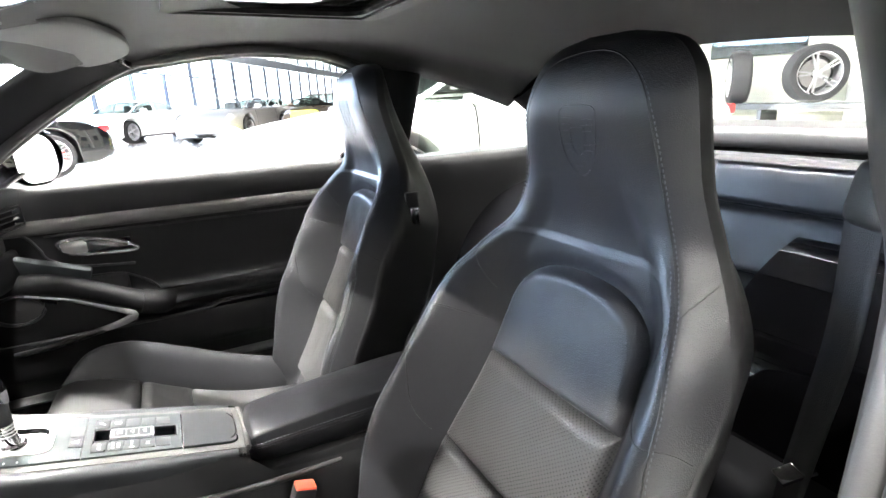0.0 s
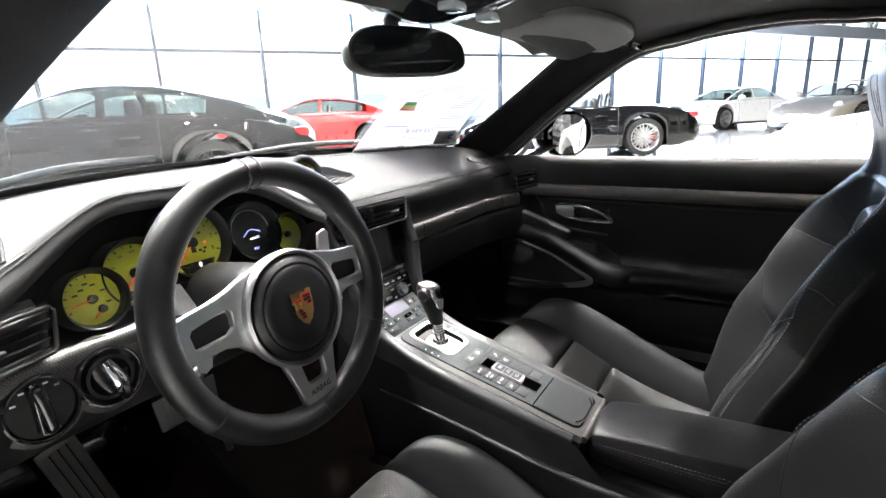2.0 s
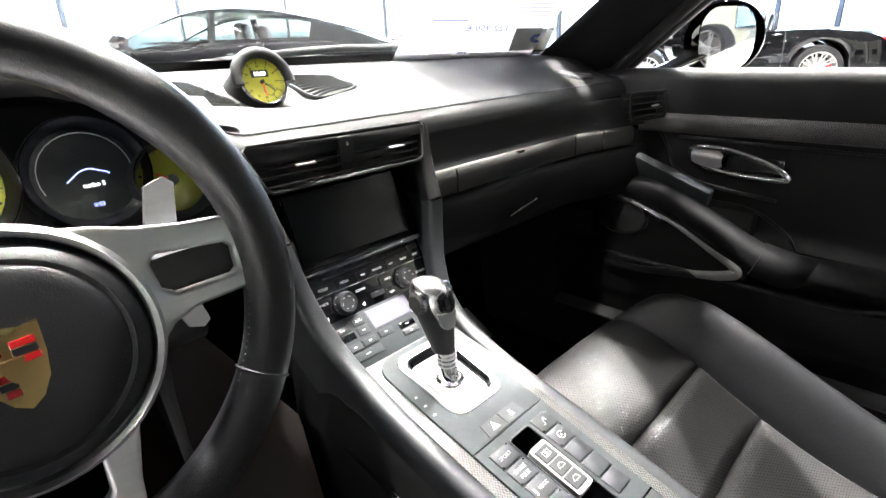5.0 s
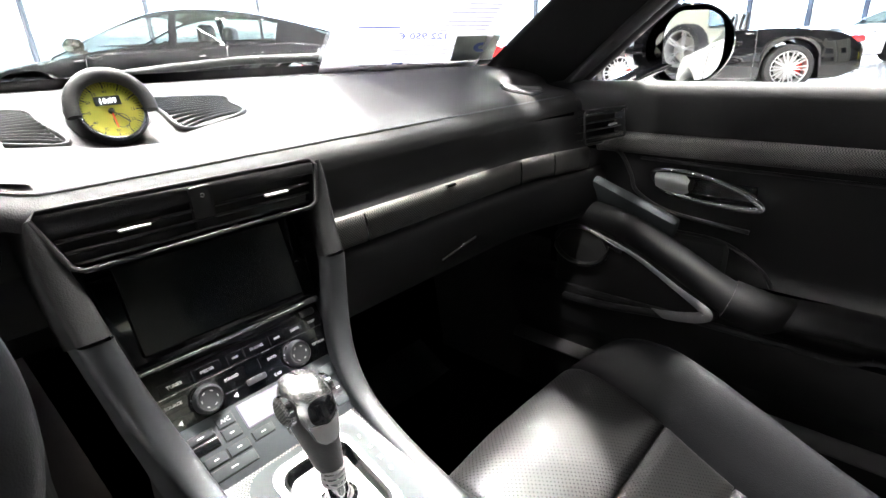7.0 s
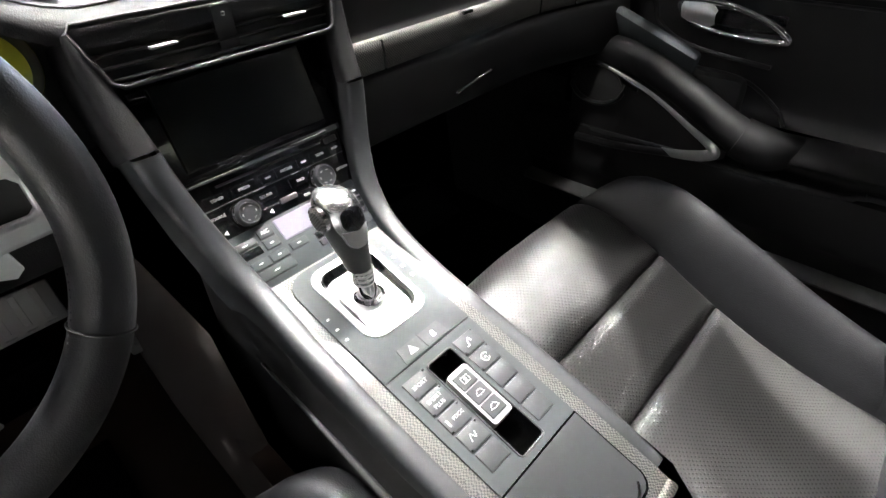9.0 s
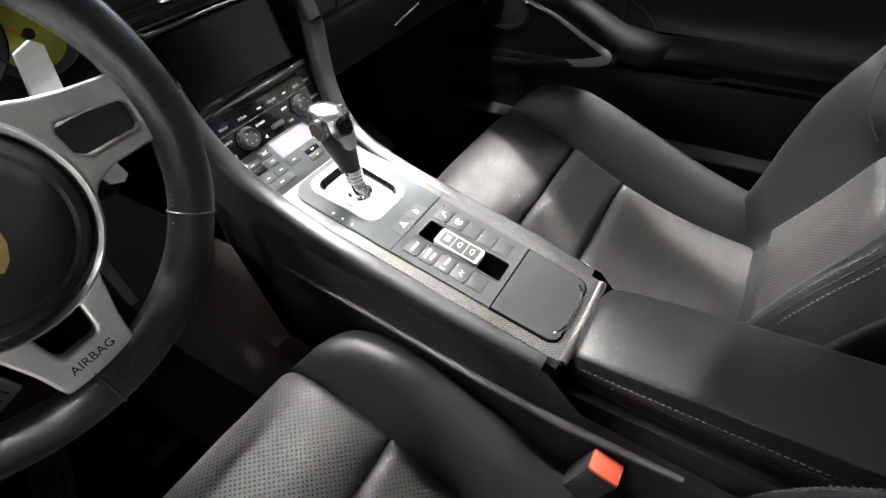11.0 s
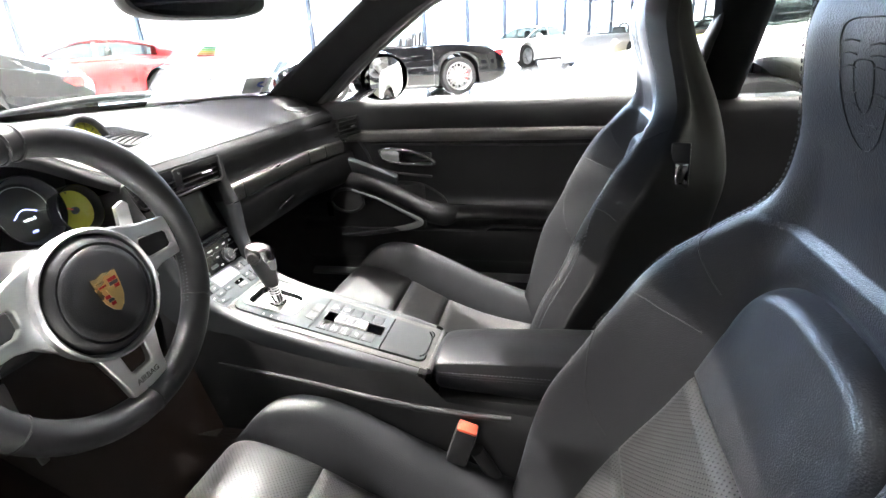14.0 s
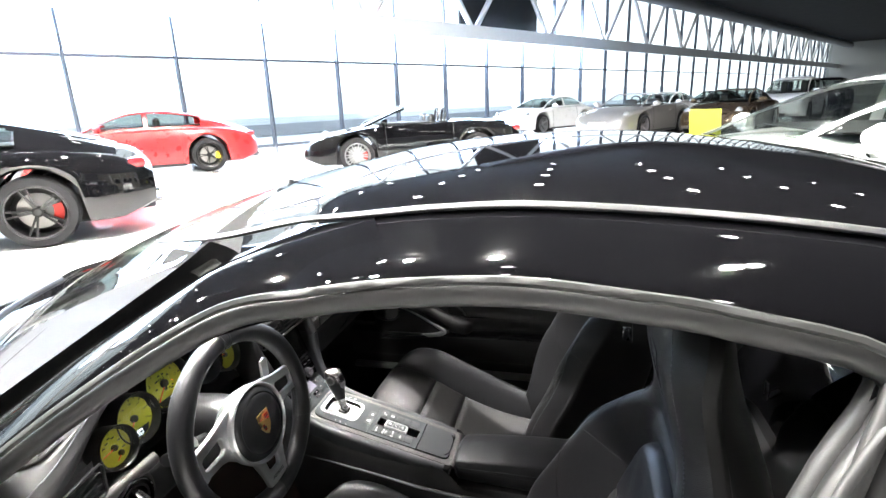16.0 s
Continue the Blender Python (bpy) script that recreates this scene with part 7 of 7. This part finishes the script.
def cushion_z(y):
    L = CUSH_LINE[60:]
    return float(np.interp(y, L[::-1, 0], L[::-1, 1]))


def cushion_panel(i0, i1, origin, material, parent, label, puff=.013):
    """A padded strip of the cushion between two places of its middle line."""
    G = []
    for k in np.linspace(0, 1, 36):
        k = .5 - .5 * math.cos(math.pi * k)
        f = i0 + (i1 - i0) * k
        y, z = (float(np.interp(f, range(len(CUSH_LINE)), CUSH_LINE[:, c])) for c in (0, 1))
        a, b = CUSH_LINE[max(0, int(f) - 2)], CUSH_LINE[min(len(CUSH_LINE) - 1, int(f) + 3)]
        n = np.array((b[1] - a[1], -(b[0] - a[0])))
        n /= np.linalg.norm(n)
        if n[1] < -.2 or (abs(n[1]) <= .2 and n[0] < 0):
            n = -n
        run = abs(i1 - i0) * .0042
        line = []
        for t in np.linspace(-1, 1, 45):
            t = math.sin(t * math.pi / 2)
            e = min(1, (1 - abs(t)) * CUSH_X / .016, k * run / .016, (1 - k) * run / .016)
            h = puff * math.sqrt(max(0, 1 - (1 - e) ** 2)) + .005 * (1 - t * t) * e - .011
            x = t * CUSH_X
            h += .0022 * noise.noise((x * 12 + i0, k * 2.2 + x * 9, 2.0)) * e
            line.append(np.array((x, y + n[0] * h, z + n[1] * h)) + origin)
        G.append(line)
    return sheet("cushion_panel", G, material, parent, label, sharp=180, uv=True)


def bolster_ring(y, s):
    """The section of a cushion bolster at y, from the crease over its crest to the floor side."""
    grow = math.sqrt(max(0, 1 - max(0, (y + .085) / .125) ** 2)) if y > -.085 else 1.0
    xo = CUSH_X + .004 + .088 * grow
    b = float(np.interp(-y, (-.04, -.034, -.02, .0, .045, .106, .165, .224, .30, .38, .46, .52), (-.03, .0, .022, .038, .060, .080, .088, .088, .082, .070, .056, .048)))
    z0 = cushion_z(min(y, .035))
    xi, W = CUSH_X - .004, xo - CUSH_X + .004
    pts = [(0, -.016), (.035, -.004), (.13, .20 * b + .006), (.34, .66 * b + .008), (.56, .95 * b + .004), (.72, 1.0 * b), (.84, .93 * b - .003), (.93, .74 * b - .008), (.985, .42 * b - .02), (1.0, -.03), (.985, -.09)]
    out = [(s * (xi + W * u), y + (0 if y < -.02 else -.012 * u * (y + .02) / .06), z0 + d) for u, d in pts]
    out.append((s * (xi + W * .96), y, .20))
    return smooth_path(out, 46)


def seat(cx, dy, dz, out, label, lean):
    """A bucket seat; out: +1 or -1, the side of its door."""
    o = np.array((cx, dy, dz))
    root = thing("front_seat", (cx, -.3 + dy, .166), label, "car seat", "front seats")
    us = np.sin(np.linspace(-1, 1, 121) * math.pi / 2 * .93) / math.sin(math.pi / 2 * .93)
    front = [[np.array(back_front(u, r)) + o for u in us] for r in BACK_ROWS]
    shell_back = []
    for r in BACK_ROWS[::3]:
        z, y, w, bol, th = r
        l, q = np.array(back_front(-1, r)), np.array(back_front(1, r))
        pts = [l, l + (.0, -.02, 0), (-.84 * w, y - th * .50, z), (-.66 * w, y - th * .92, z), (0, y - th * 1.05, z), (.66 * w, y - th * .92, z), (.84 * w, y - th * .50, z), q + (0, -.02, 0), q]
        shell_back.append([p + o for p in smooth_path(pts, 27)])
    cover = sheet("backrest_cover", front, LEATHER, root, "black leather backrest with raised side bolsters", sharp=180)
    sheet("back_shell", shell_back, SOFT, root, "matte black seat back shell", sharp=180)
    back_panel(.32, .508, o, PERF, root, "lower_back_panel", "perforated leather panel", .022)
    back_panel(.510, .663, o, PERF, root, "middle_back_panel", "perforated leather panel", .022)
    back_panel(.665, ARCH_Z + ARCH_H, o, LEATHER, root, "upper_back_panel", "arched padded leather panel", .023, True)
    for s in (-1, 1):
        # doubled seam along the bolster, up to the shoulder
        for u in (.90, .935):
            stitches("bolster_stitch", [back_place(s * u, z) + o for z in np.linspace(.31, .69, 40)], cover)
        sweep("bolster_seam", [back_place(s * .917, z, -.0002) + o for z in np.linspace(.31, .69, 40)], .0011, SOFT, cover, seg=5)
        # seam from the shoulder in to the insert
        side = back_seam([(s * u, z) for u, z in ((.93, .69), (.85, .655), (.79, .61), (.74, .57), (.69, .54), (.63, .515))], o)
        sweep("side_seam", side, .0011, SOFT, cover, seg=5)
        stitches("side_stitch", side + np.array((s * .006, .0012, .002)), cover)
        # seam across the neck and up the head
        neck = back_seam([(s * u, z) for u, z in ((.99, .862), (.86, .835), (.74, .80), (.62, .765))], o)
        sweep("neck_seam", neck, .0009, SOFT, cover, seg=5)
        head = back_seam([(s * u, z) for u, z in ((.93, .69), (.90, .735), (.86, .80), (.84, .85), (.82, .90), (.79, .96), (.74, 1.02), (.66, 1.06), (.50, 1.083), (.26, 1.092), (0, 1.094))], o, -.0002, 70)
        sweep("head_seam", head, .0010, SOFT, cover, seg=5)
        stitches("head_stitch", head[:52] + np.array((-s * .0045, .0010, 0)), cover)
        stitches("head_stitch", head[:52] + np.array((s * .0045, .0006, 0)), cover)
        sweep("shoulder_seam", back_seam([(s * u, z) for u, z in ((.99, .722), (.93, .735), (.80, .735), (.70, .725), (.60, .715))], o), .0009, SOFT, cover, seg=5)
        # release catch in its recess
        if s == out:
            continue
        h = o + np.array((s * .208, -.712, .800))
        rec = rbox("release_recess", (h[0] - .0035, h[1] - .015, h[2] - .030), (h[0] + .0035, h[1] + .015, h[2] + .046), HARD, root, "black recess round the catch", .008, 2)
        rbox("release_handle", (h[0] - .010, h[1] - .012, h[2] - .022), (h[0] + .010, h[1] + .010, h[2] + .016), CHROME, rec, "bright release catch", .004, 2)
    # raised shield in the head
    hm = basis(Vector(o) + Vector((0, -.6665, .995)), (1, 0, 0), (0, .22, 1))
    nz = hm.to_3x3() @ Vector((0, 0, 1))
    sgn = 1 if nz.y > 0 else -1

    def lifted(x, y):
        p = hm @ Vector((x, y, 0))
        q = back_place((p.x - cx) / at_row(BACK_ROWS, 0, p.z - dz)[2], p.z - dz, .0002)
        return Vector(q) + Vector(o)

    emb = smooth_path([(x, y) + (0,) for x, y in ((0, .042), (.026, .039), (.030, .020), (.027, -.008), (.016, -.032), (0, -.042), (-.016, -.032), (-.027, -.008), (-.030, .020), (-.026, .039))], 60, True)
    sweep("embossed_shield", [lifted(x, y) for x, y, _ in emb], .0006, LEATHER, cover, "shield pressed into the leather", seg=6, closed=True)
    sweep("embossed_shield", [lifted(x * .40, y * .40) for x, y, _ in emb], .0005, LEATHER, cover, "", seg=6, closed=True)
    for x, y, w in ((-.016, .026, .018), (-.016, .019, .018), (-.016, .012, .014), (.016, .028, .018), (.017, .020, .016), (.017, .012, .014), (-.017, -.004, .014), (-.016, -.011, .013), (.016, -.004, .014), (.015, -.012, .012), (-.009, -.024, .012), (.008, -.025, .012), (0, -.031, .012)):
        sweep("embossed_bar", [lifted(x - w / 2, y), lifted(x, y + .001), lifted(x + w / 2, y)], .0005, LEATHER, cover, seg=6)
    # cushion
    cushion_panel(2, 82, o, PERF, root, "perforated leather panel")
    cushion_panel(82, 105, o, PERF, root, "perforated leather panel")
    cushion_panel(105, 152, o, PERF, root, "perforated leather panel")
    # black sheet below the panels puts shade into their creases
    core = [[np.array((x, y, z - .012)) + o for x in (-CUSH_X - .006, CUSH_X + .006)] for y, z in CUSH_LINE[::6]]
    sheet("cushion_core", core, RECESS_SHADE, root, "black sheet under the panels, shade of the creases", sharp=180)
    for s in (-1, 1):
        ys = np.concatenate([.040 - .09 * np.linspace(0, 1, 26) ** 2, np.linspace(-.06, -.52, 40)])
        bol = sheet("cushion_bolster", [bolster_ring(y, s) + o for y in ys], LEATHER, root, "tall smooth leather bolster", sharp=180)
        for j in (27, 30):
            stitches("bolster_stitch", [bolster_ring(y, s)[j] + o + (0, 0, .0008) for y in np.linspace(.02, -.47, 50)], bol)
        sweep("bolster_seam", [(bolster_ring(y, s)[28] + bolster_ring(y, s)[29]) / 2 + o + (0, 0, .0004) for y in np.linspace(.02, -.47, 50)], .0010, SOFT, bol, seg=5)
        rbox("side_skirt", (cx + s * .222 - .012, -.50 + dy, .19), (cx + s * .222 + .012, -.04 + dy, .29 + dz), HARD, root, "black plastic side cover", .01, 2)
        rbox("seat_rail", (cx + s * .19 - .02, -.55 + dy, .166), (cx + s * .19 + .02, .0 + dy, .21), HARD, root, "seat rail on the floor", .005, 1)
    rbox("seat_base", (cx - .20, -.50 + dy, .19), (cx + .20, -.01 + dy, .262 + dz), HARD, root, "", .02, 2)
    zs = (.45, .68, .80, 1.05)
    dxs, dys, dzs = lean
    for ob in root.children_recursive:
        for v in ob.data.vertices:
            q = v.co.z
            v.co += Vector((np.interp(q, zs, dxs), np.interp(q, zs, dys), np.interp(q, zs, dzs)))
    return root


seat(-.33, 0, 0, -1, "black leather bucket seat of the driver", ((0, -.037, -.048, -.065), (0, 0, 0, 0), (0, 0, 0, 0)))
seat(.325, .018, .033, 1, "black leather bucket seat of the passenger", ((0, 0, 0, 0), (0, .008, .014, .026), (0, -.013, -.013, -.013)))
for s, bx in ((-1, -.112), (1, .112)):
    bk = thing("belt_buckle", (bx, -.365, .25), "seat belt buckle with red release button", "belt buckle", "belt buckles")
    m = basis((bx, -.350, .448), (1, 0, 0), (0, .95, .30))
    rbox("housing", (-.014, -.020, -.075), (.014, .016, -.002), HARD, bk, "black buckle housing", .005, 2, m)
    rbox("release_button", (-.0125, -.019, -.006), (.0125, .015, .001), RED, bk, "orange-red button", .003, 2, m)
    sweep("buckle_stalk", [(bx, -.365, .40), (bx - s * .004, -.40, .33), (bx, -.44, .22)], [.012, .012, .010], HARD, bk, n=10, seg=10)

# ---- rear seats ----
rear = thing("rear_bench", (0, -1.4, .3), "black leather rear seat with upright back", "car seat")
for s in (-1, 1):
    for z0, z1, y0, y1 in ((.785, .885, -1.425, -1.408), (.635, .781, -1.408, -1.378), (.40, .631, -1.378, -1.31)):
        G = []
        for k in np.linspace(0, 1, 22):
            k = .5 - .5 * math.cos(math.pi * k)
            line = []
            for a in np.sin(np.linspace(-1, 1, 31) * math.pi / 2):
                e = min(1, (1 - abs(a)) * .295 / .02, k * (z1 - z0) / .018, (1 - k) * (z1 - z0) / .018)
                h = .024 * math.sqrt(max(0, 1 - (1 - e) ** 2)) - .012 + .002 * noise.noise((a * 4, k * 3, z0 * 7)) * e
                line.append((s * (.345 + .295 * a), y0 + (y1 - y0) * (1 - k) + h, z0 + (z1 - z0) * k))
            G.append(line)
        sheet("back_panel", G, LEATHER, rear, "padded leather panel")
    top = [[(s * (.345 + .295 * a), y, z) for y, z in ((-1.41, .884), (-1.425, .892), (-1.50, .894))] for a in np.linspace(-1, 1, 10)]
    sheet("back_top", top, LEATHER, rear)
    rbox("seat_pad", (s * .345 - .26, -1.36, .30), (s * .345 + .26, -.98, .42), LEATHER, rear, "", .04, 3)
    rbox("seat_wedge", (s * .345 - .25, -1.43, .17), (s * .345 + .25, -.98, .31), CARPET, rear, "", .02, 1)
rbox("back_core", (-.655, -1.52, .17), (.655, -1.43, .893), CARPET, rear, "", .01, 1)

# driver's belt hanging at the pillar
belt = thing("seat_belt", (-.69, -.80, .4), "black seat belt hanging by the pillar", "seat belt")
cord = [(-.622, -.815, .935), (-.615, -.835, .80), (-.590, -.865, .66), (-.560, -.90, .50), (-.545, -.92, .34)]
G = [[np.array(c) + k * np.array((-.021, .012, .004)) for k in (-1, -.5, 0, .5, 1)] for c in smooth_path(cord, 18)]
sheet("webbing", G, mat("webbing", (0.03, 0.03, 0.031), 0.7, grain=0.6, grain_scale=600), belt, thick=.0015)
guide = rbox("belt_guide", (-.026, -.022, -.034), (.026, .020, .030), SOFT, belt, "black belt guide", .014, 3, basis((-.640, -.800, .952), (.86, -.5, 0), (.3, .5, .1)))
# black block stands for the shaded opening of the guide
rbox("guide_slot", (-.020, -.010, .026), (.018, .004, .0315), RECESS_SHADE, guide, "", .002, 1, basis((-.640, -.800, .952), (.86, -.5, 0), (.3, .5, .1)))
rbox("belt_tongue", (-.014, -.003, -.022), (.014, .003, .022), CHROME, belt, "bright belt tongue", .002, 2, basis((-.574, -.876, .575), (.86, -.5, 0), (.3, .3, .9)))

rb = thing("rear_belt_tongue", (.41, -1.1, .42), "chrome belt tongue on a black strap by the rear seat", "seat belt")
sweep("strap", [(.43, -1.13, .415), (.42, -1.115, .46), (.412, -1.108, .50)], [.012, .012, .010], HARD, rb, n=8, seg=8, flat=.3)
sweep("tongue_loop", [(.412 + x, -1.105, .527 + z) for x, z in ((-.014, -.026), (.014, -.026), (.016, .0), (.013, .026), (-.013, .026), (-.016, 0))], .0035, CHROME, rb, "bright loop", seg=8, closed=True)

# ---- pedals and mats ----
ft = thing("foot_rest", (-.43, .57, .17), "ribbed aluminium footrest beside the pedals", "foot rest")
m = basis((-.4285, .560, .3575), (.965, .05, .25), (-.25, .06, .96))
rbox("foot_plate", (-.034, -.118, -.006), (.034, .118, .002), PEDAL, ft, "", .008, 2, m)
for x in (-.0225, -.0075, .0075, .0225):
    rbox("tread_bar", (x - .0055, -.108, .001), (x + .0055, .108, .0042), PEDAL, ft, "", .002, 1, m)
for x in (-.015, .0, .015):
    rbox("rubber_rib", (x - .0014, -.106, .001), (x + .0014, .106, .0030), RUBBER, ft, "", .0006, 1, m)
rbox("wedge", (-.03, -.12, -.12), (.03, .11, -.007), CARPET, ft, "", .01, 1, m)
for nm, px, w, z0, z1, y in (("brake_pedal", -.260, .047, .425, .490, .50), ("accelerator_pedal", -.143, .028, .285, .465, .53)):
    pd = thing(nm, (px, y, .3), "bare aluminium pedal with raised studs", "pedal", "pedals")
    m = basis((px, y, (z0 + z1) / 2), (1, 0, 0), (0, .32, .95))
    h = (z1 - z0) / 2
    rbox("pedal_plate", (-w, -h, -.006), (w, h, .002), PEDAL, pd, "", .006, 2, m)
    for k in range(3):
        x = (k - 1) * w * .55
        rbox("groove", (x - w * .10, -h * .62, .001), (x + w * .10, h * .90, .0027), PEDAL, pd, "", .001, 1, m)
        rbox("stud", (x - w * .16, -h * .86, .001), (x + w * .16, -h * .78, .0045), PEDAL, pd, "", .0012, 1, m)
    sweep("pedal_arm", [(px, y + .02, (z0 + z1) / 2), (px, y + .10, z1 + .08), (px, .70, .66)], .010, HARD, pd, n=8, seg=8)
for s in (-1, 1):
    fm = sheet("floor_mat", [[(s * .39 + x, y, .172 + max(0, y - .45) * .55 + .003 * noise.noise((x * 9, y * 9, s))) for y in np.linspace(-.02, .78, 16)] for x in np.linspace(-.24, .24, 12)], MAT_BROWN if s < 0 else CARPET, None, thick=.006)
    tagged(fm, "dark carpet mat on the car floor" if s > 0 else "brown-black carpet mat in the driver's footwell", "floor mat", "floor mats")
    tun = sheet("tunnel_carpet", [[(s * .125, y, .56 if y > .12 else .40), (s * .15, y, .40), (s * .16, y, .17)] for y in (-.1, .1, .14, .4, .86)], MAT_BROWN if s < 0 else CARPET, shell)

# ---- roof fittings ----
rvm = thing("rear_view_mirror", (-.03, .05, 1.2), "frameless dark rear-view mirror under the roof", "mirror")
MM = basis((-.018, .045, 1.124), (.97, -.22, .03), (.02, .16, .98))
out = [(math.copysign(abs(math.cos(a)) ** .62, math.cos(a)) * .132, math.copysign(abs(math.sin(a)) ** .75, math.sin(a)) * .040 - .006 * math.cos(a) ** 2) for a in np.linspace(0, math.tau, 48, endpoint=False)]
rings = [[MM @ Vector((x * k, y * k, z)) for x, y in out] for k, z in ((.55, -.042), (.86, -.034), (.98, -.018), (1.0, -.004), (.985, .003), (.955, .004))]
sheet("mirror_housing", rings, HARD, rvm, "black mirror housing", loop_v=True, cap=True, sharp=40)
plate("mirror_glass", [(x * .945, y * .93) for x, y in out], MIRROR_DIM, rvm, "dark mirror glass", MM @ Matrix.Translation((0, 0, .0055)), .002)
sweep("mirror_stem", [MM @ Vector((.0, .0, -.03)), (-.01, .09, 1.17), (0, .085, 1.20)], [.016, .014, .018], HARD, rvm, n=10, seg=12)
ohc = thing("roof_console", (0, .0, 1.2), "gloss black overhead console with reading lamps", "roof console")
G = [[(x * w, y, z - d * (1 - x * x)) for x in np.linspace(-1, 1, 15)] for y, w, z, d in rows([(.10, .05, 1.192, .006), (.075, .11, 1.190, .018), (.02, .142, 1.196, .030), (-.05, .148, 1.205, .034), (-.11, .13, 1.213, .026), (-.15, .08, 1.217, .008)], 18)]
sheet("console_bowl", G, PIANO, ohc, "", sharp=180)
for x in (-.06, .06):
    rbox("reading_lamp", (x - .02, -.075, 1.166), (x + .02, -.045, 1.180), LAMP_GLASS, ohc, "pale reading lamp lens", .004, 2)
sweep("bright_edge", [(-.06, -.118, 1.196), (0, -.125, 1.193), (.06, -.118, 1.196)], .003, CHROME, ohc, n=10, seg=6)
for s in (1,):
    vz = thing("sun_visor", (s * .35, -.05, 1.2), "grey fabric sun visor folded up to the roof", "sun visor")
    tabv = rows([(.17, .045, -.05, 1.194, 1.20), (.20, .035, -.135, 1.180, 1.20), (.30, .018, -.185, 1.174, 1.194), (.40, -.005, -.205, 1.168, 1.186), (.48, -.03, -.20, 1.162, 1.176), (.525, -.07, -.17, 1.158, 1.166), (.535, -.10, -.14, 1.158, 1.162)], 22)
    G = []
    for x, y0, y1, z0, z1 in tabv:
        x = .215 + (x - .17) * .95
        ym = (y0 + y1) / 2
        G.append(smooth_path([(x, y0, z0 + .004), (x, y0 - .01, z0 - .006), (x, ym, (z0 + z1) / 2 - .012), (x, y1 + .008, z1 - .010), (x, y1, z1), (x, y1 + .01, z1 + .008), (x, ym, (z0 + z1) / 2 + .01), (x, y0 - .01, z0 + .012)], 24, True))
    sheet("visor_pad", G, VISOR, vz, "", loop_v=True, cap=True, sharp=180)
    sweep("visor_rod", [(.17, .03, 1.197), (.21, .025, 1.19), (.26, .02, 1.187)], .006, HARD, vz, n=6)
    rbox("visor_clip", (.165, -.005, 1.183), (.20, .035, 1.20), HARD, vz, "", .006, 2)

# ---- price sheet behind the windscreen ----
def on_screen(x, k, d=0.0):
    """A place on the inside of the windscreen; x across (-1 to 1), k upwards (0 to 1), d inwards."""
    f = lambda x, k: (lambda b, t: b + (t - b) * k + np.array((0, .02, .03)) * math.sin(math.pi * k))(np.array((.66 * x, ws_y(min(abs(.66 * x), .64)) + .02, .916)), np.array((.5 * x, .035 - .055 * x * x, 1.216 - .05 * x * x)))
    p = f(x, k)
    n = np.cross(f(x + .01, k) - p, f(x, k + .01) - p)
    n /= np.linalg.norm(n)
    return p - (n if n[2] > 0 else -n) * (.008 + d)


paper = thing("price_sheet", (.47, .45, .93), "printed white price sheet standing behind the windscreen", "paper sheet")
SHEET = lambda u, v, d=0.0: on_screen(.625 - .035 * v + u * (.335 + .065 * v), .022 + .585 * v - .012 * u, d)
sheet("sheet", [[SHEET(u, v) for v in np.linspace(0, 1, 14)] for u in np.linspace(0, 1, 12)], PAPER, paper, thick=.0004)


def printed(name, u0, u1, v0, v1, material, label=""):
    sheet(name, [[SHEET(u, v, .0008) for v in (v0, v1)] for u in np.linspace(u0, u1, 4)], material, paper, label)


rng = random.Random(4)
for k in range(5):
    printed("print_line", .40 + .02 * (k % 2), .90, .93 - .022 * k, .936 - .022 * k, INK)
for k in range(15):
    if k not in (6,):
        printed("print_line", .66 + rng.uniform(0, .12), .95, .78 - .033 * k, .787 - .033 * k, INK)
for k in range(4):
    printed("print_line", .14, .14 + rng.uniform(.14, .22), .83 - .03 * k, .837 - .03 * k, INK)
for k, c in enumerate(((.02, .30, .08), (.18, .55, .05), (.62, .62, .04), (.72, .42, .03), (.65, .10, .04))):
    printed("energy_bar", .17, .30 + .012 * k, .655 - .024 * k, .675 - .024 * k, mat("energy_band", c, .7, var=.03), "coloured label band")
printed("blue_rule", .16, .42, .335, .345, INK_BLUE)
for k, (w0, w1) in enumerate(((.44, .92), (.42, .94), (.42, .80))):
    printed("print_line", w0, w1, .20 - .035 * k, .206 - .035 * k, INK)
printed("print_line", .26, .44, .045, .055, INK)
printed("blue_patch", .47, .54, .052, .068, INK_BLUE)
printed("print_line", .57, .80, .045, .055, INK)
p0, p1, p2 = (Vector(SHEET(u, .275, .0012)) for u in (.48, .70, .59))
up3 = Vector(SHEET(.59, .31, .0012)) - p2
text("price_word", "122 950 \u20ac", .021, INK_BLUE, paper, basis(p2, p0 - p1, up3))
sticker = thing("windscreen_sticker", (.61, .34, .93), "small square sticker in the windscreen corner", "sticker")
ST = lambda u, v, d=0.0: on_screen(.905 + .095 * u - .01 * v, .055 + .12 * v, .002 + d)
sheet("sticker_sheet", [[ST(u, v) for v in (0, .5, 1)] for u in (0, .5, 1)], mat("sticker_grey", (.42, .45, .40), .6), sticker, thick=.0004)
sheet("sticker_mark", [[ST(.58 + .16 * r * math.cos(a), .55 + .2 * r * math.sin(a), .001) for r in (.35, 1)] for a in np.linspace(1.2, 5.2, 12)], INK_BLUE, sticker)
